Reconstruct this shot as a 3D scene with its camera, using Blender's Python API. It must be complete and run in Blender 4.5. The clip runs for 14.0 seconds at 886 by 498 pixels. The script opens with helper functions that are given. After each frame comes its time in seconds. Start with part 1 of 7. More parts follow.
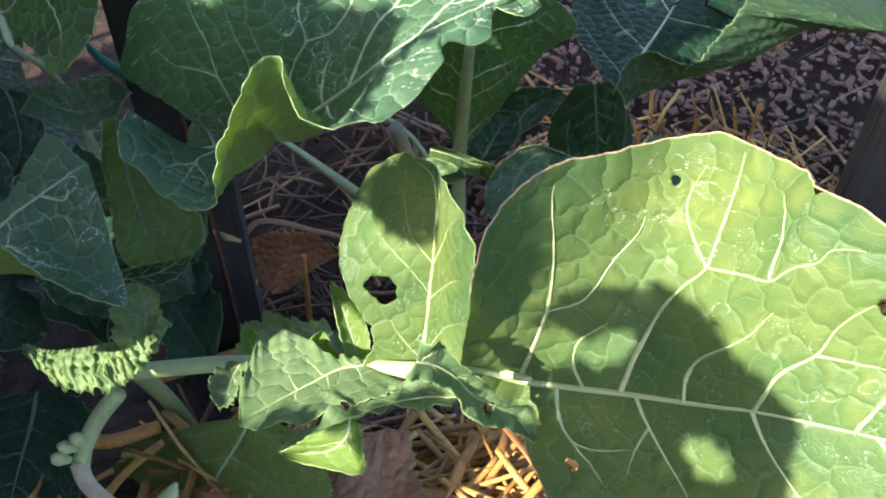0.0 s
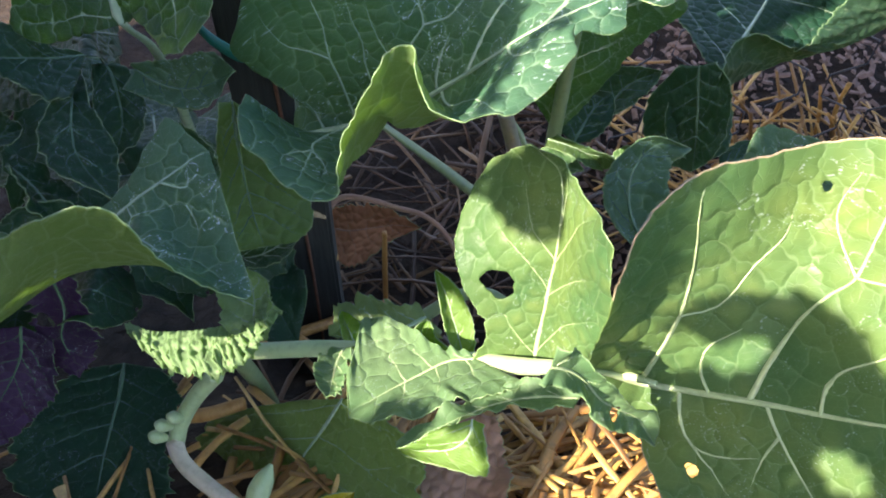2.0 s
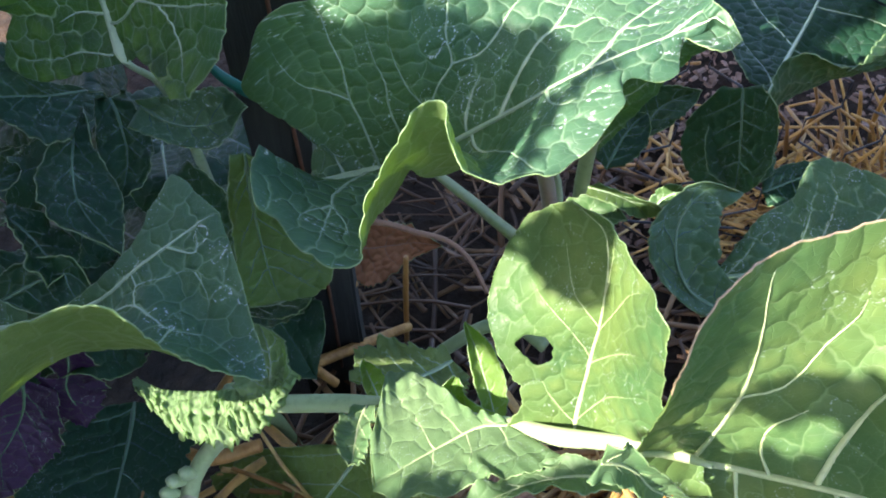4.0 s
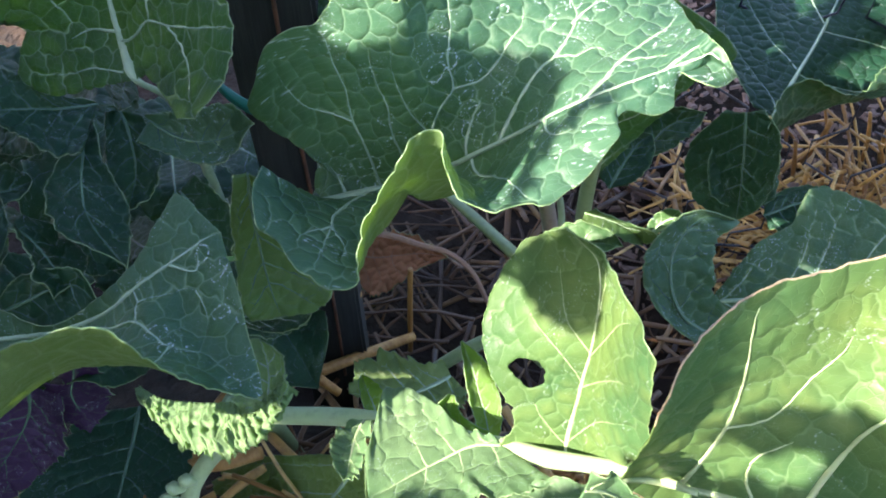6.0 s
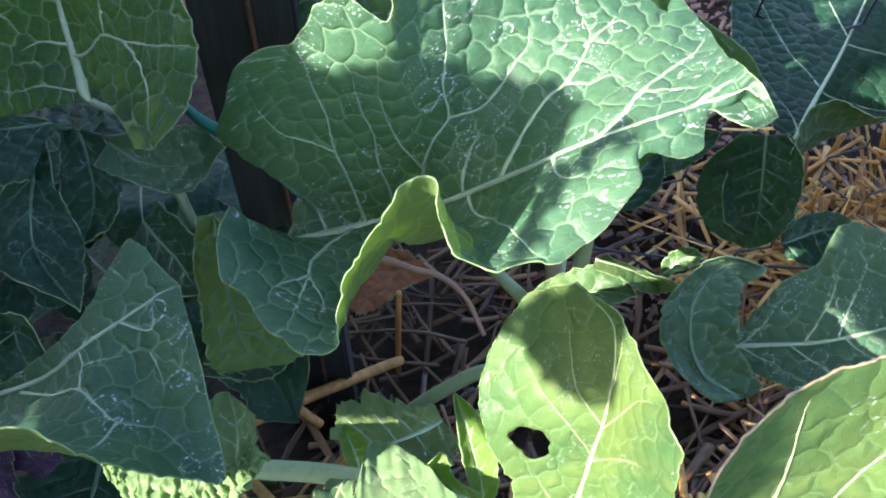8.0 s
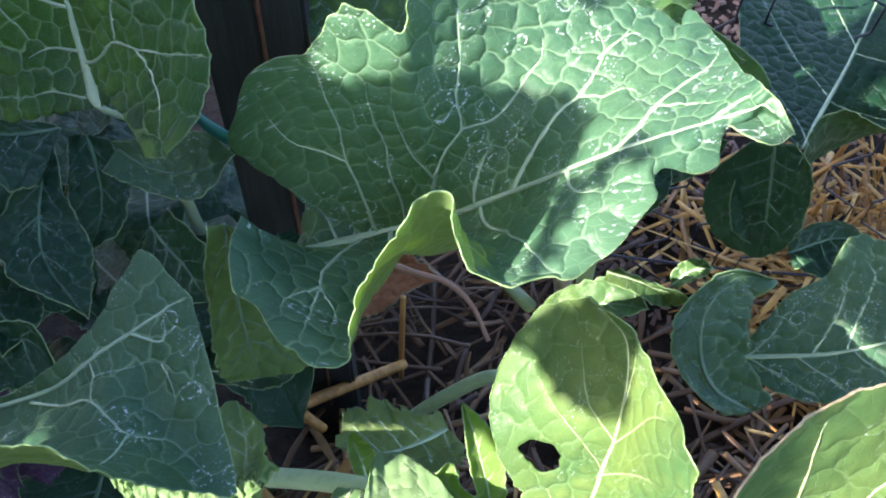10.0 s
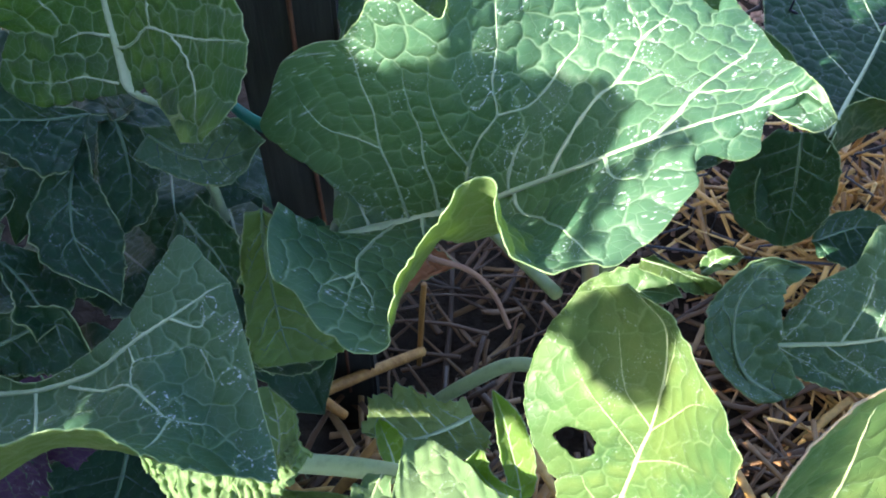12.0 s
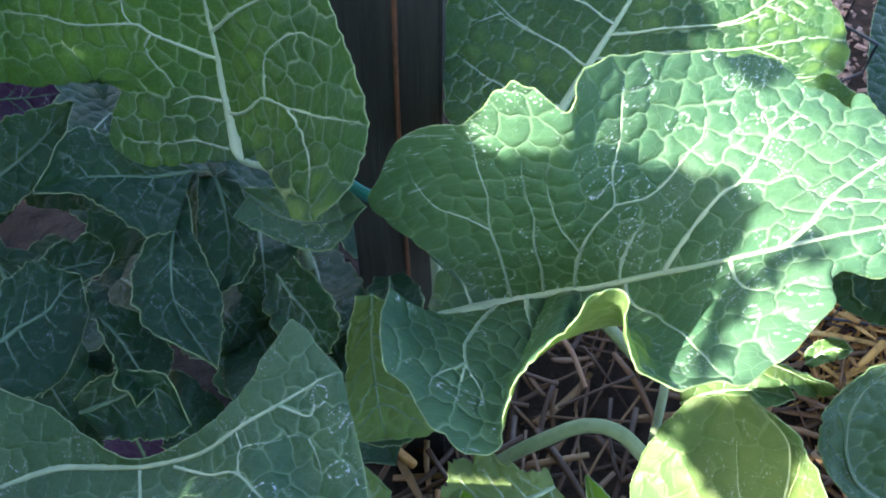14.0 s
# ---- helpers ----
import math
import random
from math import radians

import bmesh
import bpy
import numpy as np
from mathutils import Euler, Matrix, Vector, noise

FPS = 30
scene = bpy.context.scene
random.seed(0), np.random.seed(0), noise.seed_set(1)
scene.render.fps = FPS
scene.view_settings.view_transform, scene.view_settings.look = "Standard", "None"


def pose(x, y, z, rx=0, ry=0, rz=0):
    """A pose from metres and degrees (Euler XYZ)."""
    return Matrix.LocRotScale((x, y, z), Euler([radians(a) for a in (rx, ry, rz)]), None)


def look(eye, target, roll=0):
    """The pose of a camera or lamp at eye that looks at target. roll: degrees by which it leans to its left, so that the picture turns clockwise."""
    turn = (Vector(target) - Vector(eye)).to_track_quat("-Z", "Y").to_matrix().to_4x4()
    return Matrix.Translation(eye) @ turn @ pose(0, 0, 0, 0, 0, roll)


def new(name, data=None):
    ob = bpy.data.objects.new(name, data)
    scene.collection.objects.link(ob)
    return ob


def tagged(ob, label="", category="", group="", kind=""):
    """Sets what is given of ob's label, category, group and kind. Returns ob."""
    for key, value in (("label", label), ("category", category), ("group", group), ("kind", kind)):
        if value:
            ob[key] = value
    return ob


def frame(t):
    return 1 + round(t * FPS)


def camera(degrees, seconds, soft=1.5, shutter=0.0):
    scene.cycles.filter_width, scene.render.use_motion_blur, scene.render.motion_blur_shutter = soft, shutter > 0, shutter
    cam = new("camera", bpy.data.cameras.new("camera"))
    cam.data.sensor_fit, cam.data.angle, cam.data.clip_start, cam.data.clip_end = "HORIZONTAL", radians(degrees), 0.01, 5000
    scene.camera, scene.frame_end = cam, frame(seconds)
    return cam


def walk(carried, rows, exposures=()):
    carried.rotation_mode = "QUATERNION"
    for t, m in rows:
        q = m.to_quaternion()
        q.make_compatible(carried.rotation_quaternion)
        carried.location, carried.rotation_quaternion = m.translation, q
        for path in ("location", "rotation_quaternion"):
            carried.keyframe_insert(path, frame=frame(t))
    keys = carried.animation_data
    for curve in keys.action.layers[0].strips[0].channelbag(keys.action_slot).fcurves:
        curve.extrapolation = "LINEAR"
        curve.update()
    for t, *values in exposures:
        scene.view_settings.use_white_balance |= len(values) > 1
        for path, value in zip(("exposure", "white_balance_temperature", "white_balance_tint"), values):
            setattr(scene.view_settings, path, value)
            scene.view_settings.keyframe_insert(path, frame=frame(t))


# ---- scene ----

cam = camera(51.8, 14.0, soft=1.9)
METRES, EYE, TILT, LEAN, TURN = 0.225, 0.46, -46.0, 0.0, 0.0
ROWS = [
    (0.0, 0.0, 0.0, 0.0, -0.0, 0.0, 0.0),
    (0.5, 0.0252, -0.024, 0.0551, 0.68, -0.73, 0.55),
    (1.0, -0.042, -0.0381, 0.0508, 1.47, -1.25, 0.05),
    (1.5, -0.1167, -0.0232, 0.017, 2.13, -2.08, -1.09),
    (2.0, -0.1214, 0.0327, 0.0464, 2.14, -2.57, -1.45),
    (2.5, -0.1304, 0.1431, 0.1126, 2.4, -3.43, -0.66),
    (3.0, -0.1567, 0.1576, 0.1354, 2.48, -3.78, -0.47),
    (5.5, -0.1328, 0.1291, 0.1736, 3.98, -3.96, -2.44),
    (6.0, -0.1284, 0.1266, 0.1796, 3.98, -3.87, -2.46),
    (6.5, -0.1263, 0.1254, 0.1756, 4.14, -3.93, -2.56),
    (7.0, -0.1238, 0.1342, 0.1781, 4.09, -4.12, -2.61),
    (7.5, -0.1222, 0.2082, 0.1921, 3.72, -4.44, -2.82),
    (8.0, -0.1457, 0.2754, 0.2444, 3.37, -4.59, -3.12),
    (10.5, -0.171, 0.2736, 0.2658, 3.3, -4.8, -3.74),
    (11.0, -0.1849, 0.257, 0.2653, 3.47, -4.9, -3.79),
    (11.5, -0.1967, 0.2628, 0.2486, 3.36, -5.2, -3.71),
    (12.0, -0.2004, 0.2779, 0.2559, 3.52, -5.52, -3.79),
    (12.5, -0.2328, 0.3008, 0.2704, 3.78, -5.67, -4.43),
    (13.0, -0.247, 0.3085, 0.3229, 4.11, -5.61, -4.91),
    (13.5, -0.2768, 0.2978, 0.3365, 5.18, -5.6, -6.02),
    (14.0, -0.2909, 0.3015, 0.3403, 6.41, -5.37, -6.43),
]
walk(cam, [(t, pose(0, 0, EYE, TILT, LEAN, TURN) @ pose(METRES * x, METRES * y, METRES * z, 90 + pitch, roll, yaw)) for t, x, y, z, yaw, pitch, roll in ROWS],
     exposures=[(0.0, 2.64, 7300, 16), (1.0, 2.76, 7300, 16), (3.0, 2.92, 7000, 15), (7.0, 3.10, 6750, 15), (13.0, 3.18, 6800, 13), (14.0, 3.58, 6900, 11)])


# ---- light: clear sky, low morning sun from the left ----
SUN_FROM = Vector((-0.62, -0.52, 0.59)).normalized()
world = bpy.data.worlds.new("sky")
scene.world = world
world.use_nodes = True
wn = world.node_tree.nodes
sky = wn.new("ShaderNodeTexSky")
sky.sky_type, sky.sun_disc = "NISHITA", False
sky.air_density, sky.dust_density, sky.ozone_density = 0.5, 1.2, 1.0
sky.sun_elevation = math.asin(SUN_FROM.z)
sky.sun_rotation = math.atan2(SUN_FROM.x, SUN_FROM.y)
wn["Background"].inputs["Strength"].default_value = 0.094
world.node_tree.links.new(sky.outputs["Color"], wn["Background"].inputs["Color"])
sun = new("sun", bpy.data.lights.new("sun", "SUN"))
sun.data.energy, sun.data.angle, sun.data.color = 3.0, radians(0.45), (1.0, 0.92, 0.80)
sun.matrix_world = look(SUN_FROM * 5, (0, 0, 0))


# ---- materials ----
def shader(name, build, rough=0.6):
    """A node material; build(kit) wires colour and relief into the principled node."""
    m = bpy.data.materials.new(name)
    m.use_nodes = True
    t = m.node_tree
    p = t.nodes["Principled BSDF"]
    p.inputs["Roughness"].default_value = rough

    class Kit:
        tree, out, main = t, t.nodes["Material Output"], p

        def node(self, kind, **sets):
            n = t.nodes.new("ShaderNode" + kind)
            for k, v in sets.items():
                setattr(n, k, v)
            return n

        def link(self, a, b):
            t.links.new(a, b)

        def noise(self, co, scale, detail=4, rough=0.55):
            n = self.node("TexNoise")
            n.inputs["Scale"].default_value, n.inputs["Detail"].default_value, n.inputs["Roughness"].default_value = scale, detail, rough
            self.link(co, n.inputs["Vector"])
            return n.outputs["Fac"]

        def ramp(self, fac, *stops, soft=False):
            n = self.node("ValToRGB")
            if soft:
                n.color_ramp.interpolation = "B_SPLINE"
            e = n.color_ramp.elements
            while len(e) < len(stops):
                e.new(0.5)
            for s, (pos, col) in zip(e, stops):
                s.position = pos
                s.color = (*col, 1) if isinstance(col, tuple) else (col, col, col, 1)
            self.link(fac, n.inputs["Fac"])
            return n.outputs["Color"]

        def mix(self, fac, a, b, mode="MIX"):
            n = self.node("Mix", data_type="RGBA", blend_type=mode)
            for sock, v in ((n.inputs[0], fac), (n.inputs[6], a), (n.inputs[7], b)):
                if isinstance(v, bpy.types.NodeSocket):
                    self.link(v, sock)
                elif isinstance(v, tuple):
                    sock.default_value = (*v, 1)
                else:
                    sock.default_value = v
            return n.outputs[2]

        def math(self, op, a, b=0.0):
            n = self.node("Math", operation=op)
            for sock, v in zip(n.inputs, (a, b)):
                if isinstance(v, bpy.types.NodeSocket):
                    self.link(v, sock)
                else:
                    sock.default_value = v
            return n.outputs[0]

        def bump(self, height, strength, distance, base=None):
            n = self.node("Bump")
            n.inputs["Strength"].default_value, n.inputs["Distance"].default_value = strength, distance
            self.link(height, n.inputs["Height"])
            if base is not None:
                self.link(base, n.inputs["Normal"])
            return n.outputs["Normal"]

    build(Kit())
    return m


def leaf_material(name, dark, light, through_col, thin=0.45, rough=0.42, frost=0.0, yellow=0.0, net=0.5, net_col=(0.40, 0.52, 0.30), blister=0.6, glow=None):
    """Waxy leaf: blistered net of fine veins on its own flat coordinates (metres), a bloom of pale dew specks, light through it."""
    def build(k):
        co = k.node("UVMap", uv_map="flat").outputs["UV"]
        warp = k.node("TexNoise")
        warp.inputs["Scale"].default_value, warp.inputs["Detail"].default_value = 76, 2
        k.link(co, warp.inputs["Vector"])
        vm = k.node("VectorMath", operation="MULTIPLY_ADD")
        k.link(warp.outputs["Color"], vm.inputs[0])
        vm.inputs[1].default_value = (0.0055, 0.0055, 0)
        k.link(co, vm.inputs[2])
        wco = vm.outputs[0]

        v = k.node("TexVoronoi", feature="DISTANCE_TO_EDGE", voronoi_dimensions="2D")
        v.inputs["Scale"].default_value = 420
        k.link(wco, v.inputs["Vector"])
        fine = v.outputs["Distance"]
        # distance to the net of small veins, in centimetres, laid on with the blade
        split = k.node("SeparateXYZ")
        k.link(k.node("UVMap", uv_map="net").outputs["UV"], split.inputs[0])
        coarse = split.outputs["X"]
        big = k.noise(co, 28, 3)
        small = k.noise(co, 260, 4)
        base = k.mix(k.ramp(big, (0.3, 0.0), (0.7, 1.0)), dark, light)
        base = k.mix(k.math("MULTIPLY", k.ramp(small, (0.35, 0.0), (0.75, 1.0)), 0.35), base, tuple(c * 0.6 for c in dark))
        if glow:
            # middle of the cells between the net of veins coloured paler, like sun glowing through
            base = k.mix(k.math("MULTIPLY", k.ramp(coarse, (0.07, 0.0), (0.34, 1.0), soft=True), k.ramp(k.noise(co, 38, 2), (0.44, 0.0), (0.64, 1.0))), base, glow)
        if yellow:
            base = k.mix(k.math("MULTIPLY", k.ramp(k.noise(co, 18, 2), (0.45, 0.0), (0.65, 1.0)), yellow), base, (0.30, 0.33, 0.05))
        line = k.ramp(k.math("ADD", coarse, k.math("MULTIPLY", k.noise(co, 330, 2), 0.012)), (0.006, 1.0), (0.022, 0.75), (0.048, 0.0))
        hair = k.ramp(fine, (0.0, 1.0), (0.07, 0.0))
        vein = k.math("MAXIMUM", k.math("MULTIPLY", line, net), k.math("MULTIPLY", hair, net * 0.28))
        col = k.mix(vein, base, net_col)
        normal = k.bump(k.ramp(coarse, (0.0, 0.0), (0.09, 1.0), soft=True), blister, 0.0004)
        normal = k.bump(hair, 0.25, -0.0003, normal)
        normal = k.bump(small, 0.15, 0.0005, normal)
        rough_socket = k.ramp(small, (0.3, rough - 0.06), (0.7, rough + 0.12))
        if frost:
            # dried dew: broken rings and specks of pale wax, in patches
            ring = k.node("TexVoronoi", feature="F1", voronoi_dimensions="2D")
            ring.inputs["Scale"].default_value = 125
            k.link(wco, ring.inputs["Vector"])
            rim = k.ramp(ring.outputs["Distance"], (0.23, 0.0), (0.27, 1.0), (0.32, 0.0))
            rim = k.math("MULTIPLY", rim, k.ramp(ring.outputs["Color"], (0.50, 0.0), (0.54, 1.0)))
            patch = k.ramp(k.noise(co, 34, 2), (0.42, 0.0), (0.51, 1.0))
            grain = k.ramp(k.noise(co, 1400, 2), (0.52, 0.0), (0.57, 1.0))
            speck = k.math("MULTIPLY", k.ramp(k.noise(co, 1500, 1), (0.64, 0.0), (0.70, 1.0)), k.ramp(k.noise(co, 75, 3), (0.54, 0.0), (0.64, 0.9)))
            dew = k.math("MAXIMUM", k.math("MULTIPLY", k.math("MULTIPLY", rim, patch), grain), speck)
            dew = k.math("MINIMUM", k.math("MULTIPLY", dew, 1.5 * frost), 1.0)
            col = k.mix(dew, col, (0.56, 0.66, 0.66))
        k.link(col, k.main.inputs["Base Color"])
        k.link(rough_socket, k.main.inputs["Roughness"])
        k.link(normal, k.main.inputs["Normal"])
        k.main.inputs["Specular IOR Level"].default_value = 0.18
        tr = k.node("BsdfTranslucent")
        k.link(k.mix(vein, through_col, (0.62, 0.80, 0.30)), tr.inputs["Color"])
        k.link(normal, tr.inputs["Normal"])
        ms = k.node("MixShader")
        ms.inputs[0].default_value = thin
        k.link(k.main.outputs[0], ms.inputs[1])
        k.link(tr.outputs[0], ms.inputs[2])
        k.link(ms.outputs[0], k.out.inputs["Surface"])
    return shader(name, build, rough)


def stem_material(name, a, b, rough=0.45):
    def build(k):
        co = k.node("TexCoord").outputs["Object"]
        col = k.mix(k.noise(co, 55, 4), a, b)
        col = k.mix(k.math("MULTIPLY", k.ramp(k.noise(co, 320, 3), (0.5, 0.0), (0.75, 1.0)), 0.4), col, tuple(0.55 * c for c in a))
        k.link(col, k.main.inputs["Base Color"])
        k.link(k.bump(k.noise(co, 420, 3), 0.25, 0.0008), k.main.inputs["Normal"])
        k.main.inputs["Subsurface Weight"].default_value = 0.12
        k.main.inputs["Subsurface Radius"].default_value = (0.004, 0.006, 0.002)
    return shader(name, build, rough)


def wood_material(name, a, b, rough=0.8):
    def build(k):
        co = k.node("TexCoord").outputs["Object"]
        mp = k.node("Mapping")
        mp.inputs["Scale"].default_value = (1, 1, 0.06)
        k.link(co, mp.inputs["Vector"])
        grain = k.noise(mp.outputs[0], 260, 6, 0.65)
        col = k.mix(k.ramp(grain, (0.35, 0.0), (0.7, 1.0)), a, b)
        col = k.mix(k.math("MULTIPLY", k.ramp(k.noise(co, 24, 5), (0.45, 0.0), (0.7, 1.0)), 0.5), col, tuple(0.45 * c for c in a))
        k.link(col, k.main.inputs["Base Color"])
        k.link(k.bump(grain, 0.6, 0.002), k.main.inputs["Normal"])
    return shader(name, build, rough)


def straw_material(name="straw", old_shaded=False):
    def build(k):
        oi = k.node("ObjectInfo").outputs["Random"]
        isl = k.node("NewGeometry").outputs["Random Per Island"]
        pick = k.math("FRACT", k.math("ADD", k.math("MULTIPLY", oi, 7.3), k.math("MULTIPLY", isl, 3.7)))
        co = k.node("TexCoord").outputs["Object"]
        hues = ((0.0, (0.22, 0.105, 0.03)), (0.35, (0.45, 0.24, 0.065)), (0.7, (0.60, 0.36, 0.10)), (1.0, (0.70, 0.48, 0.18)))
        # brown old straw, its hues also darkened for the shade under the leaves
        if old_shaded:
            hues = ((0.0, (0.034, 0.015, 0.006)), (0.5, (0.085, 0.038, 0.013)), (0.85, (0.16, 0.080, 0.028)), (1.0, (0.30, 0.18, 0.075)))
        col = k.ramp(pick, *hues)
        col = k.mix(k.math("MULTIPLY", k.ramp(k.noise(co, 160, 4), (0.45, 0.0), (0.7, 1.0)), 0.55), col, (0.10, 0.06, 0.03))
        k.link(col, k.main.inputs["Base Color"])
        k.link(k.bump(k.noise(co, 900, 3), 0.4, 0.0006), k.main.inputs["Normal"])
    return shader(name, build, 0.48)


def ground_material():
    def build(k):
        co = k.node("TexCoord").outputs["Object"]
        a = k.mix(k.ramp(k.noise(co, 22, 6, 0.7), (0.35, 0.0), (0.7, 1.0)), (0.010, 0.006, 0.003), (0.034, 0.018, 0.009))
        v = k.node("TexVoronoi", feature="F1")
        v.inputs["Scale"].default_value = 75
        k.link(co, v.inputs["Vector"])
        col = k.mix(k.ramp(v.outputs["Distance"], (0.1, 0.6), (0.6, 0.0)), a, (0.060, 0.036, 0.020))
        k.link(col, k.main.inputs["Base Color"])
        n = k.bump(k.noise(co, 60, 6, 0.7), 0.8, 0.012)
        k.link(k.bump(v.outputs["Distance"], 0.6, 0.006, n), k.main.inputs["Normal"])
    return shader("soil", build, 0.92)


def plain_material(name, a, b, rough=0.6, scale=90, metallic=0.0, bump=0.001):
    def build(k):
        co = k.node("TexCoord").outputs["Object"]
        n = k.noise(co, scale, 5, 0.6)
        k.link(k.mix(k.ramp(n, (0.35, 0.0), (0.7, 1.0)), a, b), k.main.inputs["Base Color"])
        k.link(k.bump(n, 0.5, bump), k.main.inputs["Normal"])
        k.main.inputs["Metallic"].default_value = metallic
    return shader(name, build, rough)


COLLARD = leaf_material("collard_leaf", (0.025, 0.085, 0.060), (0.066, 0.148, 0.089), (0.44, 0.64, 0.14), thin=0.28, frost=1.1, net=0.62, net_col=(0.22, 0.35, 0.23), blister=0.6)
GREEN = leaf_material("green_leaf", (0.013, 0.048, 0.032), (0.024, 0.072, 0.042), (0.38, 0.64, 0.12), thin=0.32, net=0.6, net_col=(0.32, 0.46, 0.31), blister=0.5, glow=(0.10, 0.20, 0.045))
COLLARD_UNDER = leaf_material("collard_underside", (0.12, 0.20, 0.085), (0.17, 0.26, 0.105), (0.44, 0.68, 0.10), thin=0.4, net=0.35, blister=0.3)
FOLD_UNDER = leaf_material("folded_underside", (0.060, 0.120, 0.050), (0.090, 0.160, 0.064), (0.36, 0.56, 0.10), thin=0.35, net=0.3, net_col=(0.14, 0.24, 0.12))
PALE = leaf_material("pale_leaf", (0.034, 0.094, 0.038), (0.066, 0.138, 0.050), (0.42, 0.60, 0.16), thin=0.14, yellow=0.16, frost=0.3, net=0.28, net_col=(0.23, 0.33, 0.16), blister=0.3, glow=(0.105, 0.165, 0.056))
PALE_UNDER = leaf_material("pale_underside", (0.11, 0.18, 0.07), (0.15, 0.22, 0.09), (0.50, 0.68, 0.12), thin=0.35, net=0.35)
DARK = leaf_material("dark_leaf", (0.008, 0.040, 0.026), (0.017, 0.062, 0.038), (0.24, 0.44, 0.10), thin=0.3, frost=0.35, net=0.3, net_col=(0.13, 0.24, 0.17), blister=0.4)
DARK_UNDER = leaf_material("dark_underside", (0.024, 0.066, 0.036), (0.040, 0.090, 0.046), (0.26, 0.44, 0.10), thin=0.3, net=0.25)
PURPLE = leaf_material("purple_leaf", (0.030, 0.022, 0.046), (0.085, 0.066, 0.115), (0.26, 0.10, 0.24), frost=0.7, net=0.25, net_col=(0.15, 0.12, 0.18))
FRILL = leaf_material("frilled_leaf", (0.15, 0.26, 0.13), (0.26, 0.38, 0.20), (0.40, 0.62, 0.14), net=0.3, blister=0.6)
LOBE = leaf_material("lobe_leaf", (0.055, 0.135, 0.062), (0.150, 0.245, 0.120), (0.44, 0.64, 0.16), thin=0.25, frost=0.3, net=0.35, net_col=(0.24, 0.34, 0.2), blister=0.6)
YELLOW = leaf_material("yellowed_leaf", (0.34, 0.33, 0.03), (0.50, 0.40, 0.03), (0.6, 0.5, 0.04), net=0.2, net_col=(0.5, 0.5, 0.2))
FRESH = leaf_material("fresh_leaf", (0.095, 0.185, 0.045), (0.14, 0.24, 0.065), (0.46, 0.74, 0.07), net=0.3)
# leaves of the added hedge that blocks the sun
SHRUB = leaf_material("shrub_leaf", (0.025, 0.06, 0.022), (0.045, 0.09, 0.035), (0.16, 0.26, 0.06), thin=0.12, net=0.2)
DEAD = leaf_material("dead_leaf", (0.28, 0.115, 0.050), (0.42, 0.20, 0.10), (0.34, 0.15, 0.06), thin=0.2, rough=0.75, net=0.3, net_col=(0.18, 0.09, 0.05))
DEAD_TAN = leaf_material("tan_dead_leaf", (0.30, 0.17, 0.11), (0.44, 0.28, 0.19), (0.34, 0.15, 0.06), thin=0.2, rough=0.75, net=0.3, net_col=(0.18, 0.09, 0.05))
VEIN = stem_material("vein", (0.25, 0.38, 0.24), (0.34, 0.46, 0.30))
VEIN_PALE = stem_material("vein_pale", (0.31, 0.41, 0.20), (0.40, 0.49, 0.28))
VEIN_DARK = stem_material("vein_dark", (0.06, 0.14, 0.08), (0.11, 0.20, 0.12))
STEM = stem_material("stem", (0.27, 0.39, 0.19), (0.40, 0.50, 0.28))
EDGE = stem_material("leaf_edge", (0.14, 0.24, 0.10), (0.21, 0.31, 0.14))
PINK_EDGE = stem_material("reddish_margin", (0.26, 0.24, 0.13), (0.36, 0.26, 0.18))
# two darker copies of the stem green, shade put into the colour
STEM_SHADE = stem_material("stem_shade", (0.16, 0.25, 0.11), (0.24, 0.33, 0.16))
STEM_DEEP_SHADE = stem_material("stem_deep_shade", (0.08, 0.14, 0.07), (0.13, 0.20, 0.10))
PURPLE_STEM = stem_material("purple_stem", (0.16, 0.10, 0.16), (0.30, 0.36, 0.22))
DEAD_RIB = stem_material("dead_rib", (0.20, 0.11, 0.07), (0.34, 0.21, 0.14), 0.7)
WHITE_STALK = stem_material("dry_stalk", (0.40, 0.38, 0.27), (0.58, 0.52, 0.40), 0.7)
STRAW = straw_material()
SHADED_OLD_STRAW = straw_material("shaded_rotten_straw", old_shaded=True)
GOLD_STRAW = wood_material("golden_straw", (0.36, 0.17, 0.045), (0.62, 0.36, 0.11), 0.5)
SOIL = ground_material()
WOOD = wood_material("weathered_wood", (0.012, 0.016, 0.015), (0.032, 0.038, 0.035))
RUST = plain_material("rusty_wire", (0.08, 0.035, 0.02), (0.16, 0.07, 0.035), 0.8, 300)
WIRE = plain_material("coated_wire", (0.012, 0.014, 0.022), (0.03, 0.035, 0.055), 0.35, 200)
TEAL = plain_material("teal_ribbon", (0.005, 0.15, 0.13), (0.01, 0.21, 0.18), 0.35, 60)
BARK = plain_material("bark_chip", (0.17, 0.115, 0.092), (0.30, 0.21, 0.175), 0.95, 160, bump=0.002)


# ---- building tools ----
def spline(pts, n):
    """n points on a Catmull-Rom curve through pts, even in the knots."""
    p = np.array(pts, float)
    q = np.vstack([2 * p[0] - p[1], p, 2 * p[-1] - p[-2]])
    s = np.linspace(0, len(p) - 1, n)
    i = np.minimum(s.astype(int), len(p) - 2)
    f = (s - i)[:, None]
    a, b, c, d = q[i], q[i + 1], q[i + 2], q[i + 3]
    return 0.5 * (2 * b + (c - a) * f + (2 * a - 5 * b + 4 * c - d) * f ** 2 + (3 * b - a - 3 * c + d) * f ** 3)


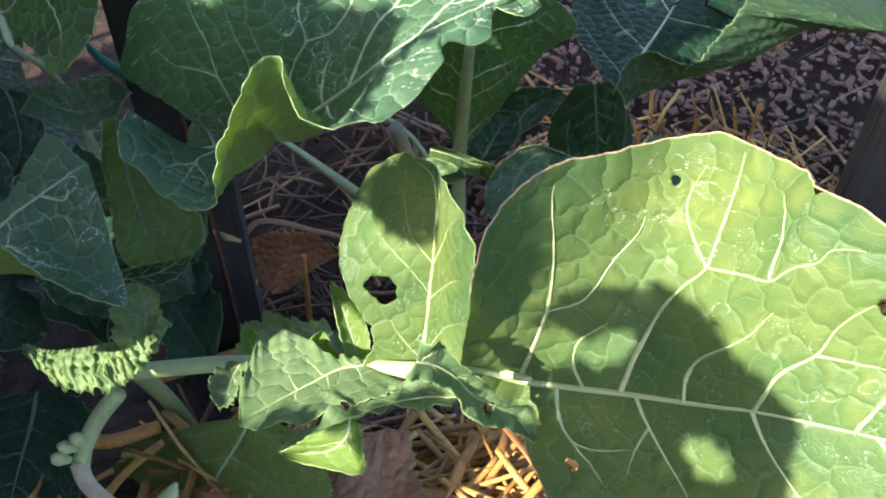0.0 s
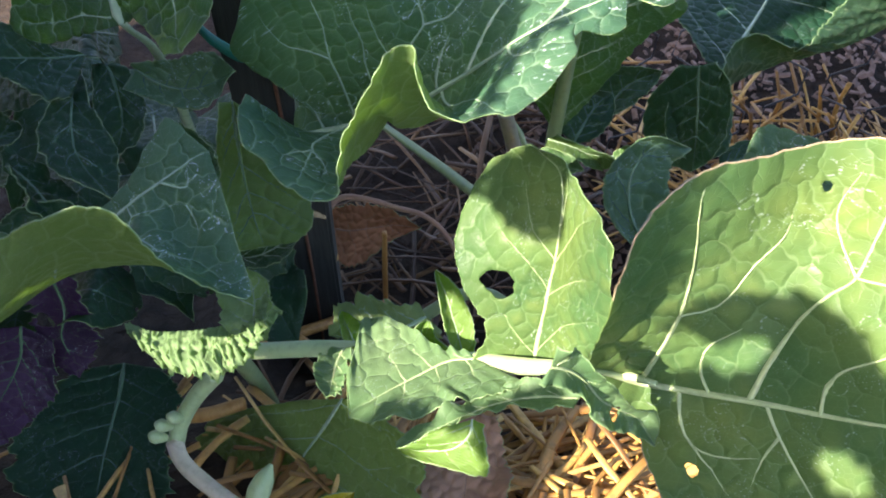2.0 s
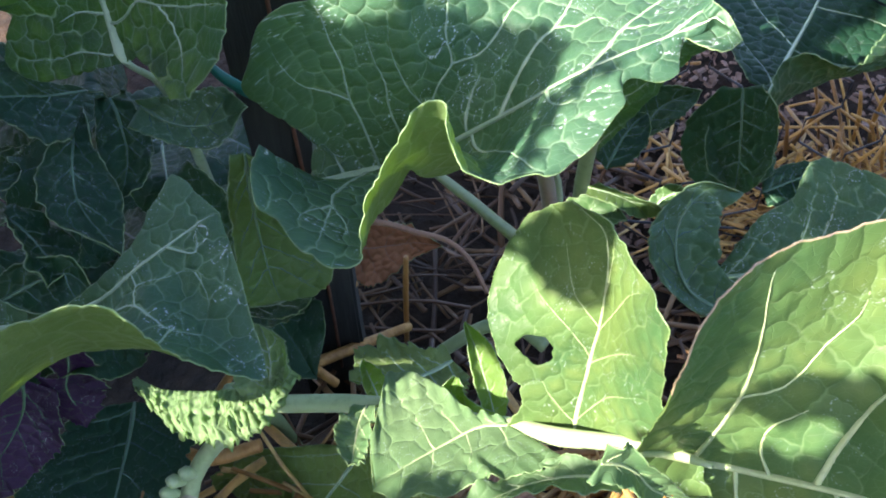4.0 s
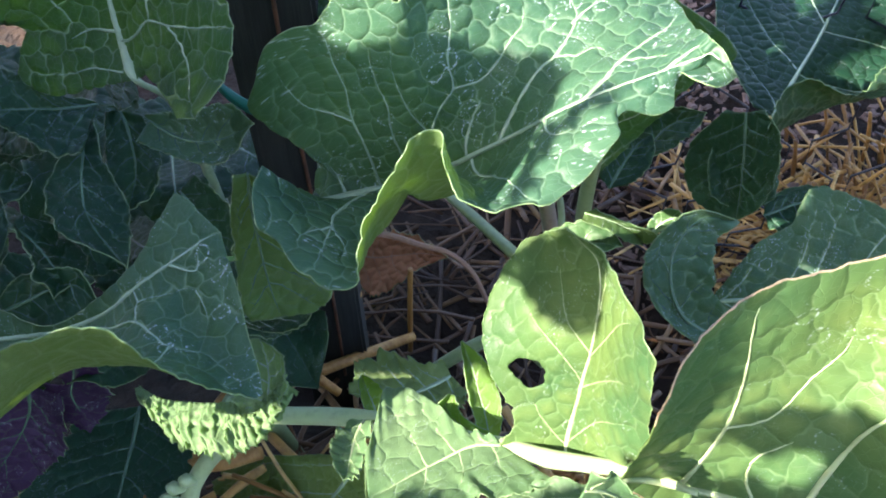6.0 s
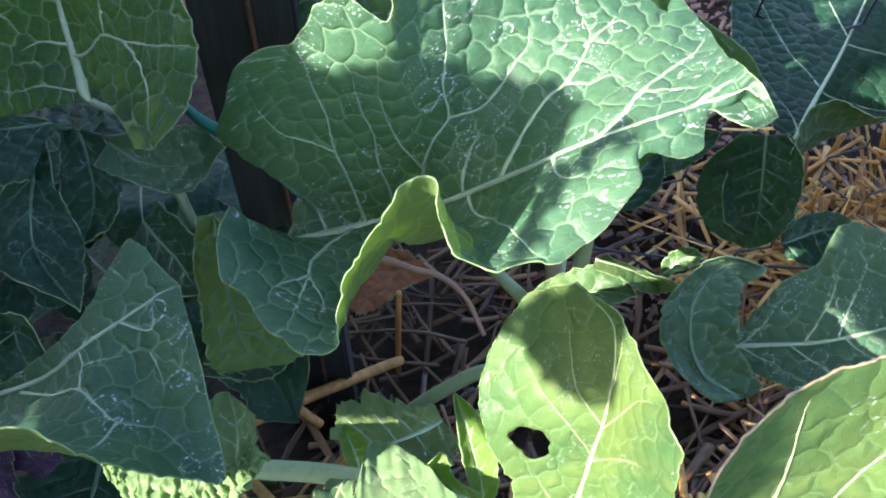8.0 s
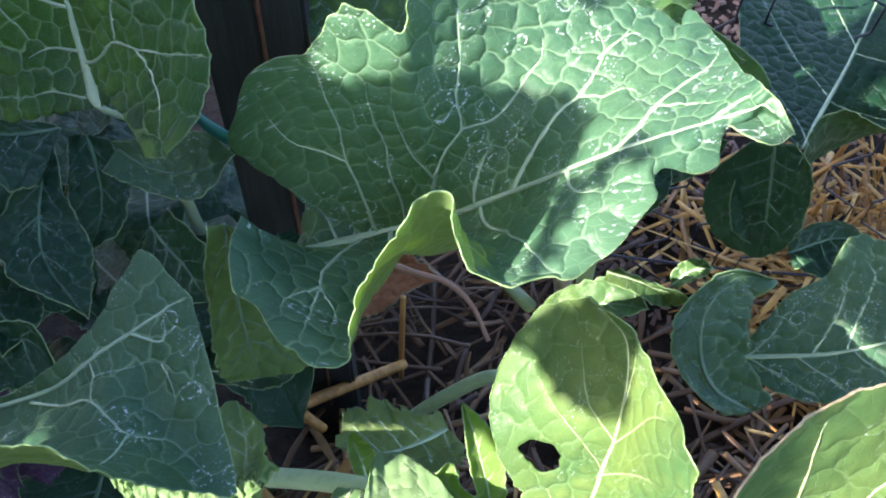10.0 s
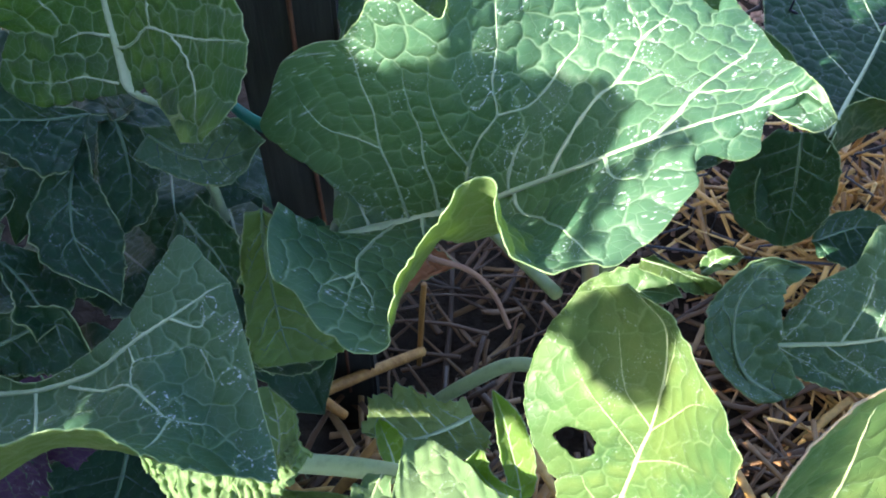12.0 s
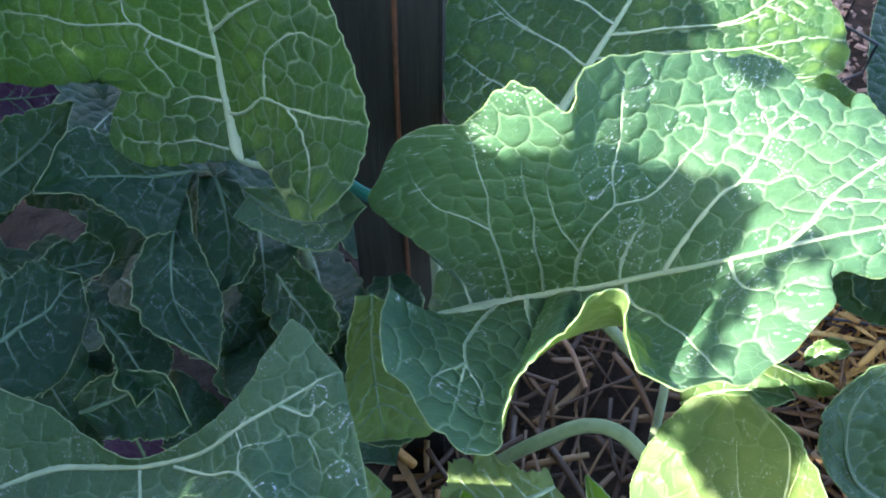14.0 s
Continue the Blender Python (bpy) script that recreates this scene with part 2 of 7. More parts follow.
def mesh_object(name, verts, faces, material, parent=None, smooth=True, uv=None):
    me = bpy.data.meshes.new(name)
    me.from_pydata(np.asarray(verts, float).tolist(), [], faces)
    for m in (material if isinstance(material, (list, tuple)) else [material]):
        me.materials.append(m)
    if uv is not None:
        layer = me.uv_layers.new(name="flat")
        idx = np.empty(len(me.loops), dtype=np.int32)
        me.loops.foreach_get("vertex_index", idx)
        layer.data.foreach_set("uv", np.asarray(uv, np.float32)[idx].ravel())
    if smooth:
        me.polygons.foreach_set("use_smooth", [True] * len(me.polygons))
    me.update()
    ob = new(name, me)
    ob.parent = parent
    return ob


def tube_data(path, radii, sides=8, flat=1.0):
    """Verts and faces of a tapered tube along a path, closed at both ends."""
    p = np.array(path, float)
    d = np.gradient(p, axis=0)
    d /= np.linalg.norm(d, axis=1)[:, None] + 1e-9
    side = np.cross(d, (0.13, 0.21, 0.97))
    side /= np.linalg.norm(side, axis=1)[:, None] + 1e-9
    up = np.cross(side, d)
    r = np.broadcast_to(np.asarray(radii, float), (len(p),))
    verts, faces = [], []
    for i in range(len(p)):
        for j in range(sides):
            a = 2 * math.pi * j / sides
            verts.append(p[i] + r[i] * (math.cos(a) * side[i] + flat * math.sin(a) * up[i]))
    for i in range(len(p) - 1):
        for j in range(sides):
            k = (j + 1) % sides
            faces.append((i * sides + j, i * sides + k, (i + 1) * sides + k, (i + 1) * sides + j))
    faces.append(tuple(range(sides))[::-1])
    faces.append(tuple((len(p) - 1) * sides + j for j in range(sides)))
    return verts, faces


def tube(name, pts, radii, material, parent=None, n=24, sides=8, flat=1.0, wobble=0.0):
    path = spline(pts, n)
    if wobble:
        path = path + np.random.uniform(-wobble, wobble, path.shape)
    rad = np.interp(np.linspace(0, 1, n), np.linspace(0, 1, len(radii)), radii)
    return mesh_object(name, *tube_data(path, rad, sides, flat), material, parent)


def joined(parts):
    verts, faces = [], []
    for v, f in parts:
        o = len(verts)
        verts += list(v)
        faces += [tuple(i + o for i in q) for q in f]
    return verts, faces


def bands(x, y, seed):
    """Cheap smooth noise on arrays: a few crossed sines, about -1 to 1."""
    out = np.zeros(np.broadcast(x, y).shape)
    for k, (a, b) in enumerate(((1.0, 0.35), (-0.45, 1.1), (0.8, -0.9), (1.7, 0.6), (0.3, 1.9))):
        out += np.sin(a * x + b * y + seed * (1.7 + k) + 1.3 * np.sin(0.6 * b * x - 0.5 * a * y + k + seed))
    return out / 3.2


def leaf(parent, shape, top, under, vein=VEIN, veins=6, rib=0.0016, cup=0.003, pucker=0.0009, ruffle=0.002, waves=9, teeth=0.0012, laterals=None, lat=0.42,
         holes=(), petiole=(), seed=0, name="leaf", label="", reach=0.16, step=0.0010, cell=0.0075, edge_width=0.0002, edge_mat=None, lobes=0.0):
    """A leaf blade lofted between midrib and margins: tissue bulging between a net of sunken veins, waved and toothed margin,
    holes eaten in it, a midrib that runs on into the petiole, and side veins that fork."""
    edge_mat = edge_mat or EDGE
    rng = np.random.RandomState(seed)
    c = SHAPE[shape]
    span = [np.linalg.norm(np.array(c[k]) - np.array(c["mid"]), axis=1).max() for k in ("left", "right")]
    run = np.linalg.norm(np.diff(np.array(c["mid"]), axis=0), axis=1).sum()
    far = max(np.linalg.norm(np.diff(np.array(c[k]), axis=0), axis=1).sum() for k in ("left", "right"))
    nu, nv = int(np.clip(max(run, 0.75 * far) / step, 24, 420)), int(np.clip(max(span) / step, 12, 200))
    mid = spline(c["mid"], nu)
    u = np.linspace(0, 1, nu)
    rows = []
    for side, sign in (("left", -1), ("right", 1)):
        edge = spline(c[side], nu)
        # teeth and lobes in the plane of the blade
        out = edge - mid
        length = np.linalg.norm(out, axis=1)[:, None] + 1e-6
        jag = np.array([noise.noise(Vector((uu * 17, sign * 3.1, seed))) + 0.6 * noise.noise(Vector((uu * 48, sign * 5.2, seed))) for uu in u])[:, None]
        bite = np.array([min(0.0, noise.noise(Vector((uu * 8.0, sign * 9.1, seed + 0.3))) + 0.05) for uu in u])[:, None]
        edge = edge + out / length * (jag * teeth + bite * lobes * 2.2) * np.minimum(1, length / 0.01)
        inner = spline(c[side + "_mid"], nu) if side + "_mid" in c else None
        for j in range(nv if sign > 0 else nv - 1):
            v = (j / (nv - 1)) if sign > 0 else 1 - j / (nv - 1)
            if inner is None:
                line = mid * (1 - v) + edge * v
            else:
                line = mid * (1 - v) * (1 - 2 * v) + inner * 4 * v * (1 - v) + edge * v * (2 * v - 1)
            rows.append((sign * v, line))
    vs = np.array([r[0] for r in rows])
    grid = np.ascontiguousarray(np.array([r[1] for r in rows]).transpose(1, 0, 2))
    du = np.gradient(grid, axis=0)
    dv = np.gradient(grid, axis=1)
    normal = np.cross(dv, du)
    normal /= np.linalg.norm(normal, axis=2)[:, :, None] + 1e-12
    flip = normal[nu // 2, len(vs) // 2, 2] < 0
    if flip:
        normal = -normal
    m = len(vs)
    # flat coordinates in metres
    flat_v = np.cumsum(np.linalg.norm(dv, axis=2), axis=1)
    flat_v -= flat_v[:, [nv - 1]]
    flat_u = np.cumsum(np.linalg.norm(np.gradient(mid, axis=0), axis=1))

    def at(uu, vv):
        x, y = min(max(uu, 0.0), 1.0) * (nu - 1), (min(max(vv, -1.0), 1.0) + 1) * (nv - 1)
        i, j = min(int(x), nu - 2), min(int(y), m - 2)
        a, b = x - i, y - j
        w = ((1 - a) * (1 - b), a * (1 - b), (1 - a) * b, a * b)
        ids = ((i, j), (i + 1, j), (i, j + 1), (i + 1, j + 1))
        return sum(k * grid[q] for k, q in zip(w, ids)), sum(k * normal[q] for k, q in zip(w, ids))

    # side veins as paths in (u, v)
    paths = []
    if laterals:
        for k, knots in enumerate(laterals):
            line = spline(knots, 8 * len(knots))
            child = abs(knots[0][1]) > 0.06
            paths.append((k, line[:, 0], line[:, 1], 0.62 if child else 1.0))
    else:
        for sign in (-1, 1):
            for i in range(veins):
                u0 = (i + 0.35 + rng.uniform(-0.2, 0.2)) / (veins + 0.4) * 0.86
                u1 = min(0.985, u0 + reach * (0.7 + 0.6 * rng.rand()) + 0.06)
                bend = rng.uniform(-0.012, 0.012)
                n = 22
                s = np.linspace(0, 0.93, n)
                uu = u0 + (u1 - u0) * s ** 1.25 + bend * np.sin(s * 6.0 + i) + 0.010 * bands(s * 9, s * 0 + i, seed)
                root = len(paths)
                paths.append((root, np.clip(uu, 0, 1), sign * s, 1.0))
                for f0, d in ((0.34 + 0.14 * rng.rand(), 1), (0.55 + 0.12 * rng.rand(), -1)):
                    k = int(f0 / 0.93 * (n - 1))
                    s2 = np.linspace(0, 1, 12)
                    fu = uu[k] + d * s2 ** 1.1 * (0.085 + 0.04 * rng.rand()) * (1.2 if d > 0 else 0.7)
                    paths.append((root, np.clip(fu, 0, 1), sign * (f0 + (0.94 - f0) * s2 * (0.95 if d > 0 else 0.75)), 0.55))
    # cells of tissue: centres in pairs along both sides of the veins, then strewn over the rest
    seeds, count = np.zeros((6000, 3)), 0

    def room(p, gap):
        return count == 0 or ((seeds[:count] - p) ** 2).sum(1).min() > gap * gap
    for pu, pv in [(np.linspace(0.02, 0.96, 40), np.zeros(40))] + [(q[1], q[2]) for q in paths]:
        line = np.array([at(a, b)[0] for a, b in zip(pu, pv)])
        nrm = np.array([at(a, b)[1] for a, b in zip(pu, pv)])
        gone = np.concatenate([[0], np.cumsum(np.linalg.norm(np.diff(line, axis=0), axis=1))])
        for d in np.arange(0.4 * cell, gone[-1], 0.85 * cell):
            p = np.array([np.interp(d, gone, line[:, k]) for k in range(3)])
            q = np.array([np.interp(d + 0.0006, gone, line[:, k]) for k in range(3)])
            nn = nrm[min(len(nrm) - 1, int(np.searchsorted(gone, d)))]
            across = np.cross(nn, q - p)
            size = np.linalg.norm(across)
            if size < 1e-9:
                continue
            for e in (-1, 1):
                spot = p + e * across / size * 0.40 * cell * (0.92 + 0.16 * rng.rand())
                if count < 5900 and room(spot, 0.42 * cell):
                    seeds[count], count = spot, count + 1
    area = np.linalg.norm(np.cross(du, dv), axis=2)
    chance = np.cumsum(area.ravel() / area.sum())
    pts = grid.reshape(-1, 3)
    for r in rng.rand(int(6 * area.sum() / cell ** 2) + 20):
        p = pts[min(int(np.searchsorted(chance, r)), nu * m - 1)]
        if count < 5900 and room(p, 0.78 * cell):
            seeds[count], count = p, count + 1
    seeds = seeds[:count]
    wob = 0.10 * cell
    bent = pts + np.stack([wob * bands(pts[:, 0] * 700, pts[:, 1] * 700 + pts[:, 2] * 300, seed + k) for k in range(3)], 1)
    net = np.empty(len(pts))
    for k in range(0, len(pts), 6000):
        part = bent[k:k + 6000]
        d2 = ((part ** 2).sum(1)[:, None] + (seeds ** 2).sum(1)[None] - 2 * part @ seeds.T)
        two = np.argpartition(d2, 1, axis=1)[:, :2]
        e = np.take_along_axis(d2, two, 1)
        gap = np.linalg.norm(seeds[two[:, 0]] - seeds[two[:, 1]], axis=1) + 1e-9
        net[k:k + 6000] = np.abs(e[:, 1] - e[:, 0]) / (2 * gap)
    net = net.reshape(nu, m)
    # relief: bulging cells, broad unevenness, waves along the margin
    V = np.broadcast_to(vs[None], (nu, m))
    U = np.broadcast_to(u[:, None], (nu, m))
    dome = 1 - np.clip(1 - net / (0.42 * cell), 0, 1) ** 2
    height = pucker * dome * np.minimum(1, 0.35 + np.abs(V) * 3)
    height += 1.1 * pucker * bands(flat_u[:, None] * 110, flat_v * 110, seed) * np.minimum(1, np.abs(V) * 4)
    wave = {sg: np.array([noise.noise(Vector((uu * waves, 7.7 * sg, seed + 0.5))) for uu in u]) for sg in (-1, 1)}
    edge_wave = np.where(V < 0, wave[-1][:, None], wave[1][:, None])
    fade = np.sin(np.clip(U, 0, 1) * math.pi) ** 0.35
    height += ruffle * edge_wave * np.abs(V) ** 2.2 * fade
    height += cup * (np.abs(V) ** 1.5) * fade
    grid = grid + normal * height[:, :, None]

    centre = [at(hu, hv)[0] for hu, hv, _ in holes]
    i, j = np.meshgrid(np.arange(nu - 1), np.arange(m - 1), indexing="ij")
    quads = np.stack([i * m + j, i * m + j + 1, (i + 1) * m + j + 1, (i + 1) * m + j], -1).reshape(-1, 4)
    if flip:
        quads = quads[:, ::-1]
    verts = grid.reshape(-1, 3).copy()
    for (hu, hv, hr), ce in zip(holes, centre):
        # eat the hole: faces inside go, the ring round them is drawn onto its rim
        away = verts - ce
        dist = np.linalg.norm(away, axis=1)
        ang = np.arctan2(away[:, 2] + away[:, 1], away[:, 0])
        rr = hr * (1 + 0.07 * np.sin(ang * 2 + seed) + 0.10 * np.sin(ang * 3 + 1.3 * seed) + 0.05 * np.sin(ang * 7))
        inside = dist < rr * 0.95
        if inside.sum() < 4:
            inside = np.arange(len(verts)) == int(dist.argmin())
        hit = inside[quads].any(axis=1)
        ring = np.unique(quads[hit])
        ring = ring[~inside[ring]]
        quads = quads[~hit]
        verts[ring] = ce + away[ring] * (rr[ring] / dist[ring])[:, None]
    uv = np.stack([np.repeat(flat_u[:, None], m, 1), flat_v], -1).reshape(-1, 2) + rng.uniform(0, 5, 2)
    blade = mesh_object(name, verts, quads.tolist(), [top, under], parent, uv=uv)
    layer = blade.data.uv_layers.new(name="net")
    idx = np.empty(len(blade.data.loops), dtype=np.int32)
    blade.data.loops.foreach_get("vertex_index", idx)
    pair = np.stack([net.ravel() * 100, np.abs(V).ravel()], 1).astype(np.float32)
    layer.data.foreach_set("uv", pair[idx].ravel())
    if label:
        tagged(blade, label)
    sol = blade.modifiers.new("thickness", "SOLIDIFY")
    sol.thickness, sol.offset, sol.material_offset = 0.0004, 0.0, 1
    # pale thickened margin
    rim = np.vstack([verts.reshape(nu, m, 3)[:, 0], verts.reshape(nu, m, 3)[::-1, -1]])
    rim = rim[np.concatenate([[True], np.linalg.norm(np.diff(rim, axis=0), axis=1) > 0.0003])]
    mesh_object("margin", *tube_data(rim, edge_width * (0.7 + 0.6 * rng.rand(len(rim))), 5), edge_mat, blade)
    # midrib, running on into the petiole
    uu = np.linspace(0.0, 0.97, 60)
    line = [at(a, 0.0) for a in uu]
    pts = [p + nn * 0.0001 for p, nn in line]
    rad = rib * (1.0 - 0.88 * uu ** 0.8) * np.minimum(1.0, 0.5 + 5 * uu)
    if petiole:
        pet = spline(list(petiole) + [tuple(pts[0])], 20)[:-1]
        pts = list(pet) + pts
        rad = np.concatenate([np.linspace(rib * 1.3, rib * 0.5, len(pet)), rad])
    mesh_object("midrib", *tube_data(pts, rad, 8, 0.7), vein, blade)
    bundle = {}
    for root, pu, pv, wgt in paths:
        line = [at(a, b) for a, b in zip(pu, pv)]
        blocked = [any(np.linalg.norm(p - ce) < hr * 1.15 for (_, _, hr), ce in zip(holes, centre)) for p, _ in line]
        if any(blocked):
            line = line[:blocked.index(True)]
        if len(line) < 4:
            continue
        bundle.setdefault(root, []).append(tube_data([p + nn * 0.0001 for p, nn in line], rib * lat * wgt * np.linspace(1, 0.22, len(line)) ** 1.1, 6, 0.55))
    for tubes in bundle.values():
        mesh_object("vein", *joined(tubes), vein, blade)
    return blade


def thing(name, label, category, group="", kind="", at=(0, 0, 0)):
    ob = new(name)
    ob.location = at
    ob.empty_display_size = 0.05
    return tagged(ob, label, category, group, kind)

# guide curves of each leaf, base to tip, in metres: midrib and the two margins
SHAPE, ROUTE, GAP, SHADE, SIDE_VEINS = {}, {}, {}, {}, {}
SHAPE["hero"] = dict(
    mid=[(-0.0915, 0.2465, 0.2528), (-0.0858, 0.2502, 0.2507), (-0.0813, 0.2530, 0.2492), (-0.0768, 0.2560, 0.2481), (-0.0738, 0.2580, 0.2477), (-0.0719, 0.2591, 0.2477), (-0.0699, 0.2600, 0.2479), (-0.0634, 0.2609, 0.2502), (-0.0594, 0.2610, 0.2523), (-0.0546, 0.2605, 0.2552), (-0.0507, 0.2595, 0.2578), (-0.0448, 0.2581, 0.2626), (-0.0384, 0.2567, 0.2685), (-0.0317, 0.2544, 0.2753), (-0.0244, 0.2508, 0.2841), (-0.0154, 0.2473, 0.2945), (-0.0076, 0.2461, 0.3009), (-0.0019, 0.2465, 0.3038), (0.0049, 0.2468, 0.3072), (0.0125, 0.2470, 0.3110), (0.0198, 0.2474, 0.3150), (0.0233, 0.2474, 0.3168), (0.0294, 0.2409, 0.3143)],
    left=[(-0.0947, 0.2590, 0.2397), (-0.0937, 0.2633, 0.2482), (-0.0923, 0.2662, 0.2562), (-0.1067, 0.2687, 0.2654), (-0.1141, 0.2710, 0.2732), (-0.1029, 0.2725, 0.2970), (-0.0864, 0.2688, 0.3076), (-0.0788, 0.2676, 0.3193), (-0.0730, 0.2673, 0.3236), (-0.0619, 0.2664, 0.3167), (-0.0608, 0.2708, 0.3238), (-0.0512, 0.2803, 0.3222), (-0.0364, 0.2905, 0.3176), (-0.0230, 0.2963, 0.3143), (-0.0115, 0.2995, 0.3116), (0.0005, 0.2973, 0.3064), (0.0106, 0.2936, 0.3033), (0.0137, 0.2962, 0.3047), (0.0199, 0.2858, 0.3044), (0.0213, 0.2653, 0.3122), (0.0224, 0.2506, 0.3191), (0.0250, 0.2480, 0.3182), (0.0294, 0.2409, 0.3143)],
    right=[(-0.1004, 0.2343, 0.2810), (-0.1011, 0.2241, 0.2825), (-0.0972, 0.2136, 0.2796), (-0.0921, 0.2094, 0.2767), (-0.0841, 0.2008, 0.2749), (-0.0764, 0.1971, 0.2727), (-0.0686, 0.1990, 0.2719), (-0.0673, 0.2043, 0.2779), (-0.0652, 0.2082, 0.2871), (-0.0592, 0.2111, 0.2979), (-0.0538, 0.2136, 0.3071), (-0.0523, 0.2162, 0.3117), (-0.0462, 0.2177, 0.3111), (-0.0447, 0.2123, 0.3028), (-0.0364, 0.2066, 0.2950), (-0.0219, 0.2108, 0.2947), (-0.0109, 0.2162, 0.2955), (-0.0006, 0.2292, 0.3024), (0.0008, 0.2368, 0.3045), (0.0136, 0.2389, 0.3039), (0.0149, 0.2461, 0.3108), (0.0241, 0.2389, 0.3118), (0.0294, 0.2409, 0.3143)],
    right_mid=[(-0.0934, 0.2342, 0.2735), (-0.0920, 0.2303, 0.2730), (-0.0885, 0.2259, 0.2712), (-0.0839, 0.2234, 0.2694), (-0.0785, 0.2204, 0.2686), (-0.0737, 0.2206, 0.2665), (-0.0701, 0.2261, 0.2625), (-0.0666, 0.2352, 0.2573), (-0.0634, 0.2424, 0.2541), (-0.0582, 0.2287, 0.2785), (-0.0540, 0.2372, 0.2671), (-0.0486, 0.2407, 0.2643), (-0.0416, 0.2403, 0.2685), (-0.0357, 0.2355, 0.2751), (-0.0323, 0.2299, 0.2810), (-0.0237, 0.2255, 0.2932), (-0.0147, 0.2285, 0.2991), (-0.0054, 0.2354, 0.3039), (0.0005, 0.2396, 0.3067), (0.0090, 0.2425, 0.3084), (0.0185, 0.2474, 0.3115), (0.0253, 0.2488, 0.3120), (0.0294, 0.2409, 0.3143)],
)
SHAPE["left_leaf"] = dict(
    mid=[(-0.1935, 0.1816, 0.246), (-0.178, 0.1868, 0.2516), (-0.1618, 0.1881, 0.2554), (-0.1518, 0.1886, 0.2582), (-0.1385, 0.1914, 0.264), (-0.1288, 0.1971, 0.2703), (-0.1211, 0.2016, 0.2741), (-0.115, 0.2054, 0.2768), (-0.1113, 0.2078, 0.2785), (-0.107, 0.2091, 0.2797)],
    left=[(-0.2038, 0.2049, 0.2584), (-0.178, 0.1979, 0.2585), (-0.1642, 0.1917, 0.2572), (-0.1538, 0.1901, 0.2587), (-0.1408, 0.1949, 0.2657), (-0.1322, 0.2022, 0.2725), (-0.1267, 0.2105, 0.2779), (-0.1213, 0.2193, 0.2832), (-0.1138, 0.2143, 0.2816), (-0.107, 0.2091, 0.2797)],
    right=[(-0.1507, 0.1462, 0.3), (-0.1365, 0.1473, 0.3075), (-0.1239, 0.1478, 0.315), (-0.1136, 0.1499, 0.316), (-0.1077, 0.1532, 0.306), (-0.1054, 0.1581, 0.2875), (-0.0978, 0.1655, 0.2675), (-0.09, 0.169, 0.2625), (-0.098, 0.1889, 0.2697), (-0.107, 0.2091, 0.2797)],
    right_mid=[(-0.1646, 0.1445, 0.265), (-0.1566, 0.153, 0.265), (-0.1476, 0.1629, 0.2675), (-0.1383, 0.1688, 0.27), (-0.1271, 0.1714, 0.2725), (-0.1169, 0.1747, 0.2725), (-0.1106, 0.1844, 0.2656), (-0.1029, 0.1877, 0.2684), (-0.1043, 0.1985, 0.2743), (-0.107, 0.2091, 0.2797)],
)
SHAPE["upper_leaf"] = dict(
    mid=[(-0.1508, 0.2743, 0.2780), (-0.1529, 0.2778, 0.2788), (-0.1552, 0.2826, 0.2805), (-0.1575, 0.2874, 0.2836), (-0.1590, 0.2901, 0.2875), (-0.1600, 0.2925, 0.2938), (-0.1603, 0.2935, 0.2980), (-0.1610, 0.2947, 0.3049), (-0.1614, 0.2955, 0.3118), (-0.1615, 0.2966, 0.3209), (-0.1613, 0.2990, 0.3296), (-0.1610, 0.3029, 0.3385)],
    left=[(-0.1712, 0.2787, 0.2703), (-0.1847, 0.2791, 0.2666), (-0.1951, 0.2829, 0.2679), (-0.1960, 0.2891, 0.2754), (-0.1935, 0.2933, 0.2826), (-0.2054, 0.2945, 0.2840), (-0.2261, 0.2932, 0.2801), (-0.2565, 0.2966, 0.2822), (-0.2618, 0.3039, 0.2951), (-0.2457, 0.3095, 0.3126), (-0.2051, 0.3093, 0.3291), (-0.1610, 0.3029, 0.3385)],
    right=[(-0.1477, 0.2759, 0.2814), (-0.1385, 0.2724, 0.2869), (-0.1296, 0.2586, 0.2843), (-0.1292, 0.2515, 0.2825), (-0.1195, 0.2501, 0.2872), (-0.1112, 0.2568, 0.2989), (-0.1098, 0.2627, 0.3080), (-0.1150, 0.2740, 0.3177), (-0.1220, 0.2832, 0.3245), (-0.1299, 0.2917, 0.3326), (-0.1434, 0.2985, 0.3380), (-0.1610, 0.3029, 0.3385)],
)
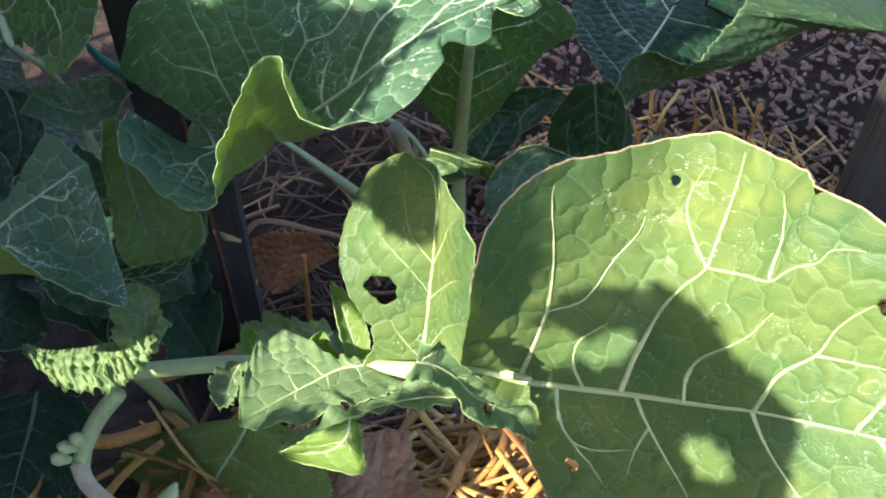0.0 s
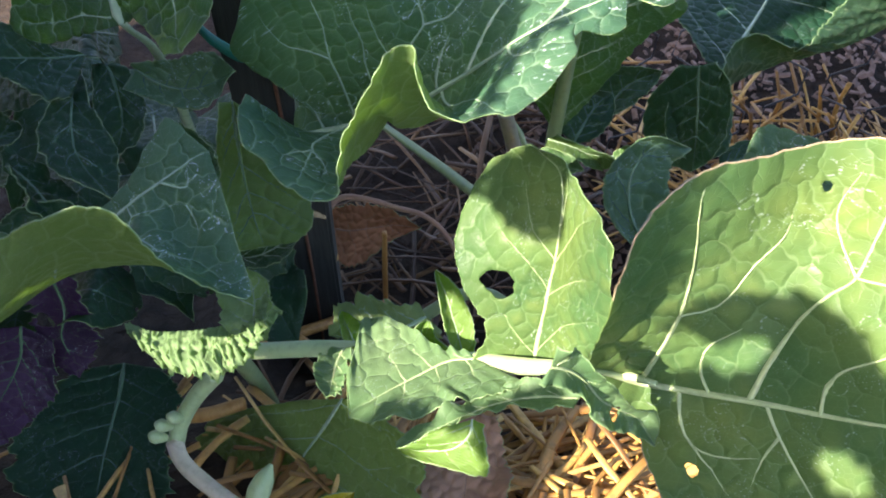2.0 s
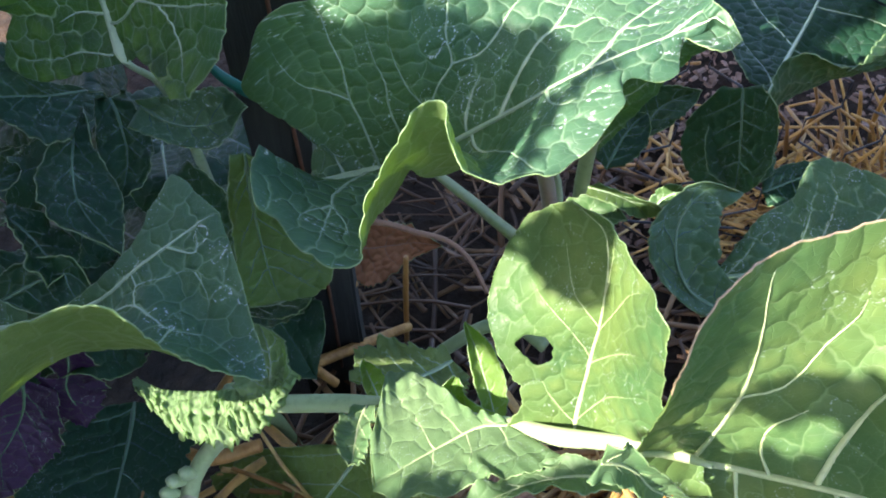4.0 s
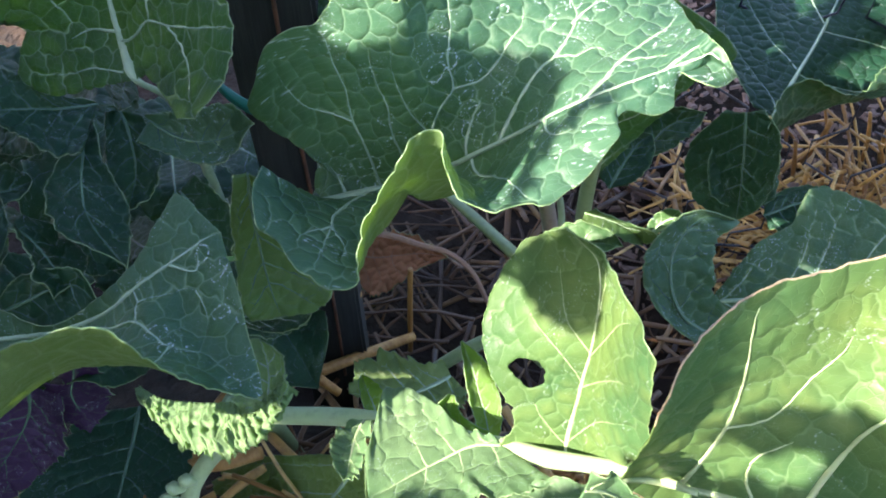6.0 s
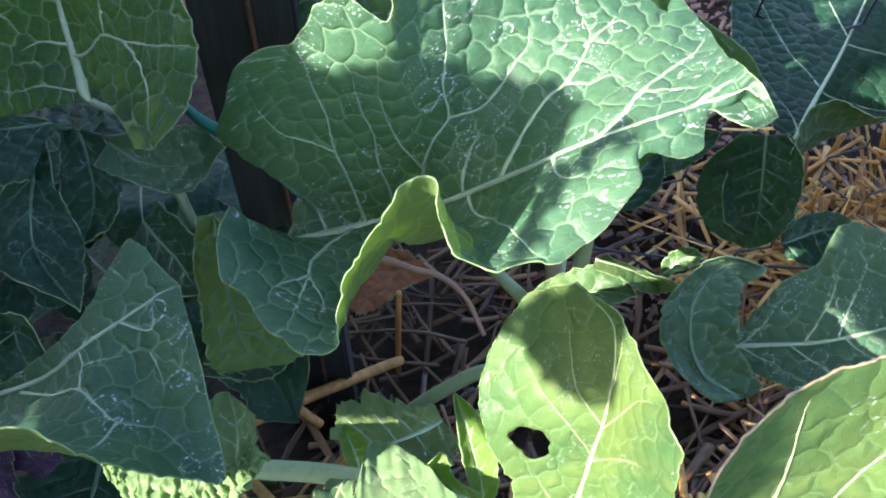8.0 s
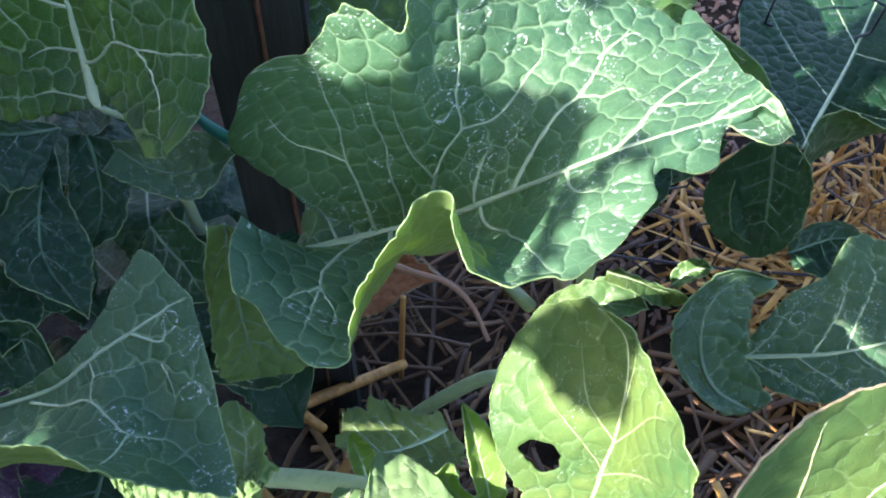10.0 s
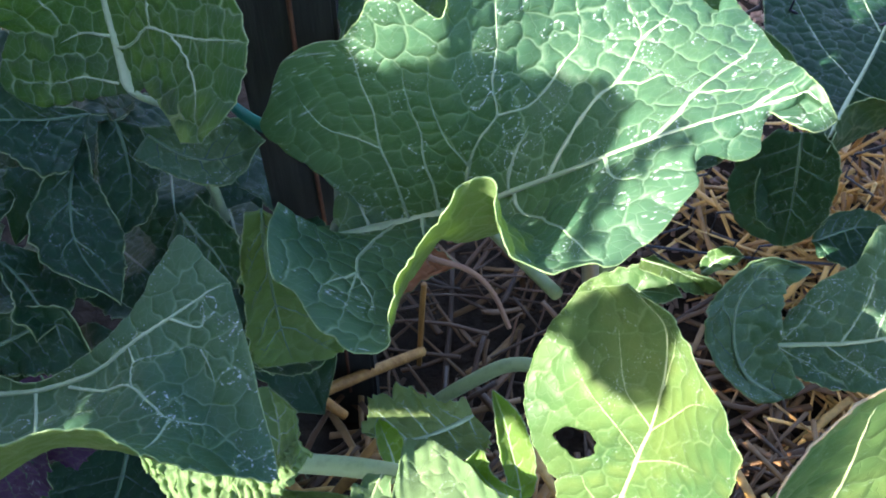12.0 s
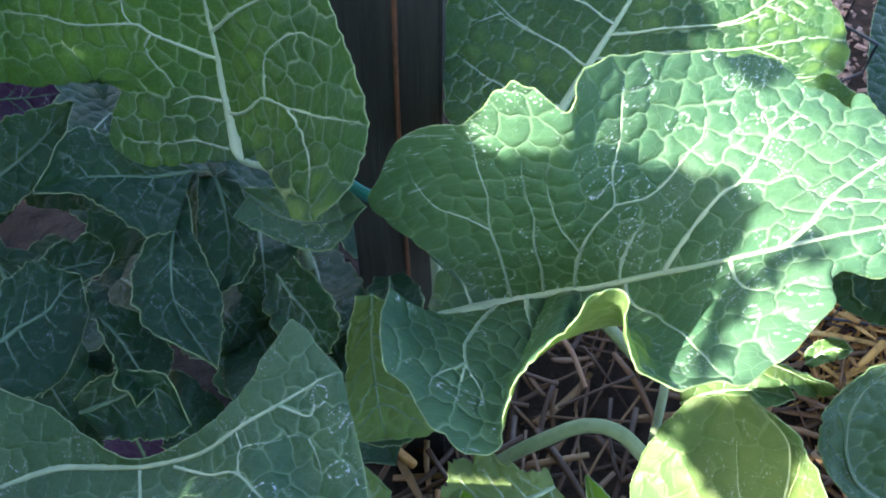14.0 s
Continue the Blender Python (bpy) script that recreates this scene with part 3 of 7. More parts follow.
SHAPE["round_leaf"] = dict(
    mid=[(-0.0071, 0.1835, 0.2100), (-0.0064, 0.1875, 0.2176), (-0.0053, 0.1907, 0.2257), (-0.0042, 0.1934, 0.2388), (-0.0030, 0.1950, 0.2513), (-0.0022, 0.1987, 0.2613), (-0.0018, 0.2039, 0.2686), (-0.0030, 0.2102, 0.2742), (-0.0075, 0.2167, 0.2746), (-0.0114, 0.2215, 0.2747)],
    left=[(-0.0282, 0.1896, 0.2053), (-0.0235, 0.1914, 0.2130), (-0.0223, 0.1948, 0.2233), (-0.0250, 0.1964, 0.2254), (-0.0310, 0.2035, 0.2359), (-0.0321, 0.2108, 0.2431), (-0.0273, 0.2200, 0.2525), (-0.0212, 0.2246, 0.2633), (-0.0163, 0.2239, 0.2695), (-0.0114, 0.2215, 0.2747)],
    right=[(0.0118, 0.1721, 0.2305), (0.0142, 0.1718, 0.2454), (0.0132, 0.1736, 0.2543), (0.0123, 0.1740, 0.2661), (0.0115, 0.1739, 0.2793), (0.0099, 0.1773, 0.2838), (0.0061, 0.1912, 0.2785), (0.0023, 0.2039, 0.2763), (-0.0012, 0.2109, 0.2790), (-0.0114, 0.2215, 0.2747)],
)
SHAPE["big_leaf"] = dict(
    mid=[(0.0047, 0.1615, 0.2429), (0.0135, 0.1670, 0.2335), (0.0227, 0.1697, 0.2259), (0.0281, 0.1691, 0.2251), (0.0343, 0.1675, 0.2259), (0.0434, 0.1635, 0.2292), (0.0497, 0.1600, 0.2326), (0.0536, 0.1579, 0.2346), (0.0602, 0.1542, 0.2381), (0.0686, 0.1489, 0.2431), (0.0751, 0.1445, 0.2476), (0.0794, 0.1416, 0.2508), (0.0836, 0.1387, 0.2537), (0.0944, 0.1320, 0.2588), (0.1074, 0.1230, 0.2654), (0.1203, 0.1121, 0.2732), (0.1405, 0.0954, 0.2816)],
    left=[(0.0068, 0.1547, 0.2835), (0.0088, 0.1571, 0.2954), (0.0120, 0.1617, 0.3017), (0.0197, 0.1691, 0.3067), (0.0295, 0.1762, 0.3078), (0.0447, 0.1852, 0.3052), (0.0586, 0.1914, 0.3045), (0.0718, 0.1902, 0.3071), (0.0820, 0.1770, 0.3123), (0.0872, 0.1638, 0.3151), (0.0883, 0.1594, 0.3137), (0.0911, 0.1568, 0.3162), (0.1022, 0.1474, 0.3139), (0.1136, 0.1384, 0.3098), (0.1242, 0.1273, 0.3043), (0.1339, 0.1103, 0.2940), (0.1405, 0.0954, 0.2816)],
    right=[(0.0057, 0.1625, 0.2360), (0.0147, 0.1664, 0.2235), (0.0220, 0.1655, 0.2149), (0.0244, 0.1618, 0.2087), (0.0276, 0.1575, 0.2035), (0.0318, 0.1508, 0.1970), (0.0383, 0.1400, 0.1888), (0.0461, 0.1303, 0.1846), (0.0573, 0.1204, 0.1863), (0.0718, 0.1108, 0.1952), (0.0838, 0.1031, 0.2026), (0.0937, 0.0975, 0.2093), (0.1029, 0.0933, 0.2170), (0.1171, 0.0886, 0.2324), (0.1276, 0.0876, 0.2477), (0.1371, 0.0882, 0.2643), (0.1405, 0.0954, 0.2816)],
)
SHAPE["spade_leaf"] = dict(
    mid=[(0.0438, 0.2277, 0.2158), (0.0311, 0.2284, 0.2249), (0.0255, 0.2329, 0.2336), (0.0246, 0.24, 0.2421), (0.0288, 0.2468, 0.2469), (0.0352, 0.2519, 0.2484), (0.0467, 0.2553, 0.2442)],
    left=[(0.0337, 0.224, 0.2185), (0.0212, 0.2265, 0.2296), (0.0137, 0.2315, 0.2402), (0.0132, 0.2362, 0.2457), (0.0191, 0.2441, 0.2506), (0.0301, 0.252, 0.252), (0.0467, 0.2553, 0.2442)],
    right=[(0.0486, 0.2318, 0.2169), (0.043, 0.234, 0.2229), (0.0383, 0.2377, 0.23), (0.037, 0.2429, 0.2367), (0.0381, 0.2469, 0.2405), (0.0406, 0.2508, 0.2432), (0.0467, 0.2553, 0.2442)],
)
SHAPE["side_leaf"] = dict(
    mid=[(0.0503, 0.267, 0.1846), (0.0651, 0.2659, 0.1891), (0.0785, 0.2649, 0.1934), (0.0915, 0.2657, 0.1986), (0.1043, 0.2675, 0.2041), (0.1185, 0.2699, 0.2104), (0.1324, 0.2714, 0.216)],
    left=[(0.0592, 0.2751, 0.1926), (0.0679, 0.2831, 0.2007), (0.0794, 0.2882, 0.208), (0.086, 0.2975, 0.2162), (0.099, 0.2934, 0.2183), (0.117, 0.2824, 0.2177), (0.1324, 0.2714, 0.216)],
    right=[(0.0574, 0.2596, 0.1826), (0.069, 0.2535, 0.1831), (0.0822, 0.25, 0.1857), (0.0969, 0.2482, 0.1897), (0.1112, 0.25, 0.1957), (0.1235, 0.2571, 0.2042), (0.1324, 0.2714, 0.216)],
)
SHAPE["far_leaf"] = dict(
    mid=[(0.0843, 0.3579, 0.2002), (0.1, 0.389, 0.1975), (0.1172, 0.4223, 0.1953), (0.14, 0.4711, 0.1928), (0.1732, 0.5434, 0.189), (0.2252, 0.6532, 0.1825)],
    left=[(0.0767, 0.3625, 0.2002), (0.0678, 0.4106, 0.1968), (0.0786, 0.4856, 0.1924), (0.1078, 0.5592, 0.1894), (0.1564, 0.6304, 0.1857), (0.2252, 0.6532, 0.1825)],
    right=[(0.0781, 0.339, 0.21), (0.0935, 0.3609, 0.215), (0.1164, 0.3575, 0.21), (0.1412, 0.3843, 0.22), (0.1596, 0.4275, 0.225), (0.2044, 0.5919, 0.21)],
    right_mid=[(0.0862, 0.3546, 0.1925), (0.118, 0.3817, 0.185), (0.1539, 0.4014, 0.185), (0.1976, 0.4258, 0.19), (0.2386, 0.423, 0.2), (0.2044, 0.5919, 0.21)],
)
SHAPE["low_dark_leaf"] = dict(
    mid=[(0.0714, 0.3529, 0.2064), (0.0731, 0.348, 0.1931), (0.0746, 0.344, 0.18), (0.0757, 0.3408, 0.1672), (0.0763, 0.3381, 0.1551)],
    left=[(0.0648, 0.3591, 0.2022), (0.0563, 0.3636, 0.1794), (0.0565, 0.3604, 0.1626), (0.0628, 0.352, 0.1527), (0.0763, 0.3381, 0.1551)],
    right=[(0.0775, 0.3481, 0.2124), (0.0843, 0.3397, 0.2078), (0.0863, 0.334, 0.1923), (0.0848, 0.3321, 0.1733), (0.0763, 0.3381, 0.1551)],
)
SHAPE["back_leaf"] = dict(
    mid=[(-0.0718, 0.3141, 0.2445), (-0.0622, 0.3356, 0.2567), (-0.0537, 0.3517, 0.2664), (-0.0467, 0.3642, 0.2741), (-0.0397, 0.3786, 0.2829), (-0.0321, 0.3969, 0.2939)],
    left=[(-0.0869, 0.3129, 0.2462), (-0.1001, 0.3252, 0.2559), (-0.1051, 0.3457, 0.2698), (-0.1023, 0.3662, 0.2827), (-0.0816, 0.385, 0.2922), (-0.0321, 0.3969, 0.2939)],
    right=[(-0.0496, 0.3198, 0.2448), (-0.0039, 0.333, 0.2517), (0.0241, 0.3548, 0.2612), (0.0276, 0.371, 0.2704), (0.0062, 0.3896, 0.2847), (-0.0321, 0.3969, 0.2939)],
)
SHAPE["grey_leaf"] = dict(
    mid=[(-0.1775, 0.2913, 0.2519), (-0.1867, 0.2835, 0.2559), (-0.1967, 0.2788, 0.2594), (-0.2053, 0.2724, 0.2635), (-0.2124, 0.261, 0.2684)],
    left=[(-0.1785, 0.2919, 0.2525), (-0.191, 0.2868, 0.2583), (-0.2007, 0.2881, 0.2643), (-0.2105, 0.2845, 0.2711), (-0.2126, 0.2617, 0.2687)],
    right=[(-0.1749, 0.2653, 0.2519), (-0.1812, 0.2613, 0.2529), (-0.1928, 0.2656, 0.2552), (-0.2024, 0.2668, 0.2599), (-0.2121, 0.26, 0.268)],
)
SHAPE["dark_leaf_a"] = dict(
    mid=[(-0.1853, 0.2902, 0.2493), (-0.1796, 0.2743, 0.2461), (-0.1754, 0.2584, 0.2439), (-0.1689, 0.2448, 0.2404), (-0.1543, 0.232, 0.2323)],
    left=[(-0.1867, 0.2867, 0.2501), (-0.184, 0.2668, 0.2487), (-0.1833, 0.2473, 0.2484), (-0.1746, 0.2346, 0.2437), (-0.1543, 0.232, 0.2323)],
    right=[(-0.1826, 0.2921, 0.2477), (-0.1724, 0.2693, 0.2421), (-0.1623, 0.2571, 0.2365), (-0.1572, 0.2448, 0.2338), (-0.1543, 0.232, 0.2323)],
)
SHAPE["dark_leaf_b"] = dict(
    mid=[(-0.1743, 0.2983, 0.2426), (-0.1697, 0.2902, 0.2381), (-0.1657, 0.2802, 0.2331), (-0.1647, 0.2714, 0.2294), (-0.1661, 0.2614, 0.2255)],
    left=[(-0.1795, 0.2968, 0.2433), (-0.177, 0.2862, 0.2385), (-0.1747, 0.2759, 0.2338), (-0.1707, 0.2663, 0.2288), (-0.1661, 0.2614, 0.2255)],
    right=[(-0.167, 0.2985, 0.2407), (-0.1591, 0.2877, 0.2342), (-0.1564, 0.2791, 0.2302), (-0.158, 0.2696, 0.2269), (-0.1661, 0.2614, 0.2255)],
)
SHAPE["dark_leaf_c"] = dict(
    mid=[(-0.213, 0.2221, 0.2467), (-0.21, 0.2291, 0.2456), (-0.2056, 0.2369, 0.244), (-0.2041, 0.2454, 0.244), (-0.2012, 0.2507, 0.2433)],
    left=[(-0.2202, 0.2338, 0.2511), (-0.2166, 0.2433, 0.2501), (-0.2128, 0.2491, 0.2487), (-0.2071, 0.2499, 0.246), (-0.2012, 0.2507, 0.2433)],
    right=[(-0.2061, 0.204, 0.2421), (-0.2, 0.2098, 0.2396), (-0.1949, 0.2191, 0.2376), (-0.1954, 0.2377, 0.2392), (-0.2012, 0.2507, 0.2433)],
)
SHAPE["dark_leaf_d"] = dict(
    mid=[(-0.2132, 0.248, 0.2417), (-0.211, 0.2539, 0.2402), (-0.2073, 0.2584, 0.238), (-0.2034, 0.2631, 0.2357), (-0.2005, 0.2685, 0.2339)],
    left=[(-0.2161, 0.2534, 0.2428), (-0.2149, 0.26, 0.2418), (-0.2108, 0.2656, 0.2393), (-0.2056, 0.2691, 0.2365), (-0.2005, 0.2685, 0.2339)],
    right=[(-0.21, 0.2475, 0.2401), (-0.2068, 0.2492, 0.2384), (-0.2034, 0.2523, 0.2364), (-0.2, 0.2602, 0.2341), (-0.2005, 0.2685, 0.2339)],
)
SHAPE["dark_leaf_e"] = dict(
    mid=[(-0.1881, 0.2114, 0.2333), (-0.1805, 0.215, 0.2354), (-0.1729, 0.2186, 0.2375), (-0.1651, 0.2198, 0.2373), (-0.1562, 0.2137, 0.231)],
    left=[(-0.19, 0.2137, 0.2354), (-0.1843, 0.2195, 0.2395), (-0.1751, 0.223, 0.2414), (-0.164, 0.2238, 0.2403), (-0.1562, 0.2137, 0.231)],
    right=[(-0.1811, 0.2074, 0.2292), (-0.1747, 0.2083, 0.2292), (-0.1684, 0.2093, 0.2292), (-0.1621, 0.2102, 0.2291), (-0.1562, 0.2137, 0.231)],
)
SHAPE["dark_leaf_f"] = dict(
    mid=[(-0.1913, 0.237, 0.2454), (-0.1842, 0.2335, 0.2417), (-0.1776, 0.2281, 0.2395), (-0.1722, 0.2219, 0.2384), (-0.1691, 0.2115, 0.2413)],
    left=[(-0.1919, 0.2412, 0.2437), (-0.1833, 0.2409, 0.237), (-0.1747, 0.2375, 0.2318), (-0.1686, 0.2282, 0.232), (-0.1691, 0.2115, 0.2413)],
    right=[(-0.1903, 0.2333, 0.2465), (-0.1847, 0.2271, 0.2454), (-0.1797, 0.2205, 0.245), (-0.1758, 0.2134, 0.2455), (-0.1691, 0.2115, 0.2413)],
)
SHAPE["frost_leaf"] = dict(
    mid=[(-0.1578, 0.2864, 0.2496), (-0.1481, 0.2826, 0.2459), (-0.1389, 0.2817, 0.2445), (-0.13, 0.2835, 0.2453), (-0.1202, 0.2882, 0.2484)],
    left=[(-0.1598, 0.2876, 0.2506), (-0.1509, 0.2888, 0.2508), (-0.1419, 0.29, 0.2509), (-0.1296, 0.2929, 0.2524), (-0.1202, 0.2882, 0.2484)],
    right=[(-0.1619, 0.2801, 0.2451), (-0.1528, 0.2777, 0.2426), (-0.1416, 0.2755, 0.2401), (-0.1289, 0.2764, 0.2399), (-0.1202, 0.2882, 0.2484)],
)
SHAPE["dark_leaf_g"] = dict(
    mid=[(-0.1483, 0.2727, 0.2277), (-0.1415, 0.2668, 0.2246), (-0.1349, 0.2616, 0.222), (-0.1303, 0.2566, 0.2191), (-0.1258, 0.2522, 0.2168)],
    left=[(-0.1513, 0.2657, 0.221), (-0.1466, 0.2613, 0.2185), (-0.1418, 0.2555, 0.215), (-0.1355, 0.2525, 0.2142), (-0.1258, 0.2522, 0.2168)],
    right=[(-0.143, 0.2768, 0.2325), (-0.1324, 0.2707, 0.2303), (-0.1246, 0.2634, 0.2265), (-0.1228, 0.2577, 0.2223), (-0.1258, 0.2522, 0.2168)],
)
SHAPE["folded_leaf"] = dict(
    mid=[(-0.1049, 0.2333, 0.2792), (-0.1055, 0.2310, 0.2641), (-0.1052, 0.2288, 0.2481), (-0.1039, 0.2258, 0.2332), (-0.1017, 0.2230, 0.2226)],
    left=[(-0.1088, 0.2320, 0.2803), (-0.1117, 0.2291, 0.2657), (-0.1127, 0.2265, 0.2488), (-0.1134, 0.2229, 0.2331), (-0.1111, 0.2204, 0.2227)],
    right=[(-0.1012, 0.2344, 0.2768), (-0.0939, 0.2337, 0.2568), (-0.0875, 0.2324, 0.2423), (-0.0847, 0.2300, 0.2309), (-0.0907, 0.2261, 0.2232)],
)
SHAPE["folded_leaf_low"] = dict(
    mid=[(-0.1269, 0.2408, 0.1932), (-0.1169, 0.2381, 0.1979), (-0.1073, 0.2361, 0.2032), (-0.0982, 0.2366, 0.2101), (-0.09, 0.2388, 0.2177)],
    left=[(-0.1247, 0.2427, 0.1961), (-0.1147, 0.2399, 0.2008), (-0.1053, 0.2396, 0.2072), (-0.0975, 0.2412, 0.214), (-0.09, 0.2388, 0.2177)],
    right=[(-0.1217, 0.2377, 0.1944), (-0.1117, 0.2333, 0.198), (-0.1022, 0.2305, 0.2028), (-0.0933, 0.2311, 0.2097), (-0.09, 0.2388, 0.2177)],
)
SHAPE["side_dark_leaf"] = dict(
    mid=[(-0.2494, 0.2803, 0.2445), (-0.2425, 0.2843, 0.2469), (-0.2350, 0.2906, 0.2509), (-0.2270, 0.2992, 0.2568), (-0.2212, 0.3067, 0.2620)],
    left=[(-0.2546, 0.2897, 0.2527), (-0.2478, 0.2944, 0.2556), (-0.2410, 0.2988, 0.2583), (-0.2313, 0.3029, 0.2603), (-0.2212, 0.3067, 0.2620)],
    right=[(-0.2515, 0.2697, 0.2364), (-0.2373, 0.2752, 0.2389), (-0.2308, 0.2818, 0.2433), (-0.2234, 0.2888, 0.2480), (-0.2212, 0.3067, 0.2620)],
)
SHAPE["hanging_dark_leaf"] = dict(
    mid=[(-0.2462, 0.2679, 0.2278), (-0.2360, 0.2576, 0.2183), (-0.2306, 0.2481, 0.2099), (-0.2264, 0.2398, 0.2028), (-0.2224, 0.2323, 0.1962)],
    left=[(-0.2490, 0.2615, 0.2230), (-0.2453, 0.2502, 0.2135), (-0.2402, 0.2421, 0.2064), (-0.2334, 0.2357, 0.2004), (-0.2224, 0.2323, 0.1962)],
    right=[(-0.2362, 0.2650, 0.2242), (-0.2231, 0.2611, 0.2194), (-0.2122, 0.2584, 0.2158), (-0.2146, 0.2432, 0.2040), (-0.2224, 0.2323, 0.1962)],
)
SHAPE["purple_leaf_back"] = dict(
    mid=[(-0.3007, 0.3457, 0.2134), (-0.2919, 0.3489, 0.2149), (-0.2830, 0.3512, 0.2156), (-0.2740, 0.3532, 0.2160), (-0.2634, 0.3562, 0.2170)],
    left=[(-0.3021, 0.3545, 0.2206), (-0.2933, 0.3577, 0.2221), (-0.2821, 0.3604, 0.2228), (-0.2707, 0.3613, 0.2220), (-0.2634, 0.3562, 0.2170)],
    right=[(-0.2993, 0.3369, 0.2062), (-0.2881, 0.3396, 0.2069), (-0.2772, 0.3440, 0.2091), (-0.2685, 0.3473, 0.2105), (-0.2634, 0.3562, 0.2170)],
)
SHAPE["purple_leaf"] = dict(
    mid=[(-0.183, 0.2198, 0.2069), (-0.184, 0.2196, 0.1866), (-0.1903, 0.2185, 0.1693), (-0.1905, 0.2185, 0.1536), (-0.1915, 0.218, 0.1418)],
    left=[(-0.1927, 0.2179, 0.2023), (-0.1968, 0.2167, 0.1862), (-0.1992, 0.216, 0.1685), (-0.1986, 0.216, 0.1485), (-0.1915, 0.218, 0.1418)],
    right=[(-0.1759, 0.2208, 0.2027), (-0.1767, 0.2208, 0.1818), (-0.1777, 0.2208, 0.1668), (-0.183, 0.22, 0.1518), (-0.1915, 0.218, 0.1418)],
)
SHAPE["purple_leaf_b"] = dict(
    mid=[(-0.2016, 0.2152, 0.1808), (-0.2067, 0.2131, 0.1644), (-0.2153, 0.209, 0.1496), (-0.2262, 0.2041, 0.1351), (-0.2418, 0.1987, 0.1153)],
    left=[(-0.2108, 0.2116, 0.1832), (-0.2176, 0.2084, 0.1742), (-0.2281, 0.2037, 0.1608), (-0.2378, 0.2001, 0.145), (-0.2418, 0.1987, 0.1153)],
    right=[(-0.1943, 0.2175, 0.1705), (-0.1997, 0.2156, 0.1449), (-0.2106, 0.2109, 0.1297), (-0.2226, 0.2055, 0.1192), (-0.2418, 0.1987, 0.1153)],
)
SHAPE["low_leaf_left"] = dict(
    mid=[(-0.1975, 0.2589, 0.0921), (-0.1964, 0.2411, 0.0887), (-0.1967, 0.2239, 0.0855), (-0.1966, 0.205, 0.0813), (-0.1952, 0.1798, 0.0748)],
    left=[(-0.2117, 0.2544, 0.093), (-0.2295, 0.2378, 0.0921), (-0.2352, 0.2178, 0.0883), (-0.2319, 0.1945, 0.0823), (-0.1952, 0.1798, 0.0748)],
    right=[(-0.1791, 0.2577, 0.0897), (-0.1682, 0.2438, 0.0857), (-0.1689, 0.2182, 0.0807), (-0.1651, 0.1974, 0.0756), (-0.1952, 0.1798, 0.0748)],
)
SHAPE["low_leaf"] = dict(
    mid=[(-0.0837, 0.2253, 0.1203), (-0.0929, 0.2202, 0.1042), (-0.1036, 0.2155, 0.0865), (-0.1131, 0.2105, 0.0706), (-0.1244, 0.2025, 0.0508), (-0.1343, 0.1931, 0.0322)],
    left=[(-0.1041, 0.2341, 0.1037), (-0.147, 0.2481, 0.0672), (-0.1653, 0.243, 0.0441), (-0.1534, 0.2254, 0.0407), (-0.1565, 0.2131, 0.0272), (-0.1343, 0.1931, 0.0322)],
    right=[(-0.0675, 0.2182, 0.1318), (-0.0479, 0.1982, 0.1312), (-0.0452, 0.1843, 0.1182), (-0.0487, 0.1755, 0.1047), (-0.075, 0.175, 0.0764), (-0.1343, 0.1931, 0.0322)],
)
SHAPE["yellow_tip"] = dict(
    mid=[(-0.099, 0.1733, 0.1059), (-0.0916, 0.1768, 0.1107), (-0.0843, 0.1788, 0.1144), (-0.0782, 0.1805, 0.1175), (-0.0736, 0.182, 0.1199)],
    left=[(-0.0978, 0.176, 0.1084), (-0.0917, 0.1798, 0.113), (-0.0856, 0.1819, 0.1164), (-0.0795, 0.1825, 0.1186), (-0.0736, 0.182, 0.1199)],
    right=[(-0.0951, 0.1712, 0.1053), (-0.0865, 0.1733, 0.1093), (-0.0792, 0.1746, 0.1124), (-0.0732, 0.1772, 0.1162), (-0.0736, 0.182, 0.1199)],
)
SHAPE["frilly_leaf"] = dict(
    mid=[(-0.1017, 0.1887, 0.2139), (-0.1008, 0.1941, 0.2172), (-0.1016, 0.2012, 0.2192), (-0.1041, 0.2084, 0.2195), (-0.1081, 0.2159, 0.2189)],
    left=[(-0.1082, 0.1910, 0.2109), (-0.1099, 0.1964, 0.2122), (-0.1122, 0.2041, 0.2134), (-0.1124, 0.2118, 0.2152), (-0.1081, 0.2159, 0.2189)],
    right=[(-0.0956, 0.1866, 0.2173), (-0.0932, 0.1894, 0.2207), (-0.0916, 0.1947, 0.2239), (-0.0967, 0.2061, 0.2237), (-0.1081, 0.2159, 0.2189)],
)
SHAPE["stalk_lobe_a"] = dict(
    mid=[(-0.0268, 0.1878, 0.2080), (-0.0359, 0.1889, 0.2043), (-0.0472, 0.1831, 0.2024), (-0.0580, 0.1761, 0.2018), (-0.0671, 0.1698, 0.2009)],
    left=[(-0.0281, 0.1908, 0.2065), (-0.0387, 0.1954, 0.2011), (-0.0524, 0.2106, 0.1913), (-0.0673, 0.2153, 0.1868), (-0.0711, 0.1876, 0.1977)],
    right=[(-0.0088, 0.1687, 0.2212), (-0.0222, 0.1650, 0.2177), (-0.0350, 0.1644, 0.2133), (-0.0552, 0.1610, 0.2079), (-0.0674, 0.1673, 0.2016)],
)
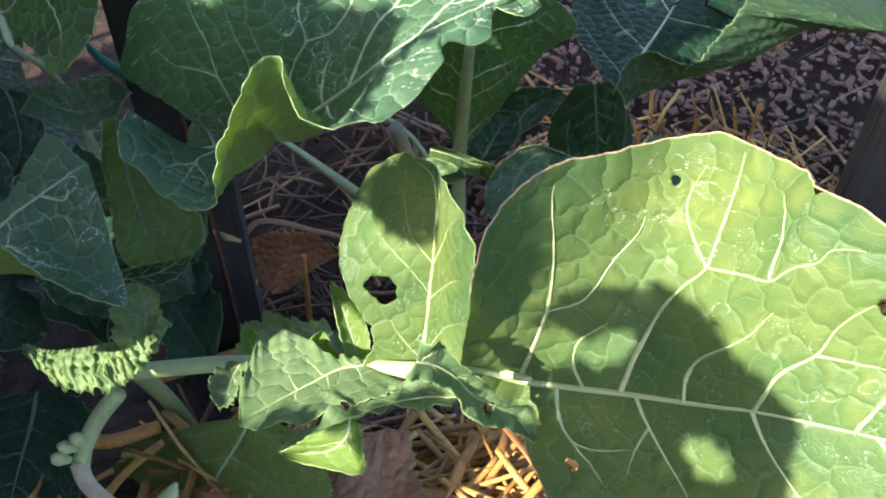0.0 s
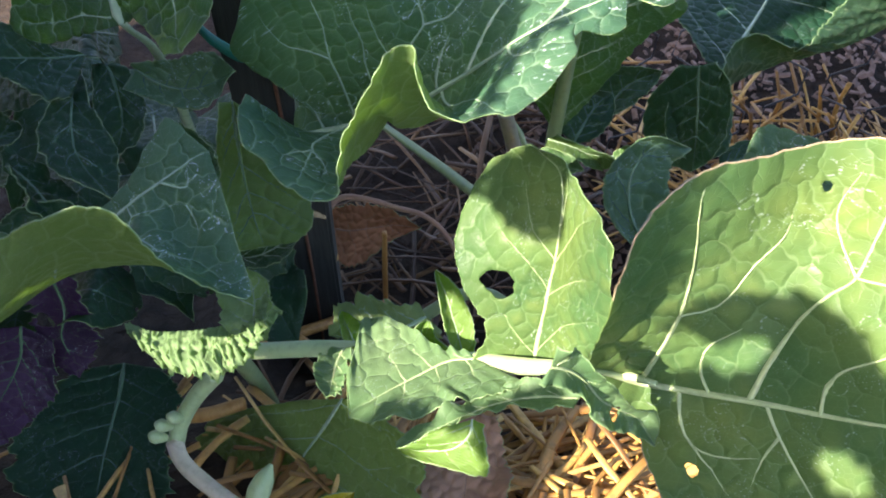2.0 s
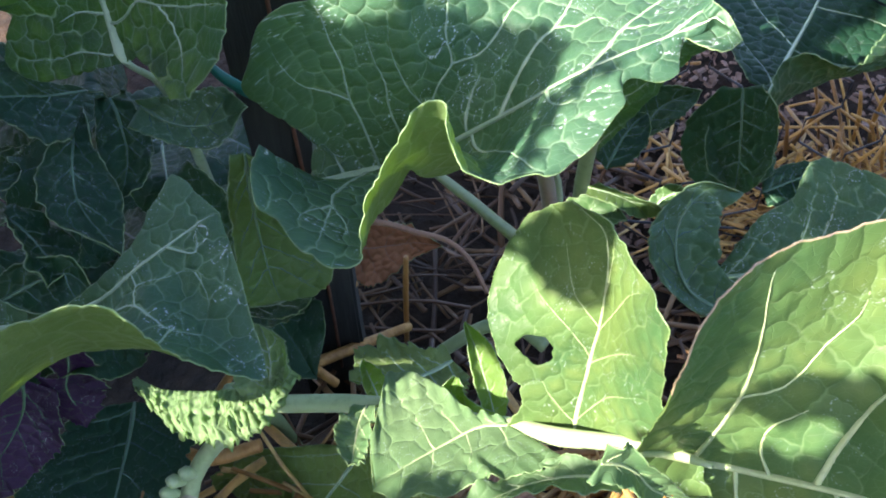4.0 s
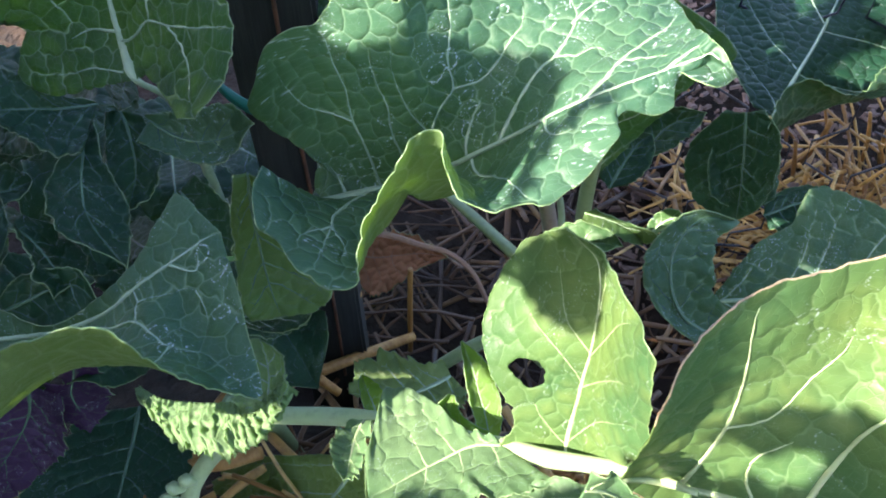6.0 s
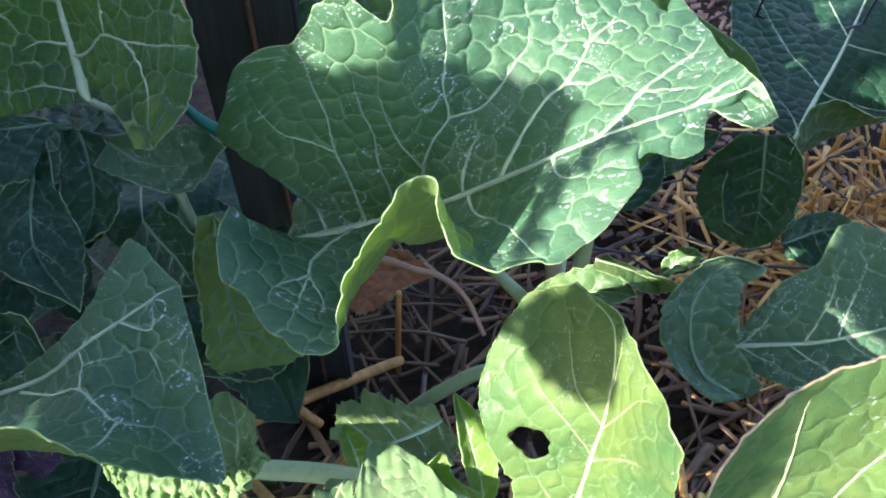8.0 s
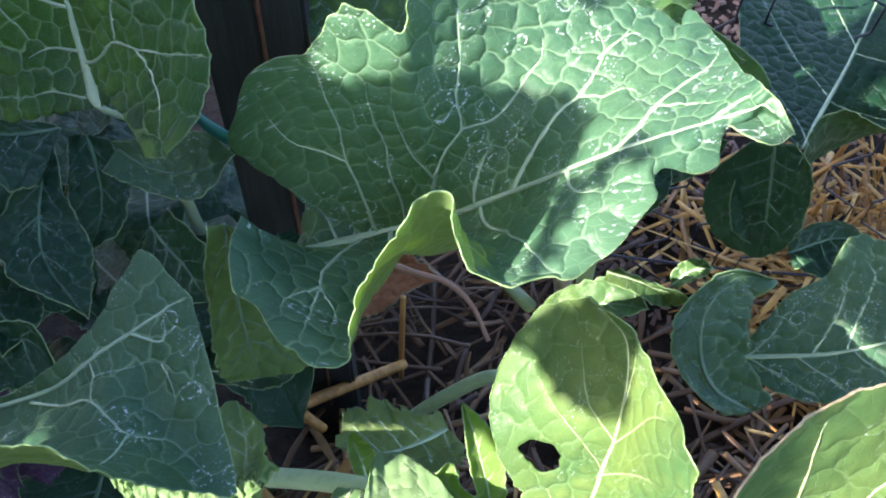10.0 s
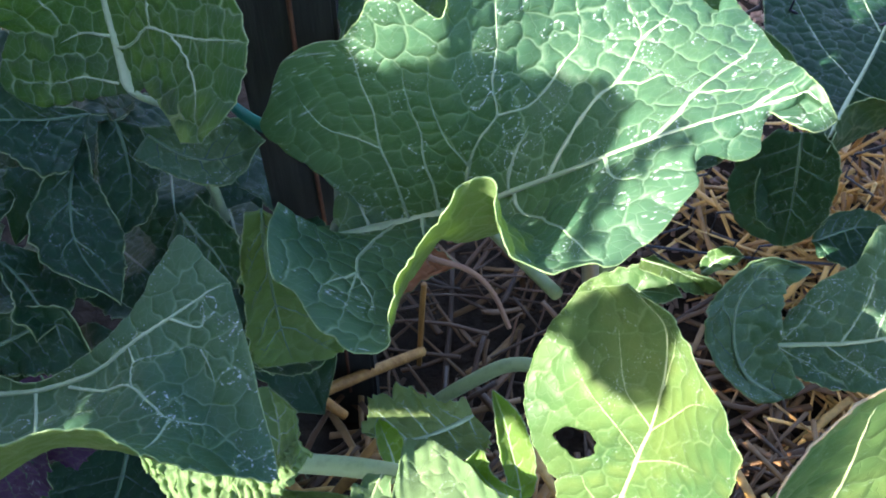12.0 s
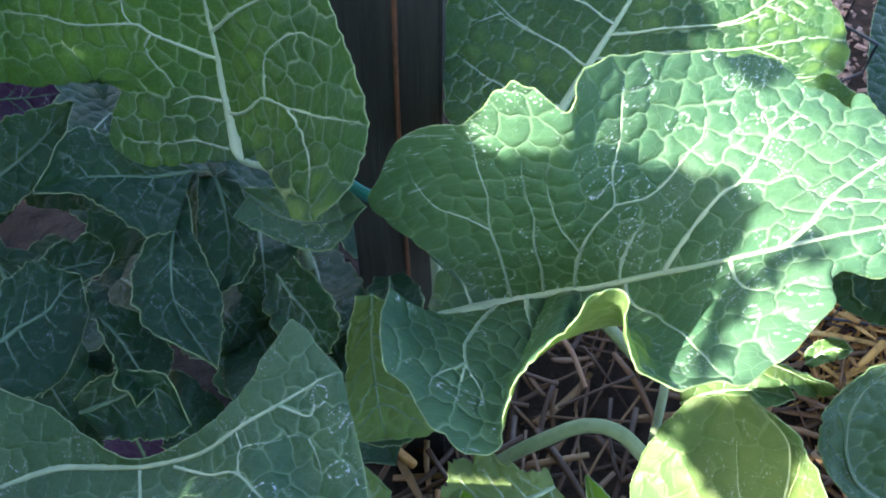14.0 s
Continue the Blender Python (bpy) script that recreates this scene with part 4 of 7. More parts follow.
SHAPE["stalk_lobe_b"] = dict(
    mid=[(-0.0748, 0.2069, 0.1852), (-0.0763, 0.1985, 0.1878), (-0.0764, 0.1901, 0.1909), (-0.0763, 0.1835, 0.1934), (-0.0766, 0.178, 0.1953)],
    left=[(-0.078, 0.2061, 0.1845), (-0.0817, 0.1984, 0.1862), (-0.0822, 0.1901, 0.1891), (-0.08, 0.183, 0.1924), (-0.0766, 0.178, 0.1953)],
    right=[(-0.0701, 0.2053, 0.1873), (-0.0701, 0.1949, 0.1911), (-0.07, 0.1849, 0.1948), (-0.0714, 0.1774, 0.1972), (-0.0766, 0.178, 0.1953)],
)
SHAPE["stalk_lobe_c"] = dict(
    mid=[(0.0045, 0.1609, 0.2280), (-0.0078, 0.1643, 0.2226), (-0.0203, 0.1637, 0.2185), (-0.0326, 0.1591, 0.2159), (-0.0500, 0.1508, 0.2133)],
    left=[(0.0054, 0.1617, 0.2280), (-0.0070, 0.1685, 0.2214), (-0.0215, 0.1680, 0.2166), (-0.0349, 0.1630, 0.2138), (-0.0501, 0.1513, 0.2131)],
    right=[(0.0027, 0.1565, 0.2291), (-0.0067, 0.1568, 0.2256), (-0.0182, 0.1587, 0.2209), (-0.0304, 0.1550, 0.2181), (-0.0484, 0.1491, 0.2144)],
)
SHAPE["stalk_lobe_d"] = dict(
    mid=[(-0.0071, 0.1471, 0.2646), (-0.0024, 0.1493, 0.2605), (0.0030, 0.1511, 0.2528), (0.0088, 0.1520, 0.2420), (0.0152, 0.1537, 0.2343), (0.0219, 0.1554, 0.2267), (0.0286, 0.1547, 0.2132)],
    left=[(-0.0062, 0.1495, 0.2707), (-0.0024, 0.1511, 0.2692), (0.0033, 0.1527, 0.2592), (0.0098, 0.1543, 0.2485), (0.0177, 0.1555, 0.2353), (0.0251, 0.1582, 0.2296), (0.0286, 0.1547, 0.2132)],
    right=[(-0.0105, 0.1442, 0.2615), (-0.0037, 0.1476, 0.2565), (0.0021, 0.1494, 0.2484), (0.0050, 0.1491, 0.2399), (0.0136, 0.1515, 0.2297), (0.0213, 0.1538, 0.2222), (0.0286, 0.1547, 0.2132)],
)
SHAPE["sprout"] = dict(
    mid=[(-0.0269, 0.1484, 0.2353), (-0.0278, 0.1455, 0.2314), (-0.0322, 0.1439, 0.2264), (-0.0403, 0.1452, 0.2218), (-0.0486, 0.1477, 0.2186)],
    left=[(-0.0375, 0.1487, 0.2279), (-0.0402, 0.1483, 0.2255), (-0.0430, 0.1480, 0.2230), (-0.0458, 0.1479, 0.2209), (-0.0486, 0.1479, 0.2189)],
    right=[(-0.0235, 0.1465, 0.2358), (-0.0215, 0.1405, 0.2304), (-0.0219, 0.1367, 0.2259), (-0.0340, 0.1409, 0.2217), (-0.0477, 0.1465, 0.2180)],
)
SHAPE["curl_a"] = dict(
    mid=[(-0.0306, 0.2039, 0.1819), (-0.0322, 0.2092, 0.1868), (-0.0350, 0.2157, 0.1928), (-0.0377, 0.2221, 0.1988), (-0.0421, 0.2288, 0.2051)],
    left=[(-0.0338, 0.2042, 0.1825), (-0.0361, 0.2089, 0.1869), (-0.0389, 0.2154, 0.1929), (-0.0409, 0.2226, 0.1995), (-0.0423, 0.2284, 0.2047)],
    right=[(-0.0276, 0.2052, 0.1828), (-0.0270, 0.2112, 0.1880), (-0.0297, 0.2191, 0.1953), (-0.0346, 0.2253, 0.2013), (-0.0417, 0.2289, 0.2051)],
)
SHAPE["curl_b"] = dict(
    mid=[(-0.0730, 0.2197, 0.1637), (-0.0749, 0.2233, 0.1669), (-0.0771, 0.2268, 0.1699), (-0.0789, 0.2295, 0.1725), (-0.0802, 0.2319, 0.1745)],
    left=[(-0.0766, 0.2202, 0.1644), (-0.0790, 0.2241, 0.1679), (-0.0803, 0.2273, 0.1707), (-0.0809, 0.2300, 0.1730), (-0.0804, 0.2319, 0.1746)],
    right=[(-0.0692, 0.2212, 0.1645), (-0.0694, 0.2249, 0.1677), (-0.0718, 0.2285, 0.1709), (-0.0754, 0.2311, 0.1735), (-0.0795, 0.2321, 0.1747)],
)
SHAPE["curl_c"] = dict(
    mid=[(-0.0326, 0.2023, 0.1847), (-0.0382, 0.2040, 0.1867), (-0.0432, 0.2069, 0.1895), (-0.0464, 0.2101, 0.1925), (-0.0446, 0.2132, 0.1950)],
    left=[(-0.0340, 0.2009, 0.1837), (-0.0410, 0.2022, 0.1853), (-0.0470, 0.2055, 0.1887), (-0.0497, 0.2098, 0.1926), (-0.0456, 0.2134, 0.1952)],
    right=[(-0.0312, 0.2049, 0.1868), (-0.0364, 0.2064, 0.1885), (-0.0408, 0.2086, 0.1907), (-0.0421, 0.2110, 0.1929), (-0.0434, 0.2130, 0.1947)],
)
SHAPE["creeping_leaf"] = dict(
    mid=[(-0.048, 0.2501, 0.1483), (-0.0569, 0.2446, 0.1474), (-0.0658, 0.2404, 0.1467), (-0.0748, 0.2387, 0.1464), (-0.0889, 0.2402, 0.1466)],
    left=[(-0.0507, 0.2547, 0.1494), (-0.0624, 0.2539, 0.1495), (-0.0744, 0.2568, 0.1502), (-0.0858, 0.2524, 0.1493), (-0.0889, 0.2402, 0.1466)],
    right=[(-0.0407, 0.2436, 0.1466), (-0.0425, 0.2365, 0.145), (-0.0535, 0.231, 0.1442), (-0.0695, 0.2321, 0.1448), (-0.0889, 0.2402, 0.1466)],
)
SHAPE["kale_leaf"] = dict(
    mid=[(0.0343, 0.3746, 0.1577), (0.0399, 0.3768, 0.1653), (0.0454, 0.3789, 0.1728), (0.0522, 0.3784, 0.1786), (0.0614, 0.3766, 0.1851)],
    left=[(0.0315, 0.38, 0.1609), (0.0314, 0.3879, 0.1696), (0.0398, 0.3875, 0.1771), (0.0508, 0.3829, 0.1823), (0.0614, 0.3766, 0.1851)],
    right=[(0.0399, 0.3719, 0.1599), (0.0482, 0.3708, 0.1663), (0.0549, 0.3713, 0.1732), (0.0589, 0.3731, 0.1789), (0.0614, 0.3766, 0.1851)],
)
SHAPE["kale_leaf_b"] = dict(
    mid=[(0.0188, 0.3508, 0.1588), (0.0232, 0.3583, 0.1635), (0.0276, 0.3647, 0.1675), (0.032, 0.3698, 0.1707), (0.0378, 0.3737, 0.1732)],
    left=[(0.0132, 0.3558, 0.1619), (0.0146, 0.3634, 0.1667), (0.019, 0.3698, 0.1707), (0.0263, 0.3737, 0.1731), (0.0378, 0.3737, 0.1732)],
    right=[(0.0274, 0.352, 0.1596), (0.0346, 0.357, 0.1628), (0.0376, 0.3621, 0.1659), (0.0391, 0.3672, 0.1691), (0.0378, 0.3737, 0.1732)],
)
SHAPE["shade_leaf"] = dict(
    mid=[(0.0771, 0.3679, 0.188), (0.0773, 0.3609, 0.1795), (0.0761, 0.3536, 0.1711), (0.0748, 0.3481, 0.1648), (0.0735, 0.3425, 0.1584)],
    left=[(0.0685, 0.3666, 0.189), (0.0615, 0.3585, 0.1813), (0.0603, 0.3512, 0.173), (0.0633, 0.3446, 0.164), (0.0735, 0.3425, 0.1584)],
    right=[(0.0859, 0.3674, 0.185), (0.0934, 0.3614, 0.1756), (0.0937, 0.3542, 0.1669), (0.0895, 0.3465, 0.1587), (0.0735, 0.3425, 0.1584)],
)
SHAPE["deep_leaf_a"] = dict(
    mid=[(-0.2105, 0.3283, 0.2167), (-0.2111, 0.3147, 0.225), (-0.211, 0.3013, 0.2335), (-0.2214, 0.3024, 0.2256), (-0.2334, 0.3035, 0.2164)],
    left=[(-0.2188, 0.3396, 0.213), (-0.2263, 0.3343, 0.221), (-0.2267, 0.3211, 0.2292), (-0.234, 0.3177, 0.2216), (-0.236, 0.3065, 0.2127)],
    right=[(-0.2067, 0.3238, 0.2132), (-0.2011, 0.3024, 0.2218), (-0.2008, 0.289, 0.2305), (-0.2142, 0.2939, 0.222), (-0.236, 0.3065, 0.2127)],
)
SHAPE["deep_leaf_b"] = dict(
    mid=[(-0.23, 0.3024, 0.1694), (-0.2151, 0.2916, 0.1788), (-0.2007, 0.281, 0.1885), (-0.1958, 0.2824, 0.1799), (-0.1901, 0.284, 0.17)],
    left=[(-0.2328, 0.2969, 0.1658), (-0.2184, 0.2779, 0.1759), (-0.2042, 0.2671, 0.1858), (-0.1992, 0.2725, 0.1766), (-0.1919, 0.2865, 0.1659)],
    right=[(-0.2318, 0.3136, 0.1649), (-0.216, 0.3118, 0.1735), (-0.2014, 0.3014, 0.1828), (-0.1964, 0.2983, 0.1748), (-0.1919, 0.2865, 0.1659)],
)
SHAPE["deep_leaf_c"] = dict(
    mid=[(-0.1729, 0.2938, 0.1559), (-0.1614, 0.2769, 0.1669), (-0.1505, 0.2609, 0.1784), (-0.146, 0.2563, 0.1703), (-0.1412, 0.2514, 0.1604)],
    left=[(-0.1811, 0.2902, 0.1519), (-0.1762, 0.2674, 0.1631), (-0.1654, 0.2516, 0.1745), (-0.1578, 0.25, 0.1659), (-0.1423, 0.2536, 0.1559)],
    right=[(-0.1675, 0.3026, 0.1516), (-0.1487, 0.2919, 0.1623), (-0.1378, 0.2756, 0.1735), (-0.1366, 0.2676, 0.1657), (-0.1423, 0.2536, 0.1559)],
)
SHAPE["deep_leaf_d"] = dict(
    mid=[(-0.1595, 0.3339, 0.1579), (-0.1497, 0.312, 0.1676), (-0.1405, 0.2913, 0.1781), (-0.1367, 0.2836, 0.1699), (-0.1328, 0.2757, 0.1597)],
    left=[(-0.1677, 0.3338, 0.1536), (-0.1648, 0.3089, 0.1627), (-0.1555, 0.2882, 0.173), (-0.1483, 0.282, 0.1648), (-0.1338, 0.2782, 0.1554)],
    right=[(-0.1537, 0.3399, 0.1546), (-0.1369, 0.3208, 0.1648), (-0.1277, 0.2999, 0.175), (-0.1273, 0.2906, 0.1665), (-0.1338, 0.2782, 0.1554)],
)
SHAPE["deep_leaf_e"] = dict(
    mid=[(-0.317, 0.3299, 0.2098), (-0.2961, 0.3152, 0.2166), (-0.2759, 0.3008, 0.224), (-0.2707, 0.3003, 0.215), (-0.2647, 0.2998, 0.2045)],
    left=[(-0.3209, 0.3205, 0.2066), (-0.3006, 0.2937, 0.2139), (-0.2806, 0.2794, 0.2216), (-0.2756, 0.2848, 0.2119), (-0.2676, 0.3027, 0.2007)],
    right=[(-0.3202, 0.3462, 0.2059), (-0.2985, 0.3456, 0.2118), (-0.278, 0.3315, 0.2184), (-0.2722, 0.3235, 0.2101), (-0.2676, 0.3027, 0.2007)],
)
SHAPE["deep_leaf_f"] = dict(
    mid=[(-0.2544, 0.3724, 0.1936), (-0.2532, 0.3515, 0.2007), (-0.2511, 0.3314, 0.2085), (-0.2608, 0.3263, 0.2001), (-0.2724, 0.3209, 0.1899)],
    left=[(-0.2695, 0.3855, 0.1915), (-0.2817, 0.3743, 0.1999), (-0.2803, 0.3541, 0.2071), (-0.2836, 0.3437, 0.1981), (-0.2752, 0.3239, 0.1862)],
    right=[(-0.2445, 0.3662, 0.1891), (-0.2309, 0.336, 0.1954), (-0.2288, 0.3161, 0.2031), (-0.2446, 0.3159, 0.1947), (-0.2752, 0.3239, 0.1862)],
)
SHAPE["deep_leaf_g"] = dict(
    mid=[(-0.3316, 0.285, 0.1898), (-0.3107, 0.2672, 0.1992), (-0.2905, 0.2503, 0.2095), (-0.2875, 0.2449, 0.2011), (-0.2847, 0.2391, 0.1908)],
    left=[(-0.3402, 0.2799, 0.1878), (-0.3241, 0.255, 0.199), (-0.3041, 0.2386, 0.209), (-0.2994, 0.2369, 0.1992), (-0.2882, 0.2413, 0.1865)],
    right=[(-0.3305, 0.2956, 0.184), (-0.3041, 0.2855, 0.1912), (-0.2838, 0.2682, 0.201), (-0.2828, 0.2583, 0.1939), (-0.2882, 0.2413, 0.1865)],
)
SHAPE["deep_leaf_h"] = dict(
    mid=[(-0.259, 0.3717, 0.1931), (-0.2396, 0.3618, 0.2005), (-0.2211, 0.3518, 0.2082), (-0.2125, 0.3571, 0.2002), (-0.2022, 0.363, 0.1913)],
    left=[(-0.2593, 0.3605, 0.1875), (-0.2379, 0.3358, 0.1931), (-0.2195, 0.3252, 0.2011), (-0.2121, 0.3374, 0.1938), (-0.204, 0.3664, 0.1878)],
    right=[(-0.2637, 0.3903, 0.1918), (-0.2464, 0.3973, 0.2012), (-0.2276, 0.3883, 0.2084), (-0.2171, 0.3854, 0.1997), (-0.204, 0.3664, 0.1878)],
)
SHAPE["deep_leaf_i"] = dict(
    mid=[(-0.1765, 0.3712, 0.1639), (-0.1841, 0.3563, 0.1708), (-0.1909, 0.3417, 0.178), (-0.2051, 0.3413, 0.1684), (-0.2215, 0.3408, 0.1574)],
    left=[(-0.1859, 0.3874, 0.1613), (-0.203, 0.3864, 0.1688), (-0.2108, 0.3722, 0.1756), (-0.2209, 0.3646, 0.1659), (-0.2234, 0.3438, 0.1535)],
    right=[(-0.1702, 0.362, 0.1594), (-0.1697, 0.3346, 0.1656), (-0.1759, 0.3197, 0.173), (-0.1938, 0.3254, 0.1633), (-0.2234, 0.3438, 0.1535)],
)
SHAPE["deep_leaf_j"] = dict(
    mid=[(-0.1483, 0.277, 0.1566), (-0.1365, 0.2689, 0.1674), (-0.1254, 0.2609, 0.1783), (-0.1187, 0.264, 0.1696), (-0.1109, 0.2673, 0.1597)],
    left=[(-0.1497, 0.2702, 0.153), (-0.1381, 0.253, 0.1647), (-0.1271, 0.2447, 0.1759), (-0.1205, 0.2521, 0.1664), (-0.1116, 0.2698, 0.1553)],
    right=[(-0.1494, 0.289, 0.1516), (-0.1371, 0.2914, 0.1611), (-0.1256, 0.2838, 0.1715), (-0.1187, 0.2817, 0.1637), (-0.1116, 0.2698, 0.1553)],
)
SHAPE["deep_leaf_k"] = dict(
    mid=[(-0.1212, 0.3146, 0.1771), (-0.1156, 0.2949, 0.1873), (-0.1103, 0.2762, 0.1981), (-0.1086, 0.2706, 0.1901), (-0.1069, 0.2646, 0.1801)],
    left=[(-0.127, 0.3165, 0.1727), (-0.1263, 0.2956, 0.1824), (-0.1209, 0.2768, 0.193), (-0.1168, 0.2716, 0.185), (-0.1075, 0.2671, 0.1758)],
    right=[(-0.117, 0.3186, 0.1736), (-0.1065, 0.2999, 0.1843), (-0.1013, 0.2811, 0.1949), (-0.1019, 0.2748, 0.1866), (-0.1075, 0.2671, 0.1758)],
)
SHAPE["deep_leaf_l"] = dict(
    mid=[(-0.2463, 0.3045, 0.1789), (-0.2438, 0.2898, 0.1887), (-0.2408, 0.2758, 0.1989), (-0.2499, 0.2739, 0.1908), (-0.2605, 0.2719, 0.1813)],
    left=[(-0.2553, 0.3128, 0.1747), (-0.2598, 0.3037, 0.1841), (-0.2572, 0.2896, 0.194), (-0.263, 0.2847, 0.1863), (-0.2634, 0.2744, 0.1771)],
    right=[(-0.2424, 0.3018, 0.1752), (-0.2335, 0.2818, 0.1855), (-0.2304, 0.2677, 0.1957), (-0.2427, 0.2686, 0.1871), (-0.2634, 0.2744, 0.1771)],
)
SHAPE["deep_leaf_m"] = dict(
    mid=[(-0.2073, 0.2482, 0.1576), (-0.1936, 0.2419, 0.1682), (-0.1805, 0.2356, 0.1788), (-0.1759, 0.2388, 0.1692), (-0.1703, 0.2424, 0.1583)],
    left=[(-0.2077, 0.2406, 0.1545), (-0.1925, 0.2245, 0.1667), (-0.1794, 0.2179, 0.1778), (-0.1758, 0.2257, 0.1671), (-0.1719, 0.2446, 0.1537)],
    right=[(-0.2112, 0.2606, 0.1516), (-0.1991, 0.2656, 0.16), (-0.1858, 0.2598, 0.1699), (-0.1798, 0.2576, 0.1616), (-0.1719, 0.2446, 0.1537)],
)
SHAPE["deep_leaf_n"] = dict(
    mid=[(-0.1899, 0.3573, 0.1707), (-0.1802, 0.3338, 0.179), (-0.1707, 0.3114, 0.1881), (-0.1685, 0.3033, 0.1796), (-0.1664, 0.2949, 0.1691)],
    left=[(-0.198, 0.3589, 0.1667), (-0.1947, 0.3336, 0.1745), (-0.1852, 0.3113, 0.1834), (-0.1798, 0.3039, 0.1749), (-0.1679, 0.2976, 0.1649)],
    right=[(-0.185, 0.3621, 0.1675), (-0.1687, 0.34, 0.1761), (-0.1593, 0.3175, 0.1851), (-0.1603, 0.3085, 0.1763), (-0.1679, 0.2976, 0.1649)],
)
SHAPE["deep_leaf_o"] = dict(
    mid=[(-0.1818, 0.3307, 0.233), (-0.1842, 0.3212, 0.2406), (-0.186, 0.3117, 0.2482), (-0.1968, 0.3176, 0.2402), (-0.2093, 0.324, 0.2312)],
    left=[(-0.1877, 0.3445, 0.2296), (-0.195, 0.3464, 0.2371), (-0.1976, 0.3375, 0.2445), (-0.2063, 0.3378, 0.2368), (-0.2116, 0.3273, 0.2277)],
    right=[(-0.1797, 0.3242, 0.2293), (-0.1779, 0.3047, 0.237), (-0.1793, 0.2948, 0.2449), (-0.1921, 0.3053, 0.2365), (-0.2116, 0.3273, 0.2277)],
)
SHAPE["deep_leaf_p"] = dict(
    mid=[(-0.2583, 0.2688, 0.1773), (-0.2416, 0.2543, 0.1879), (-0.2256, 0.2405, 0.1991), (-0.222, 0.2373, 0.1907), (-0.2181, 0.2338, 0.1807)],
    left=[(-0.2643, 0.2648, 0.1743), (-0.2508, 0.2441, 0.1862), (-0.2348, 0.2305, 0.1973), (-0.23, 0.2304, 0.1879), (-0.2206, 0.2359, 0.1762)],
    right=[(-0.2579, 0.2779, 0.1719), (-0.2376, 0.27, 0.181), (-0.2214, 0.2559, 0.1918), (-0.219, 0.249, 0.1844), (-0.2206, 0.2359, 0.1762)],
)
SHAPE["deep_leaf_q"] = dict(
    mid=[(-0.2074, 0.3182, 0.1485), (-0.1937, 0.3044, 0.1582), (-0.1807, 0.2911, 0.1683), (-0.1754, 0.2899, 0.1598), (-0.1693, 0.2886, 0.1498)],
    left=[(-0.2124, 0.3136, 0.1445), (-0.2019, 0.2926, 0.1543), (-0.189, 0.2792, 0.1645), (-0.1823, 0.2816, 0.1556), (-0.1708, 0.2912, 0.1456)],
    right=[(-0.206, 0.3284, 0.1445), (-0.1887, 0.3224, 0.1539), (-0.1754, 0.3091, 0.1637), (-0.1714, 0.3039, 0.1554), (-0.1708, 0.2912, 0.1456)],
)
SHAPE["dead_leaf_a"] = dict(
    mid=[(-0.1244, 0.4171, 0.0218), (-0.1106, 0.4138, 0.023), (-0.0952, 0.4134, 0.0266), (-0.0799, 0.4131, 0.0301), (-0.0628, 0.4091, 0.0321)],
    left=[(-0.127, 0.4268, 0.0271), (-0.1133, 0.4275, 0.0305), (-0.0978, 0.4265, 0.0336), (-0.0802, 0.4207, 0.0346), (-0.0628, 0.4091, 0.0321)],
    right=[(-0.1217, 0.4035, 0.0144), (-0.1094, 0.3921, 0.0106), (-0.098, 0.394, 0.0145), (-0.0795, 0.4048, 0.0254), (-0.0628, 0.4091, 0.0321)],
)
SHAPE["dead_leaf_b"] = dict(
    mid=[(-0.0256, 0.2278, 0.1075), (-0.0266, 0.2133, 0.1021), (-0.0288, 0.2013, 0.0978), (-0.0298, 0.1897, 0.0935), (-0.0319, 0.1763, 0.0881)],
    left=[(-0.0333, 0.2251, 0.1066), (-0.0456, 0.2078, 0.1005), (-0.0488, 0.1937, 0.0952), (-0.0471, 0.1825, 0.0907), (-0.0319, 0.1763, 0.0881)],
    right=[(-0.0152, 0.2257, 0.1066), (-0.0125, 0.2113, 0.1013), (-0.0099, 0.2019, 0.0978), (-0.0148, 0.1879, 0.0927), (-0.0319, 0.1763, 0.0881)],
)
SHAPE["under_leaf"] = dict(
    mid=[(-0.0209, 0.2365, 0.2411), (-0.0134, 0.2397, 0.2431), (-0.006, 0.241, 0.2449), (0.0013, 0.2406, 0.2464), (0.0085, 0.2388, 0.2476)],
    left=[(-0.021, 0.2399, 0.2416), (-0.015, 0.2452, 0.2436), (-0.006, 0.247, 0.2457), (0.0029, 0.2463, 0.2474), (0.0085, 0.2388, 0.2476)],
    right=[(-0.0193, 0.2341, 0.2411), (-0.0119, 0.2342, 0.2427), (-0.0046, 0.2352, 0.2444), (0.0026, 0.2353, 0.246), (0.0085, 0.2388, 0.2476)],
)
SHAPE["lit_tip"] = dict(
    mid=[(-0.0043, 0.2435, 0.2574), (0.0025, 0.2443, 0.2543), (0.008, 0.2446, 0.2512), (0.0119, 0.2447, 0.2482), (0.0154, 0.2441, 0.2439)],
    left=[(-0.0016, 0.2448, 0.2588), (0.0045, 0.2454, 0.2559), (0.0099, 0.2458, 0.2528), (0.0183, 0.2464, 0.2478), (0.0154, 0.2441, 0.2439)],
    right=[(-0.0054, 0.2425, 0.2558), (0.0014, 0.2433, 0.2527), (0.006, 0.2435, 0.2496), (0.0099, 0.2435, 0.2466), (0.0154, 0.2441, 0.2439)],
)
